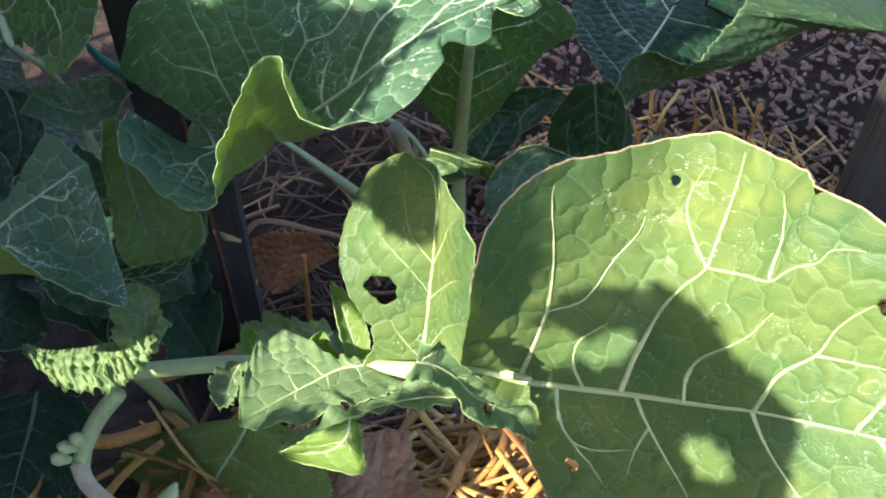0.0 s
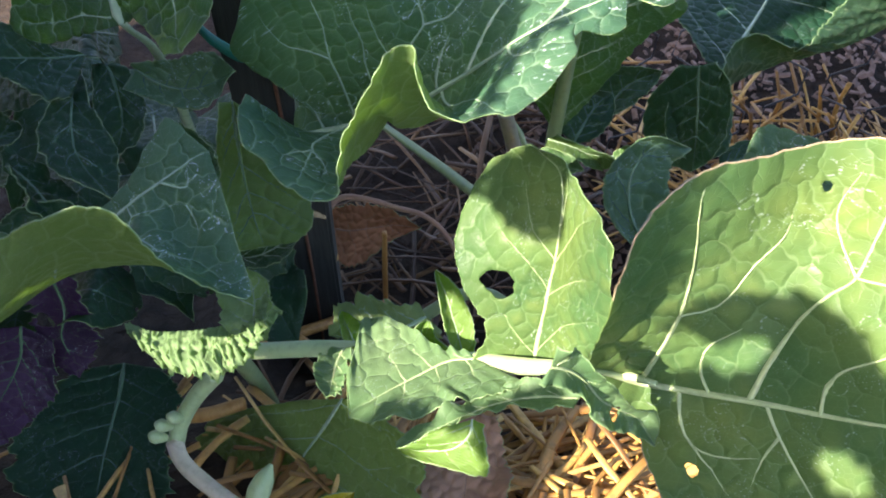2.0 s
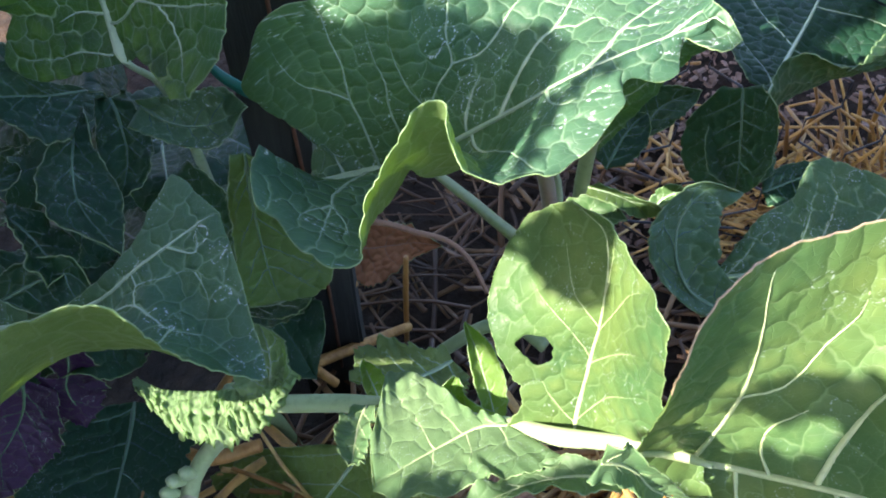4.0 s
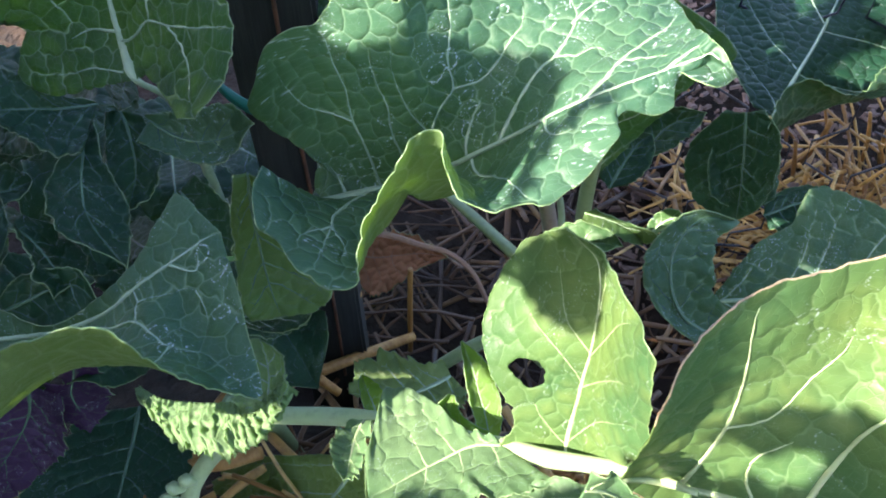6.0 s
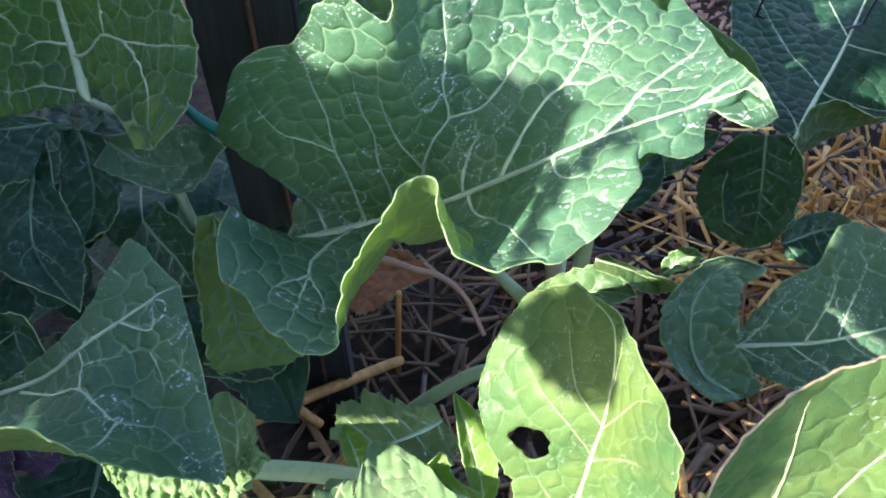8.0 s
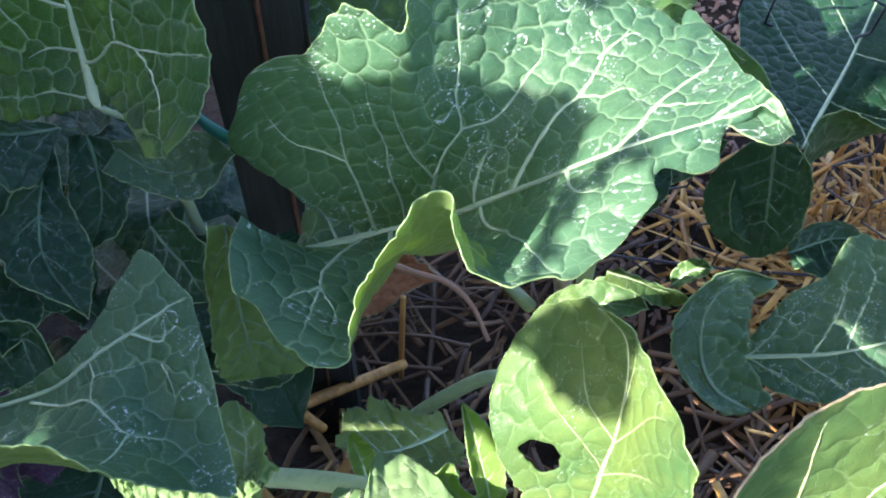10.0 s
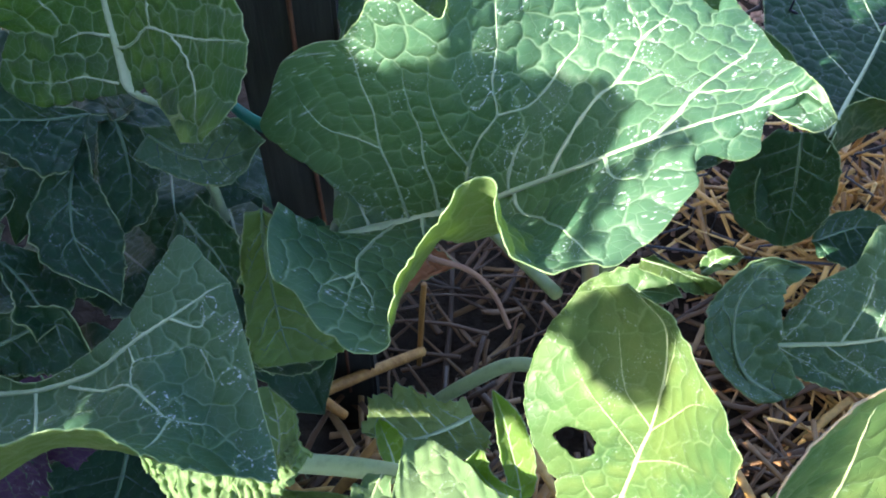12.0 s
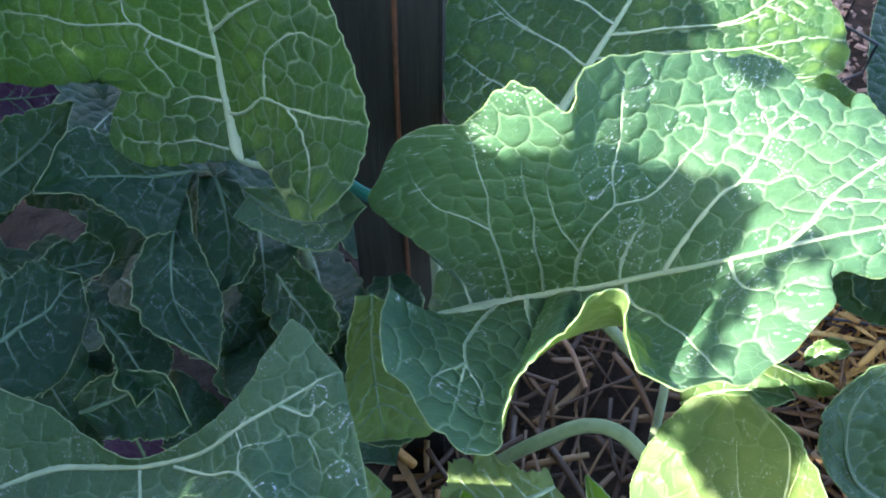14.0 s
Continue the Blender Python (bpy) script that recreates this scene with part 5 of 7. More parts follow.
SHAPE["curly_bit"] = dict(
    mid=[(0.0237, 0.2726, 0.2153), (0.0266, 0.2745, 0.2181), (0.0295, 0.2755, 0.2205), (0.0324, 0.2753, 0.2224), (0.0356, 0.2741, 0.2239)],
    left=[(0.0236, 0.2751, 0.2164), (0.0257, 0.2775, 0.219), (0.0286, 0.2785, 0.2214), (0.0331, 0.2775, 0.2238), (0.0356, 0.2741, 0.2239)],
    right=[(0.026, 0.2708, 0.2159), (0.0289, 0.2715, 0.2181), (0.0318, 0.2717, 0.2202), (0.0347, 0.2722, 0.2224), (0.0356, 0.2741, 0.2239)],
)
SHAPE["yellow_leaf"] = dict(
    mid=[(0.0903, 0.3438, 0.1524), (0.0975, 0.3469, 0.1533), (0.1047, 0.35, 0.1543), (0.1118, 0.3517, 0.155), (0.1232, 0.3511, 0.1554)],
    left=[(0.0908, 0.3491, 0.1535), (0.097, 0.3542, 0.1549), (0.1055, 0.3579, 0.1562), (0.1148, 0.3584, 0.1568), (0.1232, 0.3511, 0.1554)],
    right=[(0.0919, 0.3362, 0.1508), (0.0983, 0.3316, 0.1501), (0.1049, 0.3295, 0.1498), (0.1145, 0.3352, 0.1514), (0.1232, 0.3511, 0.1554)],
)
SHAPE["back_low"] = dict(
    mid=[(0.0084, 0.3395, 0.1778), (0.0093, 0.3377, 0.197), (0.0105, 0.3362, 0.2179), (0.0118, 0.3357, 0.2367), (0.0141, 0.3358, 0.2566), (0.0173, 0.336, 0.2802)],
    left=[(0.0052, 0.3387, 0.1821), (-0.0052, 0.3359, 0.2003), (-0.0169, 0.3337, 0.2186), (-0.0138, 0.333, 0.2419), (-0.0036, 0.3337, 0.261), (0.0173, 0.336, 0.2802)],
    right=[(0.0134, 0.3398, 0.1804), (0.0235, 0.3398, 0.1933), (0.0352, 0.3402, 0.2128), (0.0459, 0.3413, 0.2292), (0.0572, 0.3423, 0.2456), (0.0173, 0.336, 0.2802)],
)
SIDE_VEINS["hero"] = [
    [(0.087, 0), (0.11, -0.22), (0.144, -0.29)],
    [(0.264, 0), (0.268, -0.16), (0.268, -0.32), (0.264, -0.44), (0.274, -0.62), (0.271, -0.76), (0.271, -0.89), (0.271, -0.96)],
    [(0.264, -0.44), (0.234, -0.53), (0.217, -0.63), (0.214, -0.8), (0.217, -0.9)],
    [(0.334, 0), (0.341, -0.14), (0.334, -0.28), (0.344, -0.41), (0.334, -0.52), (0.334, -0.67)],
    [(0.425, 0.01), (0.428, -0.11), (0.445, -0.2), (0.475, -0.3), (0.502, -0.38), (0.498, -0.52), (0.505, -0.68), (0.505, -0.82), (0.505, -0.95)],
    [(0.502, -0.38), (0.535, -0.38), (0.559, -0.43), (0.579, -0.56), (0.589, -0.65), (0.579, -0.8), (0.565, -0.92)],
    [(0.445, -0.2), (0.395, -0.38), (0.381, -0.49), (0.378, -0.59), (0.385, -0.75)],
    [(0.522, 0.01), (0.522, -0.1), (0.532, -0.2), (0.545, -0.29)],
    [(0.592, 0), (0.602, -0.11), (0.619, -0.23), (0.635, -0.34), (0.649, -0.41), (0.659, -0.58), (0.656, -0.71), (0.632, -0.82)],
    [(0.649, -0.41), (0.676, -0.42), (0.702, -0.46), (0.732, -0.39)],
    [(0.656, -0.62), (0.672, -0.78), (0.679, -0.92)],
    [(0.719, 0), (0.753, -0.13), (0.766, -0.24), (0.793, -0.43), (0.819, -0.7), (0.823, -0.94)],
    [(0.766, -0.24), (0.823, -0.3), (0.87, -0.37)],
    [(0.86, 0.03), (0.883, -0.24), (0.903, -0.54)],
    [(0.298, 0.01), (0.318, 0.25), (0.368, 0.54)],
    [(0.181, 0), (0.147, 0.1), (0.14, 0.3), (0.167, 0.46), (0.181, 0.61), (0.194, 0.86)],
    [(0.167, 0.46), (0.144, 0.66), (0.151, 0.87)],
    [(0.167, 0.46), (0.224, 0.59), (0.251, 0.78)],
    [(0.532, 0), (0.565, 0.23), (0.645, 0.43), (0.672, 0.66), (0.682, 0.86)],
    [(0.666, 0), (0.696, 0.22), (0.736, 0.35)],
]
SIDE_VEINS["big"] = [
    [(0.134, 0), (0.197, -0.22), (0.231, -0.39), (0.244, -0.61), (0.241, -0.85), (0.247, -0.94)],
    [(0.231, -0.39), (0.291, -0.42), (0.331, -0.56), (0.371, -0.67), (0.371, -0.8)],
    [(0.428, 0), (0.438, -0.18), (0.455, -0.35), (0.475, -0.47), (0.492, -0.56), (0.488, -0.72), (0.482, -0.87), (0.478, -0.97)],
    [(0.492, -0.56), (0.609, -0.62), (0.699, -0.72), (0.716, -0.81), (0.749, -0.89)],
    [(0.492, -0.56), (0.448, -0.68), (0.435, -0.78), (0.445, -0.9)],
    [(0.609, -0.62), (0.575, -0.78), (0.535, -0.91)],
    [(0.562, 0), (0.545, -0.13), (0.555, -0.23), (0.619, -0.35), (0.676, -0.48)],
    [(0.749, 0), (0.746, -0.22), (0.769, -0.37), (0.769, -0.53), (0.779, -0.67), (0.799, -0.82)],
    [(0.769, -0.37), (0.813, -0.41), (0.849, -0.46)],
    [(0.311, 0), (0.288, -0.11), (0.294, -0.23), (0.344, -0.3)],
    [(0.856, 0), (0.853, -0.39), (0.86, -0.7)],
    [(0.258, 0), (0.294, 0.37), (0.338, 0.47), (0.391, 0.49), (0.445, 0.54)],
    [(0.338, 0.47), (0.441, 0.33), (0.478, 0.29)],
    [(0.475, 0.01), (0.505, 0.15), (0.542, 0.33), (0.582, 0.53)],
    [(0.505, 0.15), (0.485, 0.29), (0.475, 0.49)],
    [(0.746, 0), (0.749, 0.14), (0.759, 0.29), (0.776, 0.49)],
    [(0.876, 0), (0.88, 0.18), (0.883, 0.46)],
]
SIDE_VEINS["round"] = [
    [(0.064, 0), (0.204, -0.57), (0.344, -0.77)],
    [(0.334, -0.01), (0.502, -0.39), (0.649, -0.77)],
    [(0.445, 0), (0.562, -0.24), (0.702, -0.41), (0.836, -0.62)],
    [(0.555, 0), (0.696, 0.18), (0.866, 0.94)],
    [(0.314, -0.01), (0.358, 0.37), (0.368, 0.78)],
    [(0.435, 0), (0.572, 0.42), (0.602, 0.85)],
    [(0.08, 0), (0.191, 0.34), (0.201, 0.82)],
]
SIDE_VEINS["upper"] = [
    [(0.542, 0.01), (0.605, -0.1), (0.666, -0.19), (0.699, -0.24), (0.699, -0.41), (0.719, -0.52), (0.729, -0.66)],
    [(0.097, -0.09), (0.171, -0.34), (0.171, -0.56), (0.207, -0.9)],
    [(0.666, -0.19), (0.478, -0.37), (0.321, -0.54)],
    [(0.699, -0.24), (0.786, -0.28)],
    [(0.334, 0), (0.355, -0.28), (0.311, -0.49)],
    [(0.294, 0.04), (0.398, 0.22), (0.472, 0.34), (0.492, 0.53), (0.532, 0.81), (0.548, 0.95)],
    [(0.485, 0.49), (0.441, 0.62), (0.401, 0.76), (0.351, 0.89)],
    [(0.472, 0.34), (0.612, 0.39), (0.686, 0.65), (0.666, 0.85)],
    [(0.659, 0), (0.736, 0.25), (0.773, 0.58), (0.779, 0.87)],
]
SIDE_VEINS["left"] = [
    [(0.385, 0.03), (0.462, 0.15), (0.525, 0.22), (0.585, 0.51), (0.659, 0.66), (0.706, 0.84)],
    [(0.525, 0.22), (0.542, 0.1), (0.632, 0.16), (0.729, 0.23), (0.873, 0.56)],
    [(0.542, 0.1), (0.512, -0.3)],
    [(0.729, 0.23), (0.732, 0.38), (0.689, 0.53)],
    [(0.666, 0), (0.759, 0.13), (0.816, 0.03)],
    [(0.304, -0.01), (0.271, 0.81), (0.241, 0.54)],
    [(0.585, 0.51), (0.495, 0.77), (0.468, 0.72)],
]
ROUTE["frill_top"] = [(-0.1571, 0.2132, 0.1883), (-0.1447, 0.2055, 0.1940), (-0.1305, 0.2005, 0.2016), (-0.1177, 0.1974, 0.2082), (-0.1081, 0.1967, 0.2134), (-0.1007, 0.1960, 0.2180), (-0.0957, 0.2003, 0.2228)]
ROUTE["frill_edge"] = [(-0.1511, 0.2043, 0.1899), (-0.1384, 0.1912, 0.1950), (-0.1262, 0.1832, 0.2005), (-0.1131, 0.1799, 0.2060), (-0.1045, 0.1823, 0.2088), (-0.0977, 0.1866, 0.2157), (-0.0917, 0.1931, 0.2233)]
ROUTE["stalk"] = [(-0.1295, 0.2195, 0.1609), (-0.1075, 0.2154, 0.1695), (-0.0835, 0.2122, 0.1767), (-0.0603, 0.2068, 0.1832), (-0.0373, 0.1961, 0.1944), (-0.0241, 0.1883, 0.2061), (-0.0119, 0.1802, 0.216), (0.0117, 0.1722, 0.2268), (0.0266, 0.1627, 0.2349)]
ROUTE["old_stalk"] = [(-0.1272, 0.2073, 0.1641), (-0.1374, 0.2047, 0.1512), (-0.1452, 0.2005, 0.1381), (-0.1488, 0.1956, 0.128)]
ROUTE["white_stalk"] = [(-0.1487, 0.1958, 0.1309), (-0.1435, 0.1878, 0.1277), (-0.1312, 0.1787, 0.1259), (-0.1169, 0.1703, 0.125), (-0.1091, 0.1643, 0.1236)]
ROUTE["pale_bud"] = [(-0.1137, 0.1697, 0.1225), (-0.1107, 0.1772, 0.1275), (-0.1066, 0.1859, 0.1332)]
ROUTE["cross_stem"] = [(-0.1004, 0.3965, 0.1461), (-0.0758, 0.3637, 0.1571), (-0.0457, 0.3223, 0.1696), (-0.0325, 0.303, 0.1754), (-0.0204, 0.2848, 0.1815)]
ROUTE["purple_stem"] = [(-0.0181, 0.2765, 0.2412), (-0.0145, 0.2787, 0.2249), (-0.011, 0.2818, 0.2029), (-0.0073, 0.2862, 0.1735)]
ROUTE["low_stem"] = [(-0.0915, 0.288, 0.0477), (-0.0711, 0.2974, 0.065), (-0.0512, 0.3043, 0.0802), (-0.0342, 0.3082, 0.0913), (-0.0192, 0.3053, 0.0952), (-0.0059, 0.296, 0.0924)]
ROUTE["dead_rib"] = [(-0.1138, 0.3374, 0.1013), (-0.1031, 0.3529, 0.1132), (-0.0886, 0.3547, 0.1136), (-0.0709, 0.352, 0.1099), (-0.0562, 0.3498, 0.1069), (-0.044, 0.3429, 0.1002), (-0.0345, 0.3301, 0.0889)]
# GAP: sunlit patches left open in the added hedge; SHADE: patches it must cover
GAP["hero"] = [[(-0.084, 0.268, 0.309), (-0.08, 0.268, 0.32), (-0.073, 0.268, 0.325), (-0.069, 0.266, 0.322), (-0.062, 0.267, 0.317), (-0.059, 0.268, 0.308), (-0.06, 0.268, 0.306), (-0.066, 0.267, 0.303), (-0.073, 0.267, 0.302), (-0.08, 0.268, 0.302), (-0.085, 0.268, 0.304)], [(-0.053, 0.279, 0.323), (-0.044, 0.283, 0.316), (-0.04, 0.285, 0.313), (-0.041, 0.283, 0.31), (-0.046, 0.279, 0.307), (-0.048, 0.277, 0.304), (-0.042, 0.277, 0.298), (-0.034, 0.273, 0.293), (-0.03, 0.268, 0.289), (-0.027, 0.262, 0.287), (-0.022, 0.259, 0.288), (-0.018, 0.252, 0.29), (-0.017, 0.248, 0.291), (-0.01, 0.247, 0.297), (-0.004, 0.252, 0.302), (0.001, 0.252, 0.306), (0, 0.247, 0.306), (0.01, 0.248, 0.31), (0.025, 0.248, 0.318), (0.03, 0.243, 0.317), (0.028, 0.251, 0.323), (0.021, 0.293, 0.307), (0.014, 0.301, 0.307), (-0.008, 0.304, 0.314), (-0.031, 0.296, 0.319), (-0.053, 0.282, 0.327)]]
GAP["front"] = [[(-0.019, 0.223, 0.296), (-0.013, 0.231, 0.3), (-0.007, 0.236, 0.303), (-0.001, 0.236, 0.305), (0, 0.233, 0.304), (-0.002, 0.226, 0.301), (-0.006, 0.221, 0.298), (-0.011, 0.216, 0.295), (-0.021, 0.211, 0.295), (-0.021, 0.213, 0.295), (-0.017, 0.216, 0.295), (-0.018, 0.219, 0.296)], [(-0.001, 0.238, 0.305), (0.008, 0.241, 0.308), (0.013, 0.243, 0.308), (0.014, 0.245, 0.31), (0.017, 0.247, 0.311), (0.015, 0.238, 0.304), (0.008, 0.238, 0.305), (0.002, 0.237, 0.305)], [(-0.068, 0.204, 0.279), (-0.061, 0.211, 0.291), (-0.05, 0.229, 0.292), (-0.043, 0.23, 0.293), (-0.044, 0.236, 0.29), (-0.051, 0.237, 0.288), (-0.064, 0.215, 0.289), (-0.07, 0.204, 0.278)]]
GAP["round"] = [[(-0.036, 0.219, 0.247), (-0.029, 0.218, 0.25), (-0.021, 0.217, 0.253), (-0.016, 0.212, 0.251), (-0.011, 0.205, 0.249), (-0.005, 0.198, 0.251), (-0, 0.193, 0.259), (-0, 0.197, 0.266), (-0, 0.204, 0.272), (0.002, 0.205, 0.277), (0.006, 0.194, 0.279), (0.013, 0.172, 0.286), (0.014, 0.172, 0.268), (0.014, 0.172, 0.25), (0.009, 0.177, 0.23), (0.002, 0.179, 0.217), (-0.03, 0.189, 0.202), (-0.028, 0.191, 0.208), (-0.023, 0.191, 0.214), (-0.025, 0.196, 0.223), (-0.035, 0.204, 0.234)], [(0.007, 0.155, 0.284), (0.015, 0.161, 0.274), (0.02, 0.166, 0.259), (0.017, 0.166, 0.25), (0.013, 0.167, 0.239), (0.003, 0.16, 0.246), (-0.004, 0.154, 0.269)]]
GAP["big"] = [[(0.018, 0.162, 0.275), (0.029, 0.168, 0.271), (0.039, 0.173, 0.269), (0.055, 0.173, 0.269), (0.063, 0.171, 0.272), (0.068, 0.166, 0.27), (0.072, 0.163, 0.271), (0.076, 0.158, 0.27), (0.078, 0.153, 0.267), (0.081, 0.148, 0.264), (0.086, 0.143, 0.265), (0.089, 0.138, 0.262), (0.094, 0.133, 0.26), (0.095, 0.13, 0.257), (0.094, 0.125, 0.246), (0.094, 0.113, 0.23), (0.125, 0.099, 0.262), (0.142, 0.106, 0.301), (0.117, 0.142, 0.324), (0.088, 0.166, 0.318), (0.071, 0.192, 0.311), (0.051, 0.19, 0.309), (0.035, 0.18, 0.307), (0.029, 0.174, 0.304), (0.025, 0.17, 0.299), (0.027, 0.169, 0.289), (0.034, 0.172, 0.282), (0.025, 0.167, 0.277)]]
GAP["patch"] = [[(0.025, 0.169, 0.248), (0.032, 0.17, 0.249), (0.038, 0.17, 0.244), (0.038, 0.169, 0.239), (0.034, 0.17, 0.235), (0.031, 0.169, 0.23), (0.029, 0.17, 0.228), (0.028, 0.17, 0.233), (0.023, 0.171, 0.236), (0.022, 0.17, 0.241)], [(0.044, 0.168, 0.241), (0.049, 0.168, 0.248), (0.053, 0.167, 0.251), (0.053, 0.165, 0.246), (0.049, 0.165, 0.241), (0.045, 0.166, 0.239)], [(0.071, 0.139, 0.231), (0.074, 0.139, 0.236), (0.076, 0.136, 0.235), (0.079, 0.134, 0.237), (0.079, 0.132, 0.233), (0.074, 0.134, 0.229)]]
GAP["stalk"] = [[(-0.037, 0.198, 0.201), (-0.005, 0.2, 0.212), (0.01, 0.177, 0.225), (0.02, 0.157, 0.235), (0.026, 0.134, 0.244), (0.031, 0.114, 0.252), (0.022, 0.126, 0.245), (0.008, 0.157, 0.23), (0.003, 0.171, 0.224), (-0.012, 0.177, 0.217), (-0.036, 0.188, 0.205)], [(-0.05, 0.254, 0.178), (-0.036, 0.239, 0.188), (-0.028, 0.204, 0.202), (-0.038, 0.208, 0.197)], [(-0.077, 0.208, 0.184), (-0.062, 0.22, 0.185), (-0.038, 0.207, 0.198), (-0.012, 0.185, 0.214), (-0.013, 0.17, 0.219), (-0.026, 0.172, 0.214), (-0.033, 0.163, 0.215), (-0.046, 0.178, 0.205), (-0.063, 0.169, 0.203), (-0.071, 0.185, 0.194)], [(-0.04, 0.156, 0.214), (-0.025, 0.159, 0.218), (-0.021, 0.136, 0.228), (-0.037, 0.14, 0.221)], [(-0.082, 0.228, 0.176), (-0.076, 0.232, 0.176), (-0.068, 0.219, 0.183), (-0.074, 0.212, 0.184)]]
GAP["straw"] = [[(0.008, 0.235, 0.1), (0.033, 0.241, 0.1), (0.066, 0.209, 0.1), (0.07, 0.184, 0.1), (0.002, 0.182, 0.1)]]
GAP["back"] = [[(-0.013, 0.361, 0.269), (-0.01, 0.371, 0.275), (-0.001, 0.378, 0.278), (0.025, 0.377, 0.275), (0.027, 0.37, 0.27), (0.008, 0.368, 0.271), (0.007, 0.363, 0.269), (0.001, 0.365, 0.27)]]
GAP["dead"] = [[(-0.088, 0.352, 0.111), (-0.074, 0.353, 0.111), (-0.072, 0.346, 0.105), (-0.085, 0.345, 0.105)]]
GAP["tip"] = [[(0.003, 0.245, 0.256), (0.019, 0.247, 0.249), (0.016, 0.243, 0.242)], [(-0.021, 0.235, 0.247), (-0.013, 0.24, 0.253), (0.005, 0.243, 0.249), (0.007, 0.241, 0.241)]]
GAP["rim"] = [[(-0.069, 0.204, 0.282), (-0.066, 0.208, 0.29), (-0.056, 0.213, 0.304), (-0.049, 0.217, 0.312), (-0.044, 0.217, 0.311), (-0.038, 0.213, 0.296), (-0.05, 0.21, 0.292), (-0.061, 0.206, 0.284)]]
SHADE["round"] = [[(-0.03, 0.218, 0.249), (-0.021, 0.217, 0.252), (-0.016, 0.212, 0.25), (-0.011, 0.204, 0.249), (-0.005, 0.198, 0.252), (-0.001, 0.194, 0.259), (-0, 0.198, 0.266), (-0.001, 0.204, 0.272), (0, 0.209, 0.279), (-0.006, 0.218, 0.279), (-0.012, 0.223, 0.276), (-0.018, 0.226, 0.269), (-0.024, 0.225, 0.261), (-0.03, 0.221, 0.252)]]
SHADE["big"] = [[(0.02, 0.164, 0.268), (0.029, 0.169, 0.268), (0.039, 0.172, 0.266), (0.056, 0.172, 0.267), (0.062, 0.17, 0.269), (0.067, 0.165, 0.267), (0.072, 0.162, 0.269), (0.075, 0.158, 0.267), (0.077, 0.153, 0.265), (0.08, 0.148, 0.262), (0.085, 0.142, 0.262), (0.088, 0.138, 0.26), (0.093, 0.133, 0.258), (0.093, 0.131, 0.256), (0.092, 0.125, 0.244), (0.041, 0.149, 0.201), (0.028, 0.161, 0.209), (0.019, 0.168, 0.224), (0.017, 0.169, 0.235), (0.02, 0.168, 0.247), (0.022, 0.167, 0.257), (0.018, 0.163, 0.267)], [(0.009, 0.157, 0.295), (0.012, 0.161, 0.301), (0.017, 0.166, 0.305), (0.024, 0.172, 0.307), (0.027, 0.173, 0.305), (0.024, 0.169, 0.3), (0.026, 0.168, 0.29), (0.031, 0.17, 0.284), (0.024, 0.166, 0.279), (0.016, 0.16, 0.28), (0.007, 0.155, 0.283)]]
SHADE["far"] = [[(0.083, 0.474, 0.192), (0.154, 0.444, 0.214), (0.156, 0.394, 0.19), (0.118, 0.369, 0.198), (0.087, 0.362, 0.202), (0.076, 0.4, 0.198)]]
SHADE["front"] = [[(-0.052, 0.256, 0.257), (-0.042, 0.257, 0.265), (-0.032, 0.253, 0.275), (-0.017, 0.245, 0.294), (-0.01, 0.244, 0.3), (-0.008, 0.239, 0.303), (-0.013, 0.232, 0.3), (-0.019, 0.224, 0.296), (-0.022, 0.219, 0.295), (-0.019, 0.216, 0.295), (-0.023, 0.212, 0.294), (-0.035, 0.209, 0.292), (-0.04, 0.21, 0.296), (-0.044, 0.211, 0.301), (-0.04, 0.246, 0.264)]]
SHADE["left"] = [[(-0.211, 0.194, 0.25), (-0.178, 0.201, 0.26), (-0.155, 0.194, 0.261), (-0.144, 0.198, 0.267), (-0.136, 0.205, 0.273), (-0.131, 0.214, 0.279), (-0.124, 0.223, 0.285), (-0.118, 0.222, 0.285), (-0.111, 0.217, 0.284), (-0.102, 0.209, 0.28), (-0.095, 0.189, 0.27), (-0.088, 0.168, 0.26), (-0.097, 0.168, 0.258), (-0.117, 0.174, 0.257), (-0.13, 0.181, 0.259), (-0.145, 0.188, 0.26), (-0.161, 0.185, 0.254), (-0.182, 0.18, 0.247), (-0.207, 0.174, 0.239)]]
SHADE["dark"] = [[(-0.218, 0.272, 0.268), (-0.177, 0.304, 0.245), (-0.151, 0.268, 0.23), (-0.141, 0.219, 0.225), (-0.183, 0.194, 0.248), (-0.2, 0.224, 0.257)]]
SHADE["folded"] = [[(-0.111, 0.232, 0.285), (-0.099, 0.235, 0.281), (-0.092, 0.232, 0.246), (-0.09, 0.228, 0.231), (-0.104, 0.219, 0.215), (-0.114, 0.222, 0.231), (-0.114, 0.227, 0.26)]]
SHADE["deep"] = [[(-0.153, 0.28, 0.233), (-0.126, 0.276, 0.237), (-0.12, 0.251, 0.217), (-0.145, 0.251, 0.211)]]
ROUTE["pale_stem"] = [(0.0116, 0.327, 0.2458), (0.01, 0.3311, 0.2218), (0.0087, 0.3367, 0.1944), (0.0079, 0.343, 0.1634), (0.0084, 0.35, 0.1242), (0.0093, 0.3569, 0.0802)]
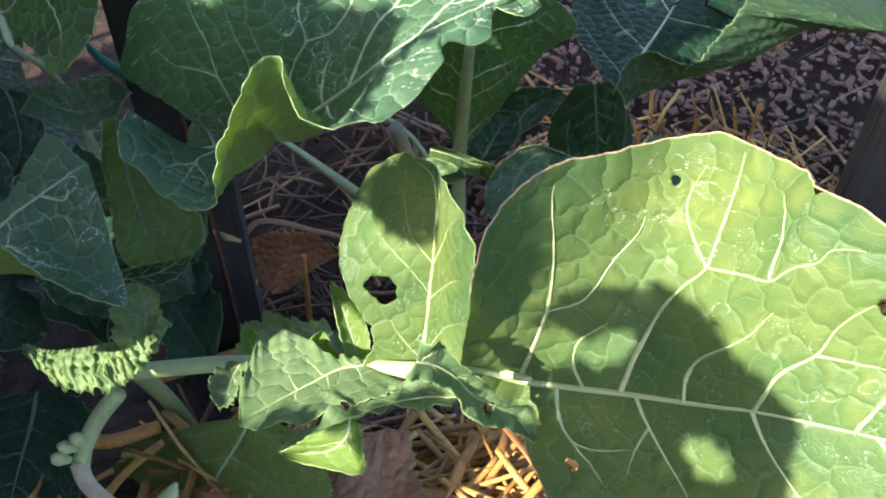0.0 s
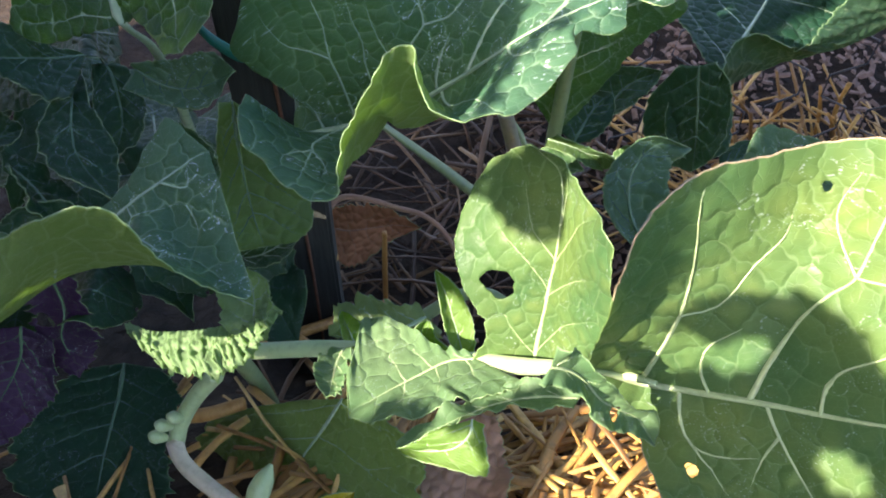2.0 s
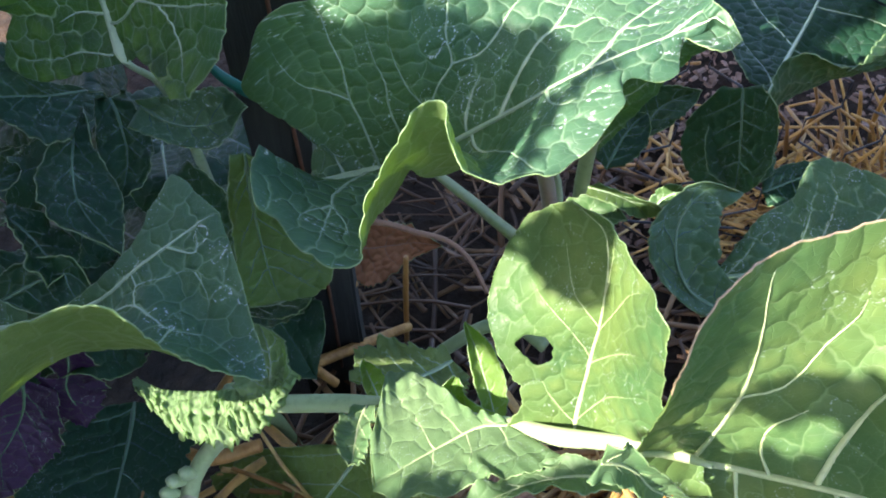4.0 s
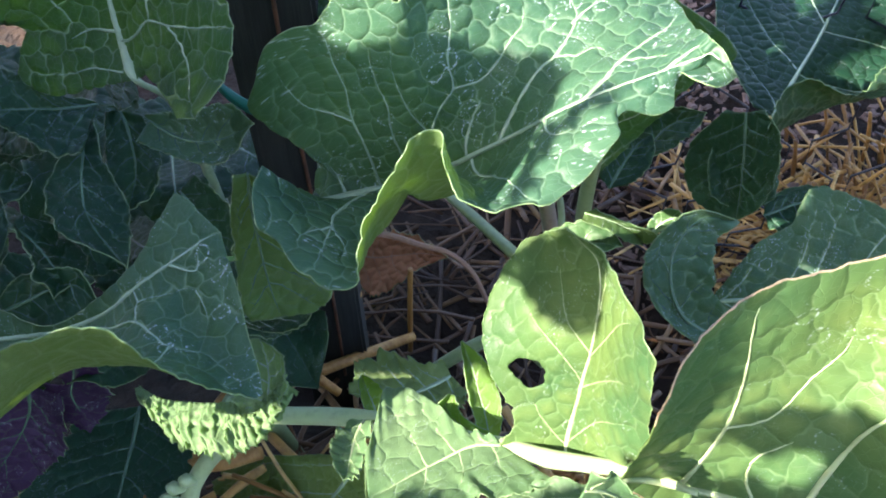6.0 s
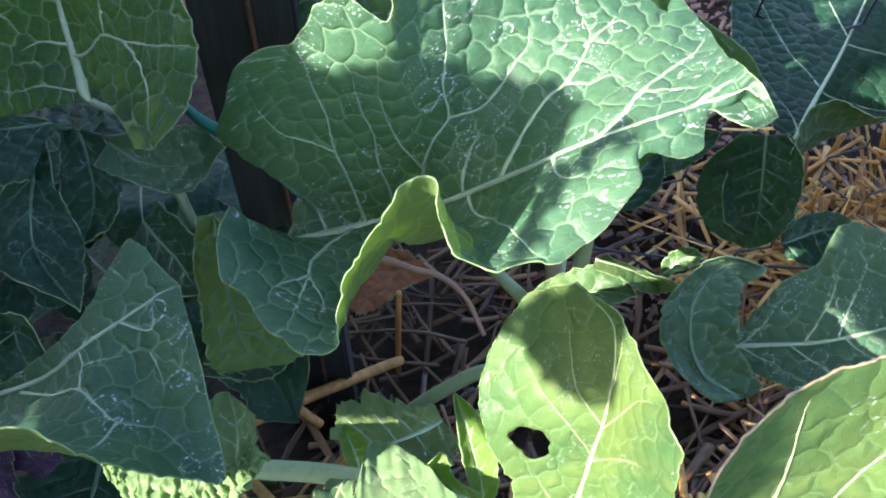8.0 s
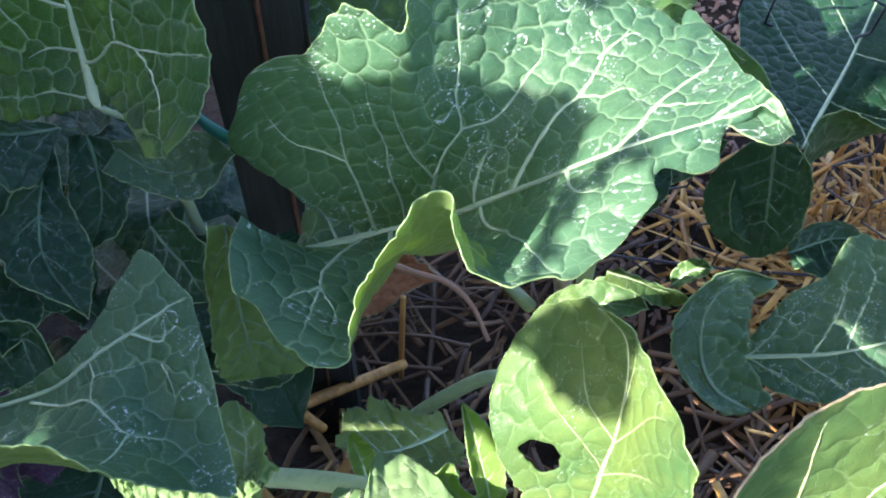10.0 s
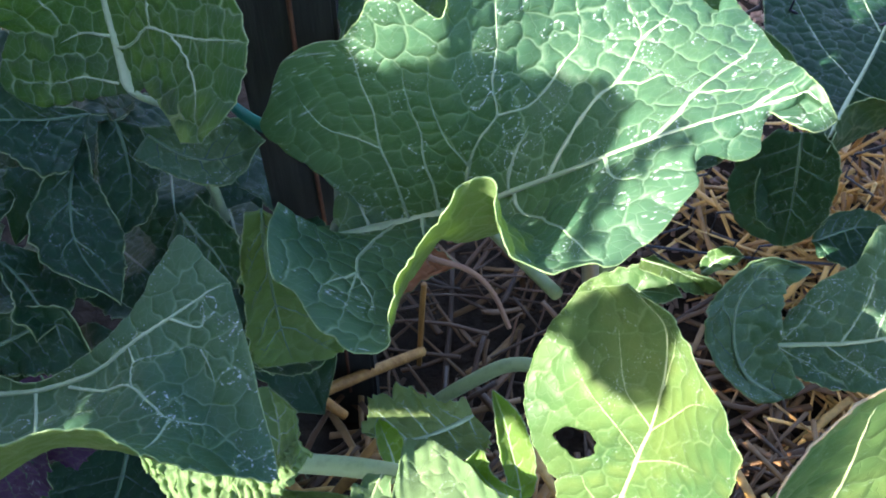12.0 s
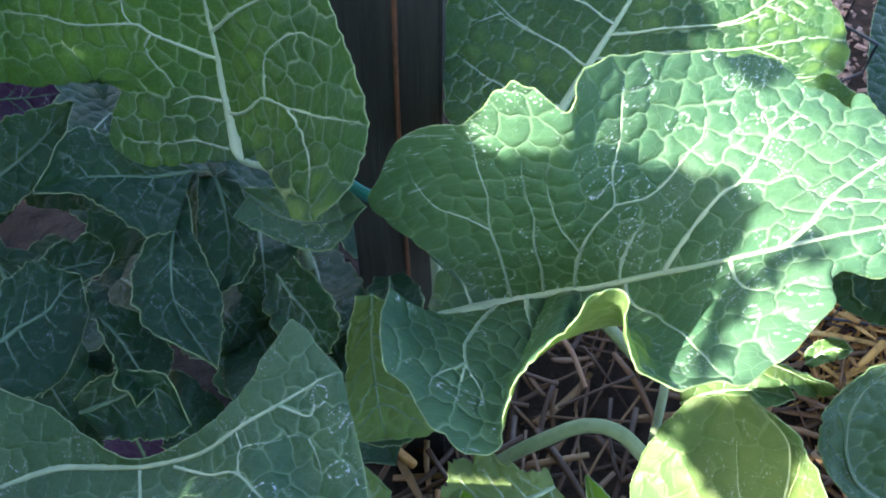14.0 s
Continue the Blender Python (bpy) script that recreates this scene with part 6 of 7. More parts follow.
GAP["wing"] = [[(-0.005, 0.15, 0.271), (0.001, 0.152, 0.263), (0.01, 0.155, 0.249), (0.018, 0.156, 0.236), (0.025, 0.158, 0.229), (0.027, 0.156, 0.221), (0.021, 0.154, 0.223), (0.014, 0.151, 0.23), (0.007, 0.149, 0.237), (0.003, 0.149, 0.246), (-0.002, 0.148, 0.254), (-0.006, 0.147, 0.258), (-0.001, 0.15, 0.259), (0.001, 0.151, 0.259)]]
GAP["frill"] = [[(-0.147, 0.206, 0.193), (-0.13, 0.199, 0.202), (-0.109, 0.196, 0.213), (-0.104, 0.188, 0.212), (-0.107, 0.181, 0.208), (-0.125, 0.183, 0.201), (-0.142, 0.195, 0.194)]]

SHADE["low"] = [SHAPE["low_dark_leaf"]["left"] + SHAPE["low_dark_leaf"]["right"][::-1]]


# ---- ground ----
def rise(x, y):
    """Height of the bed: heaped straw towards the viewer, level further off."""
    s = min(1.0, max(0.0, (0.34 - y) / 0.15))
    return 0.085 * s * s * (3 - 2 * s)


def ground_sheet():
    n = 110
    xs = np.concatenate([np.linspace(-60, -1.2, 12), np.linspace(-1, 1, n), np.linspace(1.2, 60, 12)])
    ys = np.concatenate([np.linspace(-60, -0.6, 12), np.linspace(-0.5, 1.5, n), np.linspace(1.7, 90, 12)])
    verts = [(x, y, rise(x, y) - 0.02 + 0.010 * noise.noise(Vector((x * 9, y * 9, 0))) + 0.006 * noise.noise(Vector((x * 30, y * 30, 3)))) for y in ys for x in xs]
    w = len(xs)
    faces = [(j * w + i, j * w + i + 1, (j + 1) * w + i + 1, (j + 1) * w + i) for j in range(len(ys) - 1) for i in range(w - 1)]
    tagged(mesh_object("ground", verts, faces, SOIL), "dark crumbly garden soil with reddish bark mulch", "ground", kind="structure")


ground_sheet()


# ---- plants ----
def plant(label, category="plant", at=(0, 0, 0)):
    return thing("kale_plant", label, category, "brassicas in the bed", at=at)


collard = plant("collard plant with large dew-frosted blue-green leaves beside a stake", "collard")
leaf(collard, "hero", COLLARD, COLLARD_UNDER, rib=0.0026, lat=0.36, seed=3, cup=0.0, ruffle=0.001, pucker=0.0006, laterals=SIDE_VEINS["hero"], step=0.00045,
     teeth=0.0026, label="broad blue-green leaf with wavy cupped margin")
leaf(collard, "folded_leaf", FOLD_UNDER, FOLD_UNDER, vein=VEIN_DARK, veins=5, seed=4, rib=0.0012, ruffle=0.004)
leaf(collard, "folded_leaf_low", DARK, DARK_UNDER, veins=4, seed=5, rib=0.001)
leaf(collard, "left_leaf", COLLARD, PALE_UNDER, laterals=SIDE_VEINS["left"], rib=0.0013, lat=0.5, seed=6, cup=0.0, pucker=0.0006, step=0.0005, petiole=[(-0.36, 0.3, 0.0), (-0.34, 0.2, 0.2), (-0.26, 0.175, 0.26)])
leaf(collard, "back_leaf", GREEN, COLLARD_UNDER, veins=5, rib=0.0022, seed=7, petiole=[(0.01, 0.34, -0.01), (-0.002, 0.325, 0.12), (-0.012, 0.318, 0.2)])
leaf(collard, "back_low", GREEN, GREEN, vein=VEIN_PALE, veins=4, rib=0.0022, seed=11)
# leaf stalk behind the stake, coloured dark as if deep in shade
tube("stem", [(-0.115, 0.365, -0.01), (-0.113, 0.36, 0.12), (-0.108, 0.335, 0.20), (-0.095, 0.275, 0.232), SHAPE["hero"]["mid"][0]], [0.004, 0.0036, 0.003, 0.0022, 0.0014], STEM_DEEP_SHADE, collard, n=30, sides=10)
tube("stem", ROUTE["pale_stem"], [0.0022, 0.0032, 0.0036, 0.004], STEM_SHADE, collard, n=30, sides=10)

upper = plant("tall dark green kale plant with drooping leaves", "kale")
leaf(upper, "upper_leaf", GREEN, COLLARD_UNDER, laterals=SIDE_VEINS["upper"], rib=0.0030, lat=0.36, seed=8, cup=0.0, step=0.0006, petiole=[(-0.16, 0.34, -0.01), (-0.16, 0.33, 0.14), (-0.152, 0.30, 0.24)])
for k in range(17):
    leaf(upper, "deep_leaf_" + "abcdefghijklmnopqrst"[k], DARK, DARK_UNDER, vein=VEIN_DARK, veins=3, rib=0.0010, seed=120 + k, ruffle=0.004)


def wild_leaf(rng, base, heading, length, width):
    """Guide curves of an arching leaf: it rises from its base and droops at the tip."""
    d = np.array([math.cos(heading), math.sin(heading), 0.0])
    side = np.array([-d[1], d[0], 0.0])
    mid, left, right_ = [], [], []
    for i in range(7):
        f = i / 6
        p = np.array(base) + d * length * f + np.array([0, 0, length * (0.55 * f - 0.75 * f * f)])
        w = width * math.sin(math.pi * (0.10 + 0.88 * f)) ** 0.7
        mid.append(tuple(p))
        left.append(tuple(p + side * w * rng.uniform(0.8, 1.15) + (0, 0, rng.uniform(-0.004, 0.008))))
        right_.append(tuple(p - side * w * rng.uniform(0.8, 1.15) + (0, 0, rng.uniform(-0.004, 0.008))))
    return dict(mid=mid, left=left[:-1] + [mid[-1]], right=right_[:-1] + [mid[-1]])


wild = random.Random(31)
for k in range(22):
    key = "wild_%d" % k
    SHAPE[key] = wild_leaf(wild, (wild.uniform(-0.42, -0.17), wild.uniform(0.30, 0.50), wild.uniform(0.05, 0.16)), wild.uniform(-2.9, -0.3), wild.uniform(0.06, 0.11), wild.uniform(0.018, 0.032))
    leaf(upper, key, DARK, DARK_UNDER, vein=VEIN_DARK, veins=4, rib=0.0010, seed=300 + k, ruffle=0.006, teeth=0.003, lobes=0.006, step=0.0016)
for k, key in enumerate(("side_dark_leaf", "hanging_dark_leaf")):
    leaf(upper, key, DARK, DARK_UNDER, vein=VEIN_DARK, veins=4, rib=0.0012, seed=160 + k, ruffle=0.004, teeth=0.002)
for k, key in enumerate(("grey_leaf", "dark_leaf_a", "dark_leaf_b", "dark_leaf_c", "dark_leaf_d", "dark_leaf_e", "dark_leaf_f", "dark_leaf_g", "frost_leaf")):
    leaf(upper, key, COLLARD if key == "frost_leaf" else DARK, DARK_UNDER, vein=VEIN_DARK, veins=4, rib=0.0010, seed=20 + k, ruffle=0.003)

stalky = plant("pale kale plant with a long lobed stalk and holed leaves", "kale")
leaf(stalky, "round_leaf", PALE, PALE_UNDER, vein=VEIN_PALE, laterals=SIDE_VEINS["round"], lat=0.32, rib=0.0011, seed=9, holes=[(0.401, -0.62, 0.0053)], step=0.0006, pucker=0.0004)
leaf(stalky, "big_leaf", PALE, PALE_UNDER, vein=VEIN_PALE, rib=0.0022, pucker=0.0005, seed=10, step=0.0005, cup=0.0, laterals=SIDE_VEINS["big"], lat=0.5, teeth=0.0012, edge_mat=PINK_EDGE, edge_width=0.0003,
     cell=0.010, holes=[(0.408, -0.84, 0.0014), (0.355, 0.61, 0.0022), (0.793, -0.72, 0.002)])
for k, key in enumerate(("stalk_lobe_a", "stalk_lobe_b", "stalk_lobe_c", "stalk_lobe_d")):
    leaf(stalky, key, LOBE, PALE_UNDER, vein=VEIN_PALE, veins=3, rib=0.0008, seed=40 + k, ruffle=0.004, waves=14, pucker=0.0003, cell=0.011, step=0.0006, holes=[(0.62, 0.25, 0.0022)] if k == 3 else ())
for k, key in enumerate(("sprout", "curl_a", "curl_b", "curl_c")):
    leaf(stalky, key, FRESH, FRESH, veins=3, rib=0.0006, pucker=0.0004, seed=50 + k, ruffle=0.002)
leaf(stalky, "frilly_leaf", FRILL, FRILL, veins=4, rib=0.001, seed=60, ruffle=0.003, waves=14, pucker=0.0012, cell=0.005)

right = plant("dark green kale plant on straw", "kale")
for k, key in enumerate(("spade_leaf", "side_leaf", "far_leaf", "low_dark_leaf", "kale_leaf", "kale_leaf_b", "shade_leaf", "yellow_leaf")):
    leaf(right, key, COLLARD if key in ("spade_leaf", "side_leaf") else DARK, DARK_UNDER, vein=VEIN if key in ("far_leaf", "side_leaf") else VEIN_DARK, veins=4, rib=0.0013, seed=70 + k)

for k, key in enumerate(("under_leaf", "lit_tip", "curly_bit")):
    leaf(right, key, PALE, PALE_UNDER, veins=3, rib=0.0008, seed=140 + k)

purple = plant("small kale plant with dark purple leaves", "kale")
leaf(purple, "purple_leaf", PURPLE, PURPLE, vein=VEIN_DARK, veins=4, rib=0.001, seed=80, ruffle=0.005, teeth=0.004, holes=[(0.35, -0.6, 0.004)])
leaf(purple, "purple_leaf_back", PURPLE, PURPLE, vein=VEIN_DARK, veins=4, rib=0.001, seed=82, ruffle=0.004)
leaf(purple, "purple_leaf_b", PURPLE, PURPLE, vein=VEIN_DARK, veins=4, rib=0.001, seed=81, ruffle=0.005, teeth=0.004)

low = plant("low kale seedling lying on straw", "kale")
for k, key in enumerate(("low_leaf_left", "low_leaf", "creeping_leaf")):
    leaf(low, key, (DARK, PALE_UNDER, PALE_UNDER)[k], (DARK_UNDER, PALE_UNDER, PALE_UNDER)[k], vein=(VEIN_DARK, VEIN, VEIN)[k], veins=4, lat=0.35, rib=0.0014, seed=90 + k, teeth=0.006, ruffle=0.004,
         holes=((), [(0.55, -0.5, 0.006), (0.7, 0.5, 0.004)], ())[k])

leaf(low, "yellow_tip", YELLOW, YELLOW, vein=VEIN_PALE, veins=3, rib=0.0007, seed=97)

# stems of the stalked plant
tube("stem", ROUTE["stalk"], [0.0034, 0.0034, 0.0034, 0.0034, 0.0034, 0.0032, 0.0030, 0.0022, 0.0008], STEM, stalky, n=40, sides=10)
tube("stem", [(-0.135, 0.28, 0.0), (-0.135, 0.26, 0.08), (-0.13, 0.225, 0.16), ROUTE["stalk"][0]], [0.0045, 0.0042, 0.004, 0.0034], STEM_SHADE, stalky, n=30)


def frill(parent, inner, outer, crimps, seed):
    """The tightly crimped hem of a curly leaf, pleated from its inner line out to a toothed edge."""
    n, m = 420, 20
    top, hem = spline(inner, n), spline(outer, n)
    along = np.gradient(top, axis=0)
    along /= np.linalg.norm(along, axis=1)[:, None]
    verts, flat, net = [], [], []
    for i in range(n):
        out = hem[i] - top[i]
        nrm = np.cross(along[i], out)
        nrm /= np.linalg.norm(nrm) + 1e-9
        if nrm[2] < 0:
            nrm = -nrm
        s = i / (n - 1)
        drift = 1.6 * noise.noise(Vector((s * 9, seed, 0)))
        tooth = 1 + 0.22 * noise.noise(Vector((s * 38, seed + 2, 0))) + 0.10 * noise.noise(Vector((s * 140, seed + 5, 0)))
        for j in range(m):
            f = j / (m - 1)
            phase = 2 * math.pi * crimps * s + 2.4 * drift + 2.2 * noise.noise(Vector((s * 24, f * 2.5, seed)))
            fold = 0.5 + 0.5 * noise.noise(Vector((s * 30, f * 1.5, seed + 11)))
            lift = 0.0016 * fold * f ** 0.6 * math.sin(phase) + 0.0030 * f * noise.noise(Vector((s * 30, f * 5, seed + 7))) + 0.0016 * noise.noise(Vector((s * 55, f * 11, seed + 3)))
            verts.append(top[i] + out * f * tooth + nrm * (lift + 0.003 * math.sin(math.pi * f)) + along[i] * 0.0011 * f * math.cos(phase))
            flat.append((s * 0.08, f * 0.02))
    faces = [(i * m + j, i * m + j + 1, (i + 1) * m + j + 1, (i + 1) * m + j) for i in range(n - 1) for j in range(m - 1)]
    ob = mesh_object("frill", verts, faces, [FRILL, FRILL], parent, uv=flat)
    layer = ob.data.uv_layers.new(name="net")
    layer.data.foreach_set("uv", np.full(2 * len(ob.data.loops), 0.3, np.float32))
    ob.modifiers.new("thickness", "SOLIDIFY").thickness = 0.0005
    return tagged(ob, "pale crimped frill of a curly leaf")


frill(stalky, ROUTE["frill_top"], ROUTE["frill_edge"], 15, 3)
for k, (key, rad, mat) in enumerate((("old_stalk", (0.0036, 0.0034, 0.0036), STEM), ("white_stalk", (0.0036, 0.0033, 0.0024), WHITE_STALK), ("pale_bud", (0.002, 0.0042, 0.005, 0.004, 0.0008), STEM))):
    tube("stem", ROUTE[key], rad, mat, stalky, n=24, sides=10)
for p in ((-0.148, 0.198, 0.139), (-0.143, 0.2, 0.142), (-0.15, 0.194, 0.137)):
    tube("bud", [p, tuple(np.array(p) + (-0.003, -0.002, 0.004)), tuple(np.array(p) + (-0.004, -0.003, 0.007))], [0.0015, 0.003, 0.0012], STEM, stalky, n=10)
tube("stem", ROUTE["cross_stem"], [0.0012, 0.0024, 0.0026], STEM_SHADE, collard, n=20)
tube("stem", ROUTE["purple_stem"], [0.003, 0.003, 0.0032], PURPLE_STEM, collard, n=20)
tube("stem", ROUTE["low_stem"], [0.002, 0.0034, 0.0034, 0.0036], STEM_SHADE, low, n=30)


# ---- unseen hedge added to block the sun, with gaps shaped to the sunlit patches ----
def hedge():
    ob = thing("hedge", "unseen leafy green hedge added beside the bed to shade it", "hedge", at=(-0.52, 0.10, 0))
    across = Vector((SUN_FROM.y, -SUN_FROM.x, 0)).normalized()
    upward = across.cross(SUN_FROM) * -1.0
    if upward.z < 0:
        upward = -upward
    def rings(*groups):
        return [np.array([(Vector(q).dot(across), Vector(q).dot(upward)) for q in ring]) for group in groups for ring in group]

    def outside(pts, outlines):
        """How far each point lies outside the nearest outline (inside: minus)."""
        best = np.full(len(pts), 9.0)
        for ring in outlines:
            nxt = np.roll(ring, -1, axis=0)
            inside, dist = np.zeros(len(pts), bool), np.full(len(pts), 9.0)
            for p, q in zip(ring, nxt):
                f = np.clip((pts - p) @ (q - p) / max(1e-12, (q - p) @ (q - p)), 0, 1)
                dist = np.minimum(dist, np.linalg.norm(pts - p - f[:, None] * (q - p), axis=1))
                cross = (p[1] > pts[:, 1]) != (q[1] > pts[:, 1])
                inside ^= cross & (pts[:, 0] < (q[0] - p[0]) * (pts[:, 1] - p[1]) / (q[1] - p[1] + 1e-15) + p[0])
            best = np.minimum(best, np.where(inside, -dist, dist))
        return best

    open_rings = rings(*[g for k, g in GAP.items() if k not in ("patch", "rim", "wing")])
    patch_rings = rings(GAP["patch"], GAP["rim"], GAP["wing"])
    far_rings = rings(*SHADE.values())

    def room_at(pts):
        room = np.maximum(outside(pts, open_rings), -outside(pts, far_rings))
        return np.minimum(room, outside(pts, patch_rings))

    rng = random.Random(5)
    verts, faces = [], []

    def sprig(a, b, size, depth=0.10):
        c = across * a + upward * b + SUN_FROM * (0.48 + depth * rng.random())
        turn = SUN_FROM.to_track_quat("Z", "Y").to_matrix() @ Euler((rng.uniform(-0.4, 0.4), rng.uniform(-0.4, 0.4), rng.uniform(0, 6.3))).to_matrix()
        o = len(verts)
        for i, j, h in ((0, -1.2, 0), (0.6, -0.5, 0.15), (0.72, 0.2, 0.2), (0.4, 0.85, 0.1), (0, 1.25, -0.1), (-0.4, 0.85, 0.1), (-0.72, 0.2, 0.2), (-0.6, -0.5, 0.15), (0, 0, 0)):
            verts.append(c + turn @ Vector((i, j, h)) * size)
        faces.extend((o + 8, o + i, o + (i + 1) % 8) for i in range(8))

    for step, a0, a1, b0, b1, most in ((0.018, -0.08, 0.75, -0.42, 0.40, 0.021), (0.009, 0.0, 0.42, -0.05, 0.34, 0.0105), (0.005, 0.0, 0.42, -0.05, 0.34, 0.0052), (0.0026, 0.0, 0.42, -0.05, 0.34, 0.0023)):
        spots = np.array([(a0 + (ia + rng.uniform(-0.4, 0.4)) * step, b0 + (ib + rng.uniform(-0.4, 0.4)) * step) for ia in range(int((a1 - a0) / step)) for ib in range(int((b1 - b0) / step))])
        for (a, b), room in zip(spots, room_at(spots)):
            if room < most * 1.05 or (most < 0.02 and room > most * 4.5):
                continue
            sprig(a, b, most * rng.uniform(0.85, 1.0))
            sprig(a + rng.uniform(-0.4, 0.4) * step, b + rng.uniform(-0.4, 0.4) * step, most * 0.85)
            if most > 0.02:
                sprig(a + rng.uniform(-0.008, 0.008), b + rng.uniform(-0.008, 0.008), most * 0.7)
                sprig(a, b, most * 0.8, 0.45)
                sprig(a + 0.5 * step, b + 0.5 * step * rng.random(), min(room, most) * 0.8, 0.3)
                sprig(a + rng.uniform(-0.008, 0.008), b, most * 0.6, 0.5)
    base = Vector(ob.location)
    crown = mesh_object("foliage", [v - base for v in verts], faces, [SHRUB], ob, uv=[(v.x, v.z) for v in verts])
    tagged(crown, "added small green leaves with gaps cut for sunlit patches", kind="stuff")
    # trunks to carry the added sun-blocking leaves
    for k in range(7):
        x, y = -0.03 * k + 0.03, -0.36 + 0.12 * k
        tube("trunk", [(x, y, -0.03), (x + 0.02, y + 0.01, 0.15), (x - 0.01, y - 0.02, 0.33), (x + 0.01, y, 0.5)], [0.007, 0.006, 0.004, 0.002], WOOD, ob, n=16)


hedge()


# ---- stakes, wire fence ----
def stake(x, y, w, d, h, label, turn=0.0, crack=True):
    ob = thing("wooden_stake", label, "stake", "stakes of the bed", at=(x, y, 0))
    ob.rotation_euler = (0, 0, radians(turn))
    bm = bmesh.new()
    bmesh.ops.create_cube(bm, size=1, matrix=Matrix.Translation((0, 0, h / 2 - 0.05)) @ Matrix.Diagonal((w, d, h + 0.1, 1)))
    bmesh.ops.subdivide_edges(bm, edges=[e for e in bm.edges if abs(e.verts[0].co.z - e.verts[1].co.z) > 0.1], cuts=24)
    bmesh.ops.bevel(bm, geom=[e for e in bm.edges if e.calc_face_angle(0) > 0.5], offset=0.0016, segments=2, affect="EDGES")
    for v in bm.verts:
        v.co.x += 0.0012 * noise.noise(Vector((0, v.co.z * 9, x)))
        v.co.y += 0.0010 * noise.noise(Vector((3, v.co.z * 9, x)))
    me = bpy.data.meshes.new("post")
    bm.to_mesh(me)
    bm.free()
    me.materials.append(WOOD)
    p = new("post", me)
    p.parent = ob
    if crack:
        tube("tie_wire", [(0.004 + 0.001 * math.sin(i), -d / 2 - 0.0006, z) for i, z in enumerate(np.linspace(0.02, h - 0.03, 9))], [0.0009, 0.0009], RUST, ob, n=50, sides=6)
    return ob


stake(-0.121, 0.335, 0.036, 0.014, 0.42, "weathered dark grey wooden stake with a rusty wire behind collard leaves", turn=4)
stake(0.262, 0.415, 0.036, 0.014, 0.40, "weathered dark grey wooden stake holding a wire fence", turn=-6, crack=False)


def wire_fence():
    ob = thing("wire_fence", "dark coated hexagonal wire mesh fence on the stakes", "fence", at=(0, 0.44, 0))
    cw, ch = 0.036, 0.052
    for i in range(11):
        pts = []
        for k in range(12):
            flip = (k % 2) * 2 - 1 if i % 2 else 1 - (k % 2) * 2
            x = 0.06 + i * cw / 1.2 + flip * cw * 0.24
            pts += [(x, 0.004 * math.sin(i + k), k * ch / 2 - 0.01), (x + 0.001, 0.004 * math.sin(i + k), k * ch / 2 + 0.006)]
        path = np.array(pts)
        tubes = tube_data(path + np.random.uniform(-0.0008, 0.0008, path.shape), 0.00075, 6)
        mesh_object("wire", *tubes, WIRE, ob)
    for z in (0.03,):
        tube("line_wire", [(0.0, 0, z), (0.15, 0.002, z - 0.012), (0.42, 0, z + 0.004)], [0.0009, 0.0009], WIRE, ob, n=30, sides=6)


wire_fence()


def plant_tie():
    ob = thing("plant_tie", "short teal plastic plant tie behind the leaves", "plant tie", at=(-0.121, 0.284, 0.268))
    pts = spline([(-0.008, -0.002, 0.006), (-0.002, -0.004, 0.0), (0.006, -0.003, -0.007), (0.009, 0.006, -0.012)], 14)
    verts = [tuple(q + np.array(o)) for q in pts for o in ((0, 0.0005, 0.0028), (0, -0.0005, 0.0028), (0, -0.0005, -0.0028), (0, 0.0005, -0.0028))]
    faces = [(4 * i + a, 4 * i + (a + 1) % 4, 4 * i + 4 + (a + 1) % 4, 4 * i + 4 + a) for i in range(13) for a in range(4)] + [(3, 2, 1, 0), (52, 53, 54, 55)]
    mesh_object("ribbon", verts, faces, TEAL, ob)


plant_tie()


# ---- straw, sticks, mulch, dead leaves ----
def straw_piece(rng, x, y, z, length, r, angle, tilt, bend):
    n = 5
    d = np.array([math.cos(angle) * math.cos(tilt), math.sin(angle) * math.cos(tilt), math.sin(tilt)])
    side = np.array([-math.sin(angle), math.cos(angle), 0.25])
    s = np.linspace(-0.5, 0.5, n)
    pts = np.array([x, y, z]) + s[:, None] * length * d + (bend * length * (4 * s ** 2 - 1))[:, None] * side
    return tube_data(pts, r * (1 + 0.15 * np.sin(s * 9 + x * 90)), 6, 0.55)


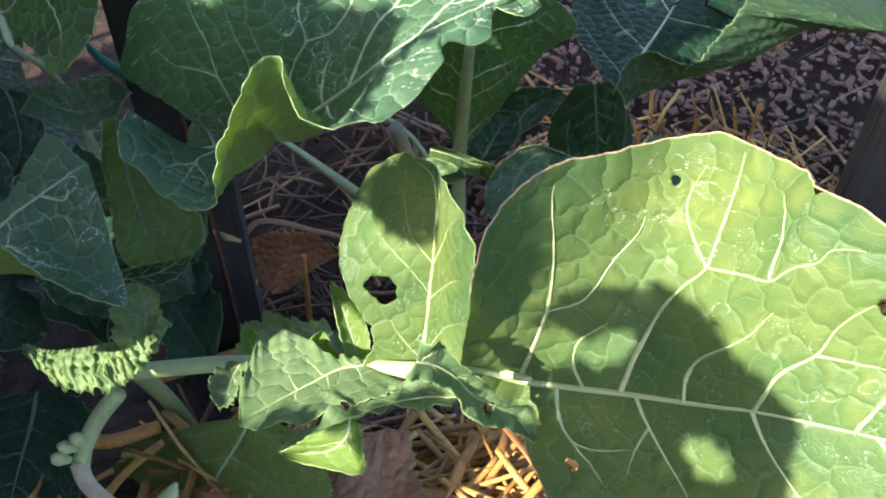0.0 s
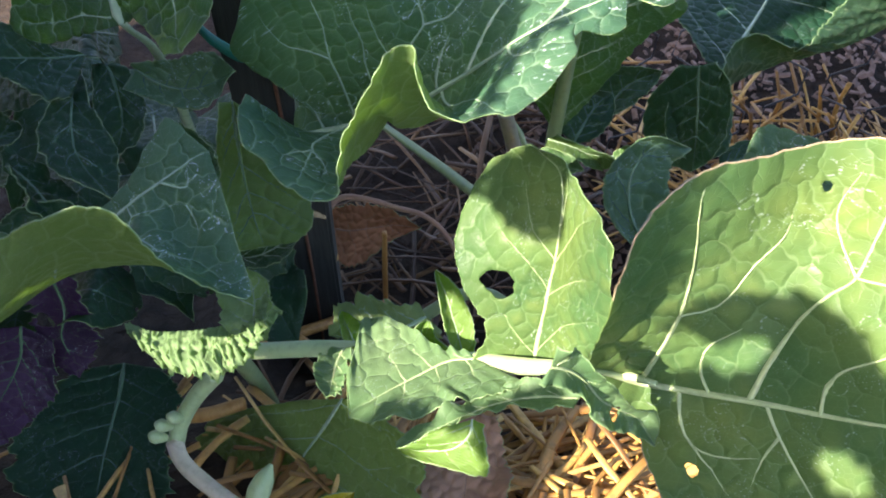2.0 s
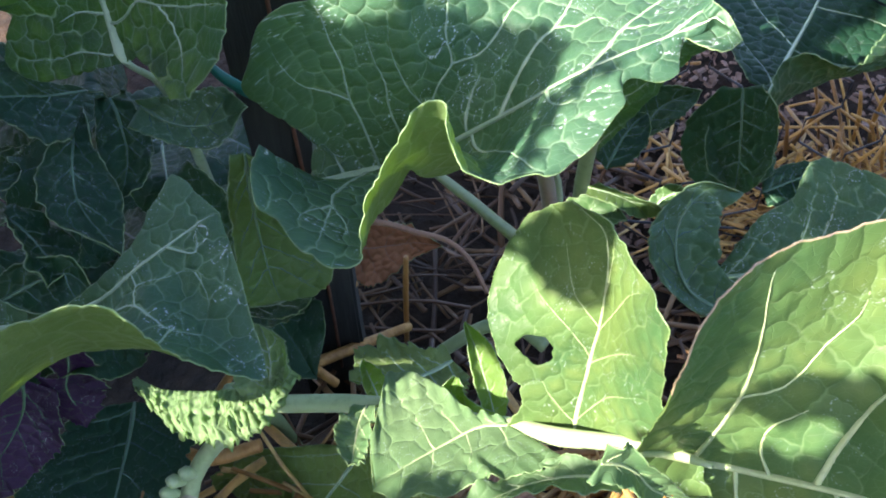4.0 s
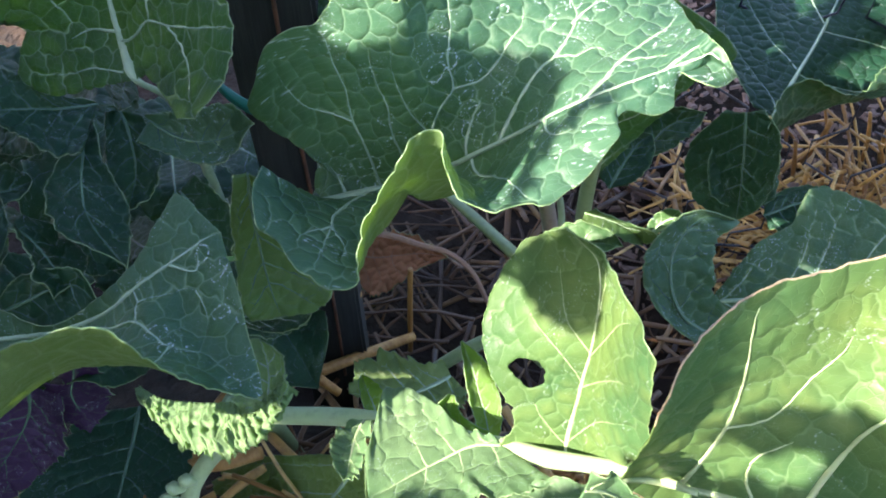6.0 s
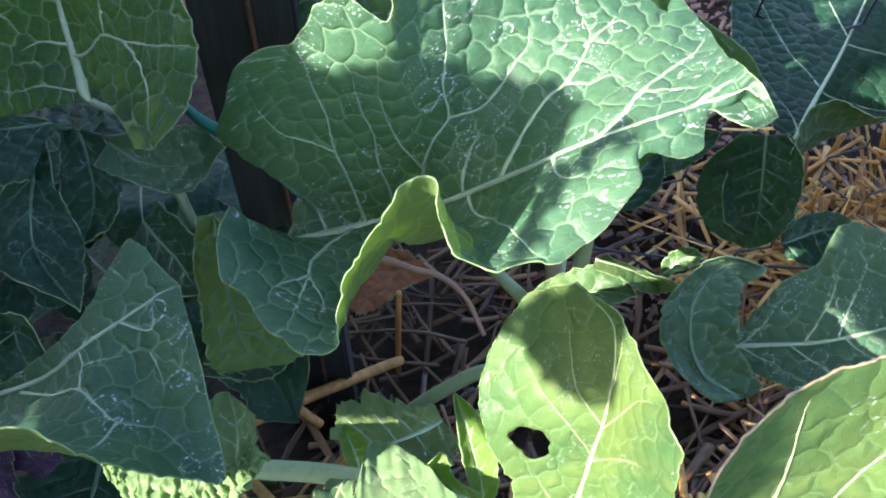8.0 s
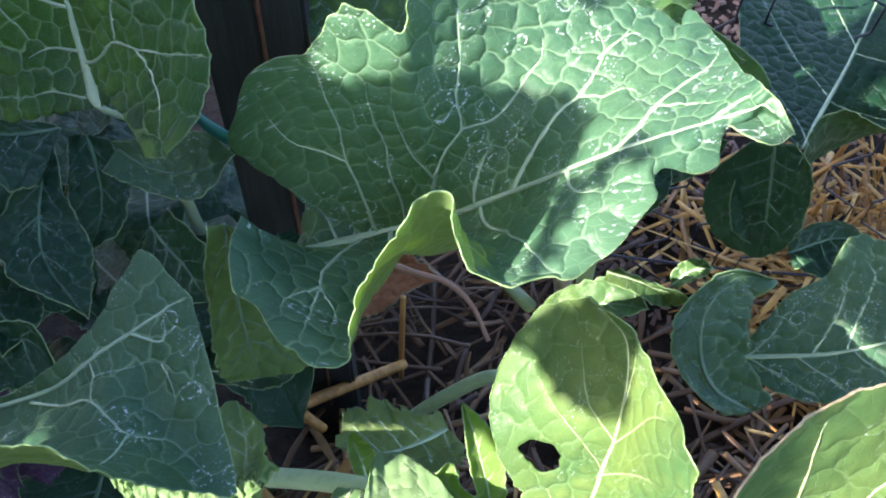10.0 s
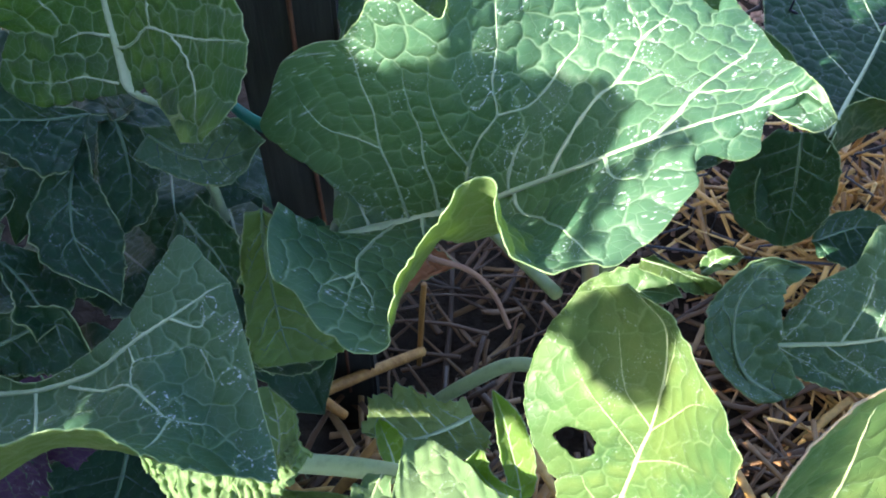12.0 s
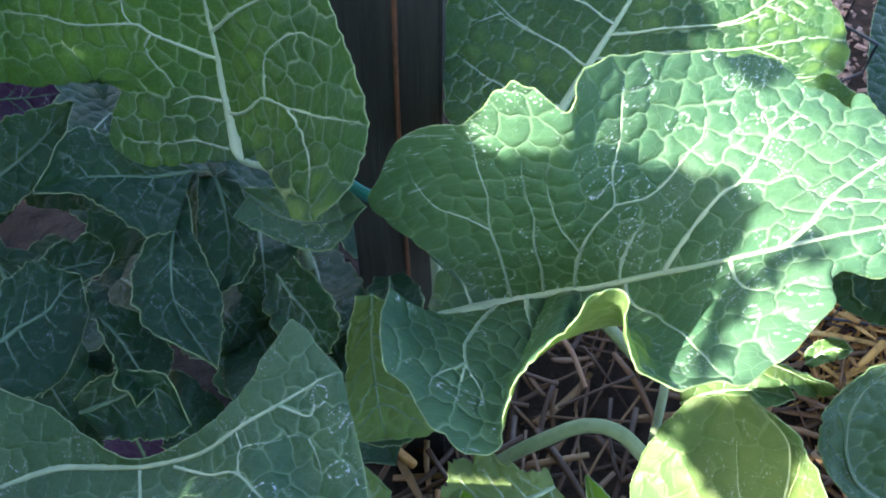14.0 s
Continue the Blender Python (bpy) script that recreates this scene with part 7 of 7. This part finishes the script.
def straw_bed():
    rng = random.Random(11)
    pieces, rotten_shaded = [], []
    for _ in range(6400):
        x, y = rng.uniform(-0.5, 0.42), rng.uniform(0.08, 0.66)
        if y > 0.46 + 0.1 * rng.random() and x > 0.1:
            continue
        if x < -0.14 and y > 0.24 or (y > 0.27 and x < 0.1 and rng.random() < 0.72):
            continue
        near = y < 0.27
        if near and x < -0.125 and rng.random() < 0.88:
            continue
        r = rng.choice((0.0009, 0.0013, 0.0018, 0.0026)) if near else rng.choice((0.0008, 0.0011, 0.0016, 0.0022))
        # pieces lying under the leaves take the shade-darkened straw
        (rotten_shaded if y > 0.255 and (x < 0.06 or (x < 0.13 and y < 0.41)) else pieces).append(straw_piece(rng, x, y, rise(x, y) - 0.006 + rng.uniform(0, 0.016), rng.uniform(0.03, 0.13) if near else rng.uniform(0.03, 0.11), r,
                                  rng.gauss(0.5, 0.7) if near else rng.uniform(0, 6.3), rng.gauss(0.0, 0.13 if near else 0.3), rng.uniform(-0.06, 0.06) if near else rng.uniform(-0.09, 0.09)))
    for _ in range(60):
        x, y = rng.uniform(0.14, 0.24), rng.uniform(0.46, 0.56)
        pieces.append(straw_piece(rng, x, y, 0.025, rng.uniform(0.03, 0.08), 0.0017, rng.uniform(0, 6.3), rng.uniform(0.3, 1.3), rng.uniform(-0.05, 0.05)))
    bed = mesh_object("straw_mulch", *joined(pieces), STRAW)
    tagged(bed, "loose golden straw mulch covering the bed", "straw", kind="stuff")
    deep = mesh_object("old_straw", *joined(rotten_shaded), SHADED_OLD_STRAW)
    tagged(deep, "brown rotting straw, coloured darker for the shade under the leaves", "straw", kind="stuff")


straw_bed()


def bark_chips():
    rng = random.Random(12)
    parts = []
    for _ in range(9000):
        x, y = rng.uniform(0.0, 0.8), rng.uniform(0.42, 1.2)
        a, s = rng.uniform(0, 6.3), rng.uniform(0.002, 0.0055)
        c = np.array([x, y, -0.014 + rng.uniform(0, 0.008)])
        m = Euler((rng.gauss(0, 0.4), rng.gauss(0, 0.4), a)).to_matrix()
        vs = [c + np.array(m @ Vector((px * s, py * s * 0.5, pz * s * 0.22))) for px, py, pz in
              ((-1, -0.7, -1), (0.9, -1, -1), (1.1, 0.8, -1), (-0.8, 1, -1), (-0.9, -0.6, 1), (0.8, -0.8, 1), (0.9, 0.7, 1), (-0.7, 0.8, 1))]
        parts.append((vs, [(0, 3, 2, 1), (4, 5, 6, 7), (0, 1, 5, 4), (1, 2, 6, 5), (2, 3, 7, 6), (3, 0, 4, 7)]))
    ob = mesh_object("bark_mulch", *joined(parts), BARK, smooth=False)
    tagged(ob, "reddish brown bark chips scattered on soil", "mulch", kind="stuff")


bark_chips()


def stick(pts, r, label, name="straw_stalk"):
    ob = tube(name, pts, [r, r, r * 0.9], GOLD_STRAW, n=24, sides=9)
    return tagged(ob, label, "straw stalk", "thick straw stalks")


stick([(-0.146, 0.282, 0.072), (-0.117, 0.317, 0.047), (-0.080, 0.355, 0.023)], 0.0032, "thick golden straw stalk lying across the bed")
stick([(-0.128, 0.300, 0.066), (-0.118, 0.294, 0.066), (-0.111, 0.293, 0.058)], 0.0026, "short bent golden straw stalk beside the stake")
stick([(-0.13, 0.33, 0.0), (-0.115, 0.335, 0.05), (-0.105, 0.338, 0.085)], 0.003, "thick brown straw stalk standing by the stake")
stick([(-0.083, 0.36, 0.0), (-0.08, 0.355, 0.06), (-0.078, 0.352, 0.09)], 0.0016, "thin upright brown straw stalk")
stick([(-0.19, 0.25, 0.07), (-0.16, 0.235, 0.085), (-0.135, 0.24, 0.09)], 0.0035, "thick golden straw stalk below the frilly leaf")


def dead_leaf(key, label, seed, look_of):
    ob = thing("dead_leaf", label, "dead leaf", "dead leaves on the straw")
    leaf(ob, key, look_of, look_of, vein=DEAD_RIB, veins=4, rib=0.0009, seed=seed, ruffle=0.006, waves=7, pucker=0.0016, teeth=0.003, name="blade")
    return ob


hanging = dead_leaf("dead_leaf_a", "shrivelled brown dead leaf hanging by its dry stalk", 201, DEAD)
tube("stalk", ROUTE["dead_rib"], [0.0018, 0.0015, 0.0012], DEAD_RIB, hanging, n=40)
dead_leaf("dead_leaf_b", "crumpled tan dead leaf on straw", 202, DEAD_TAN)
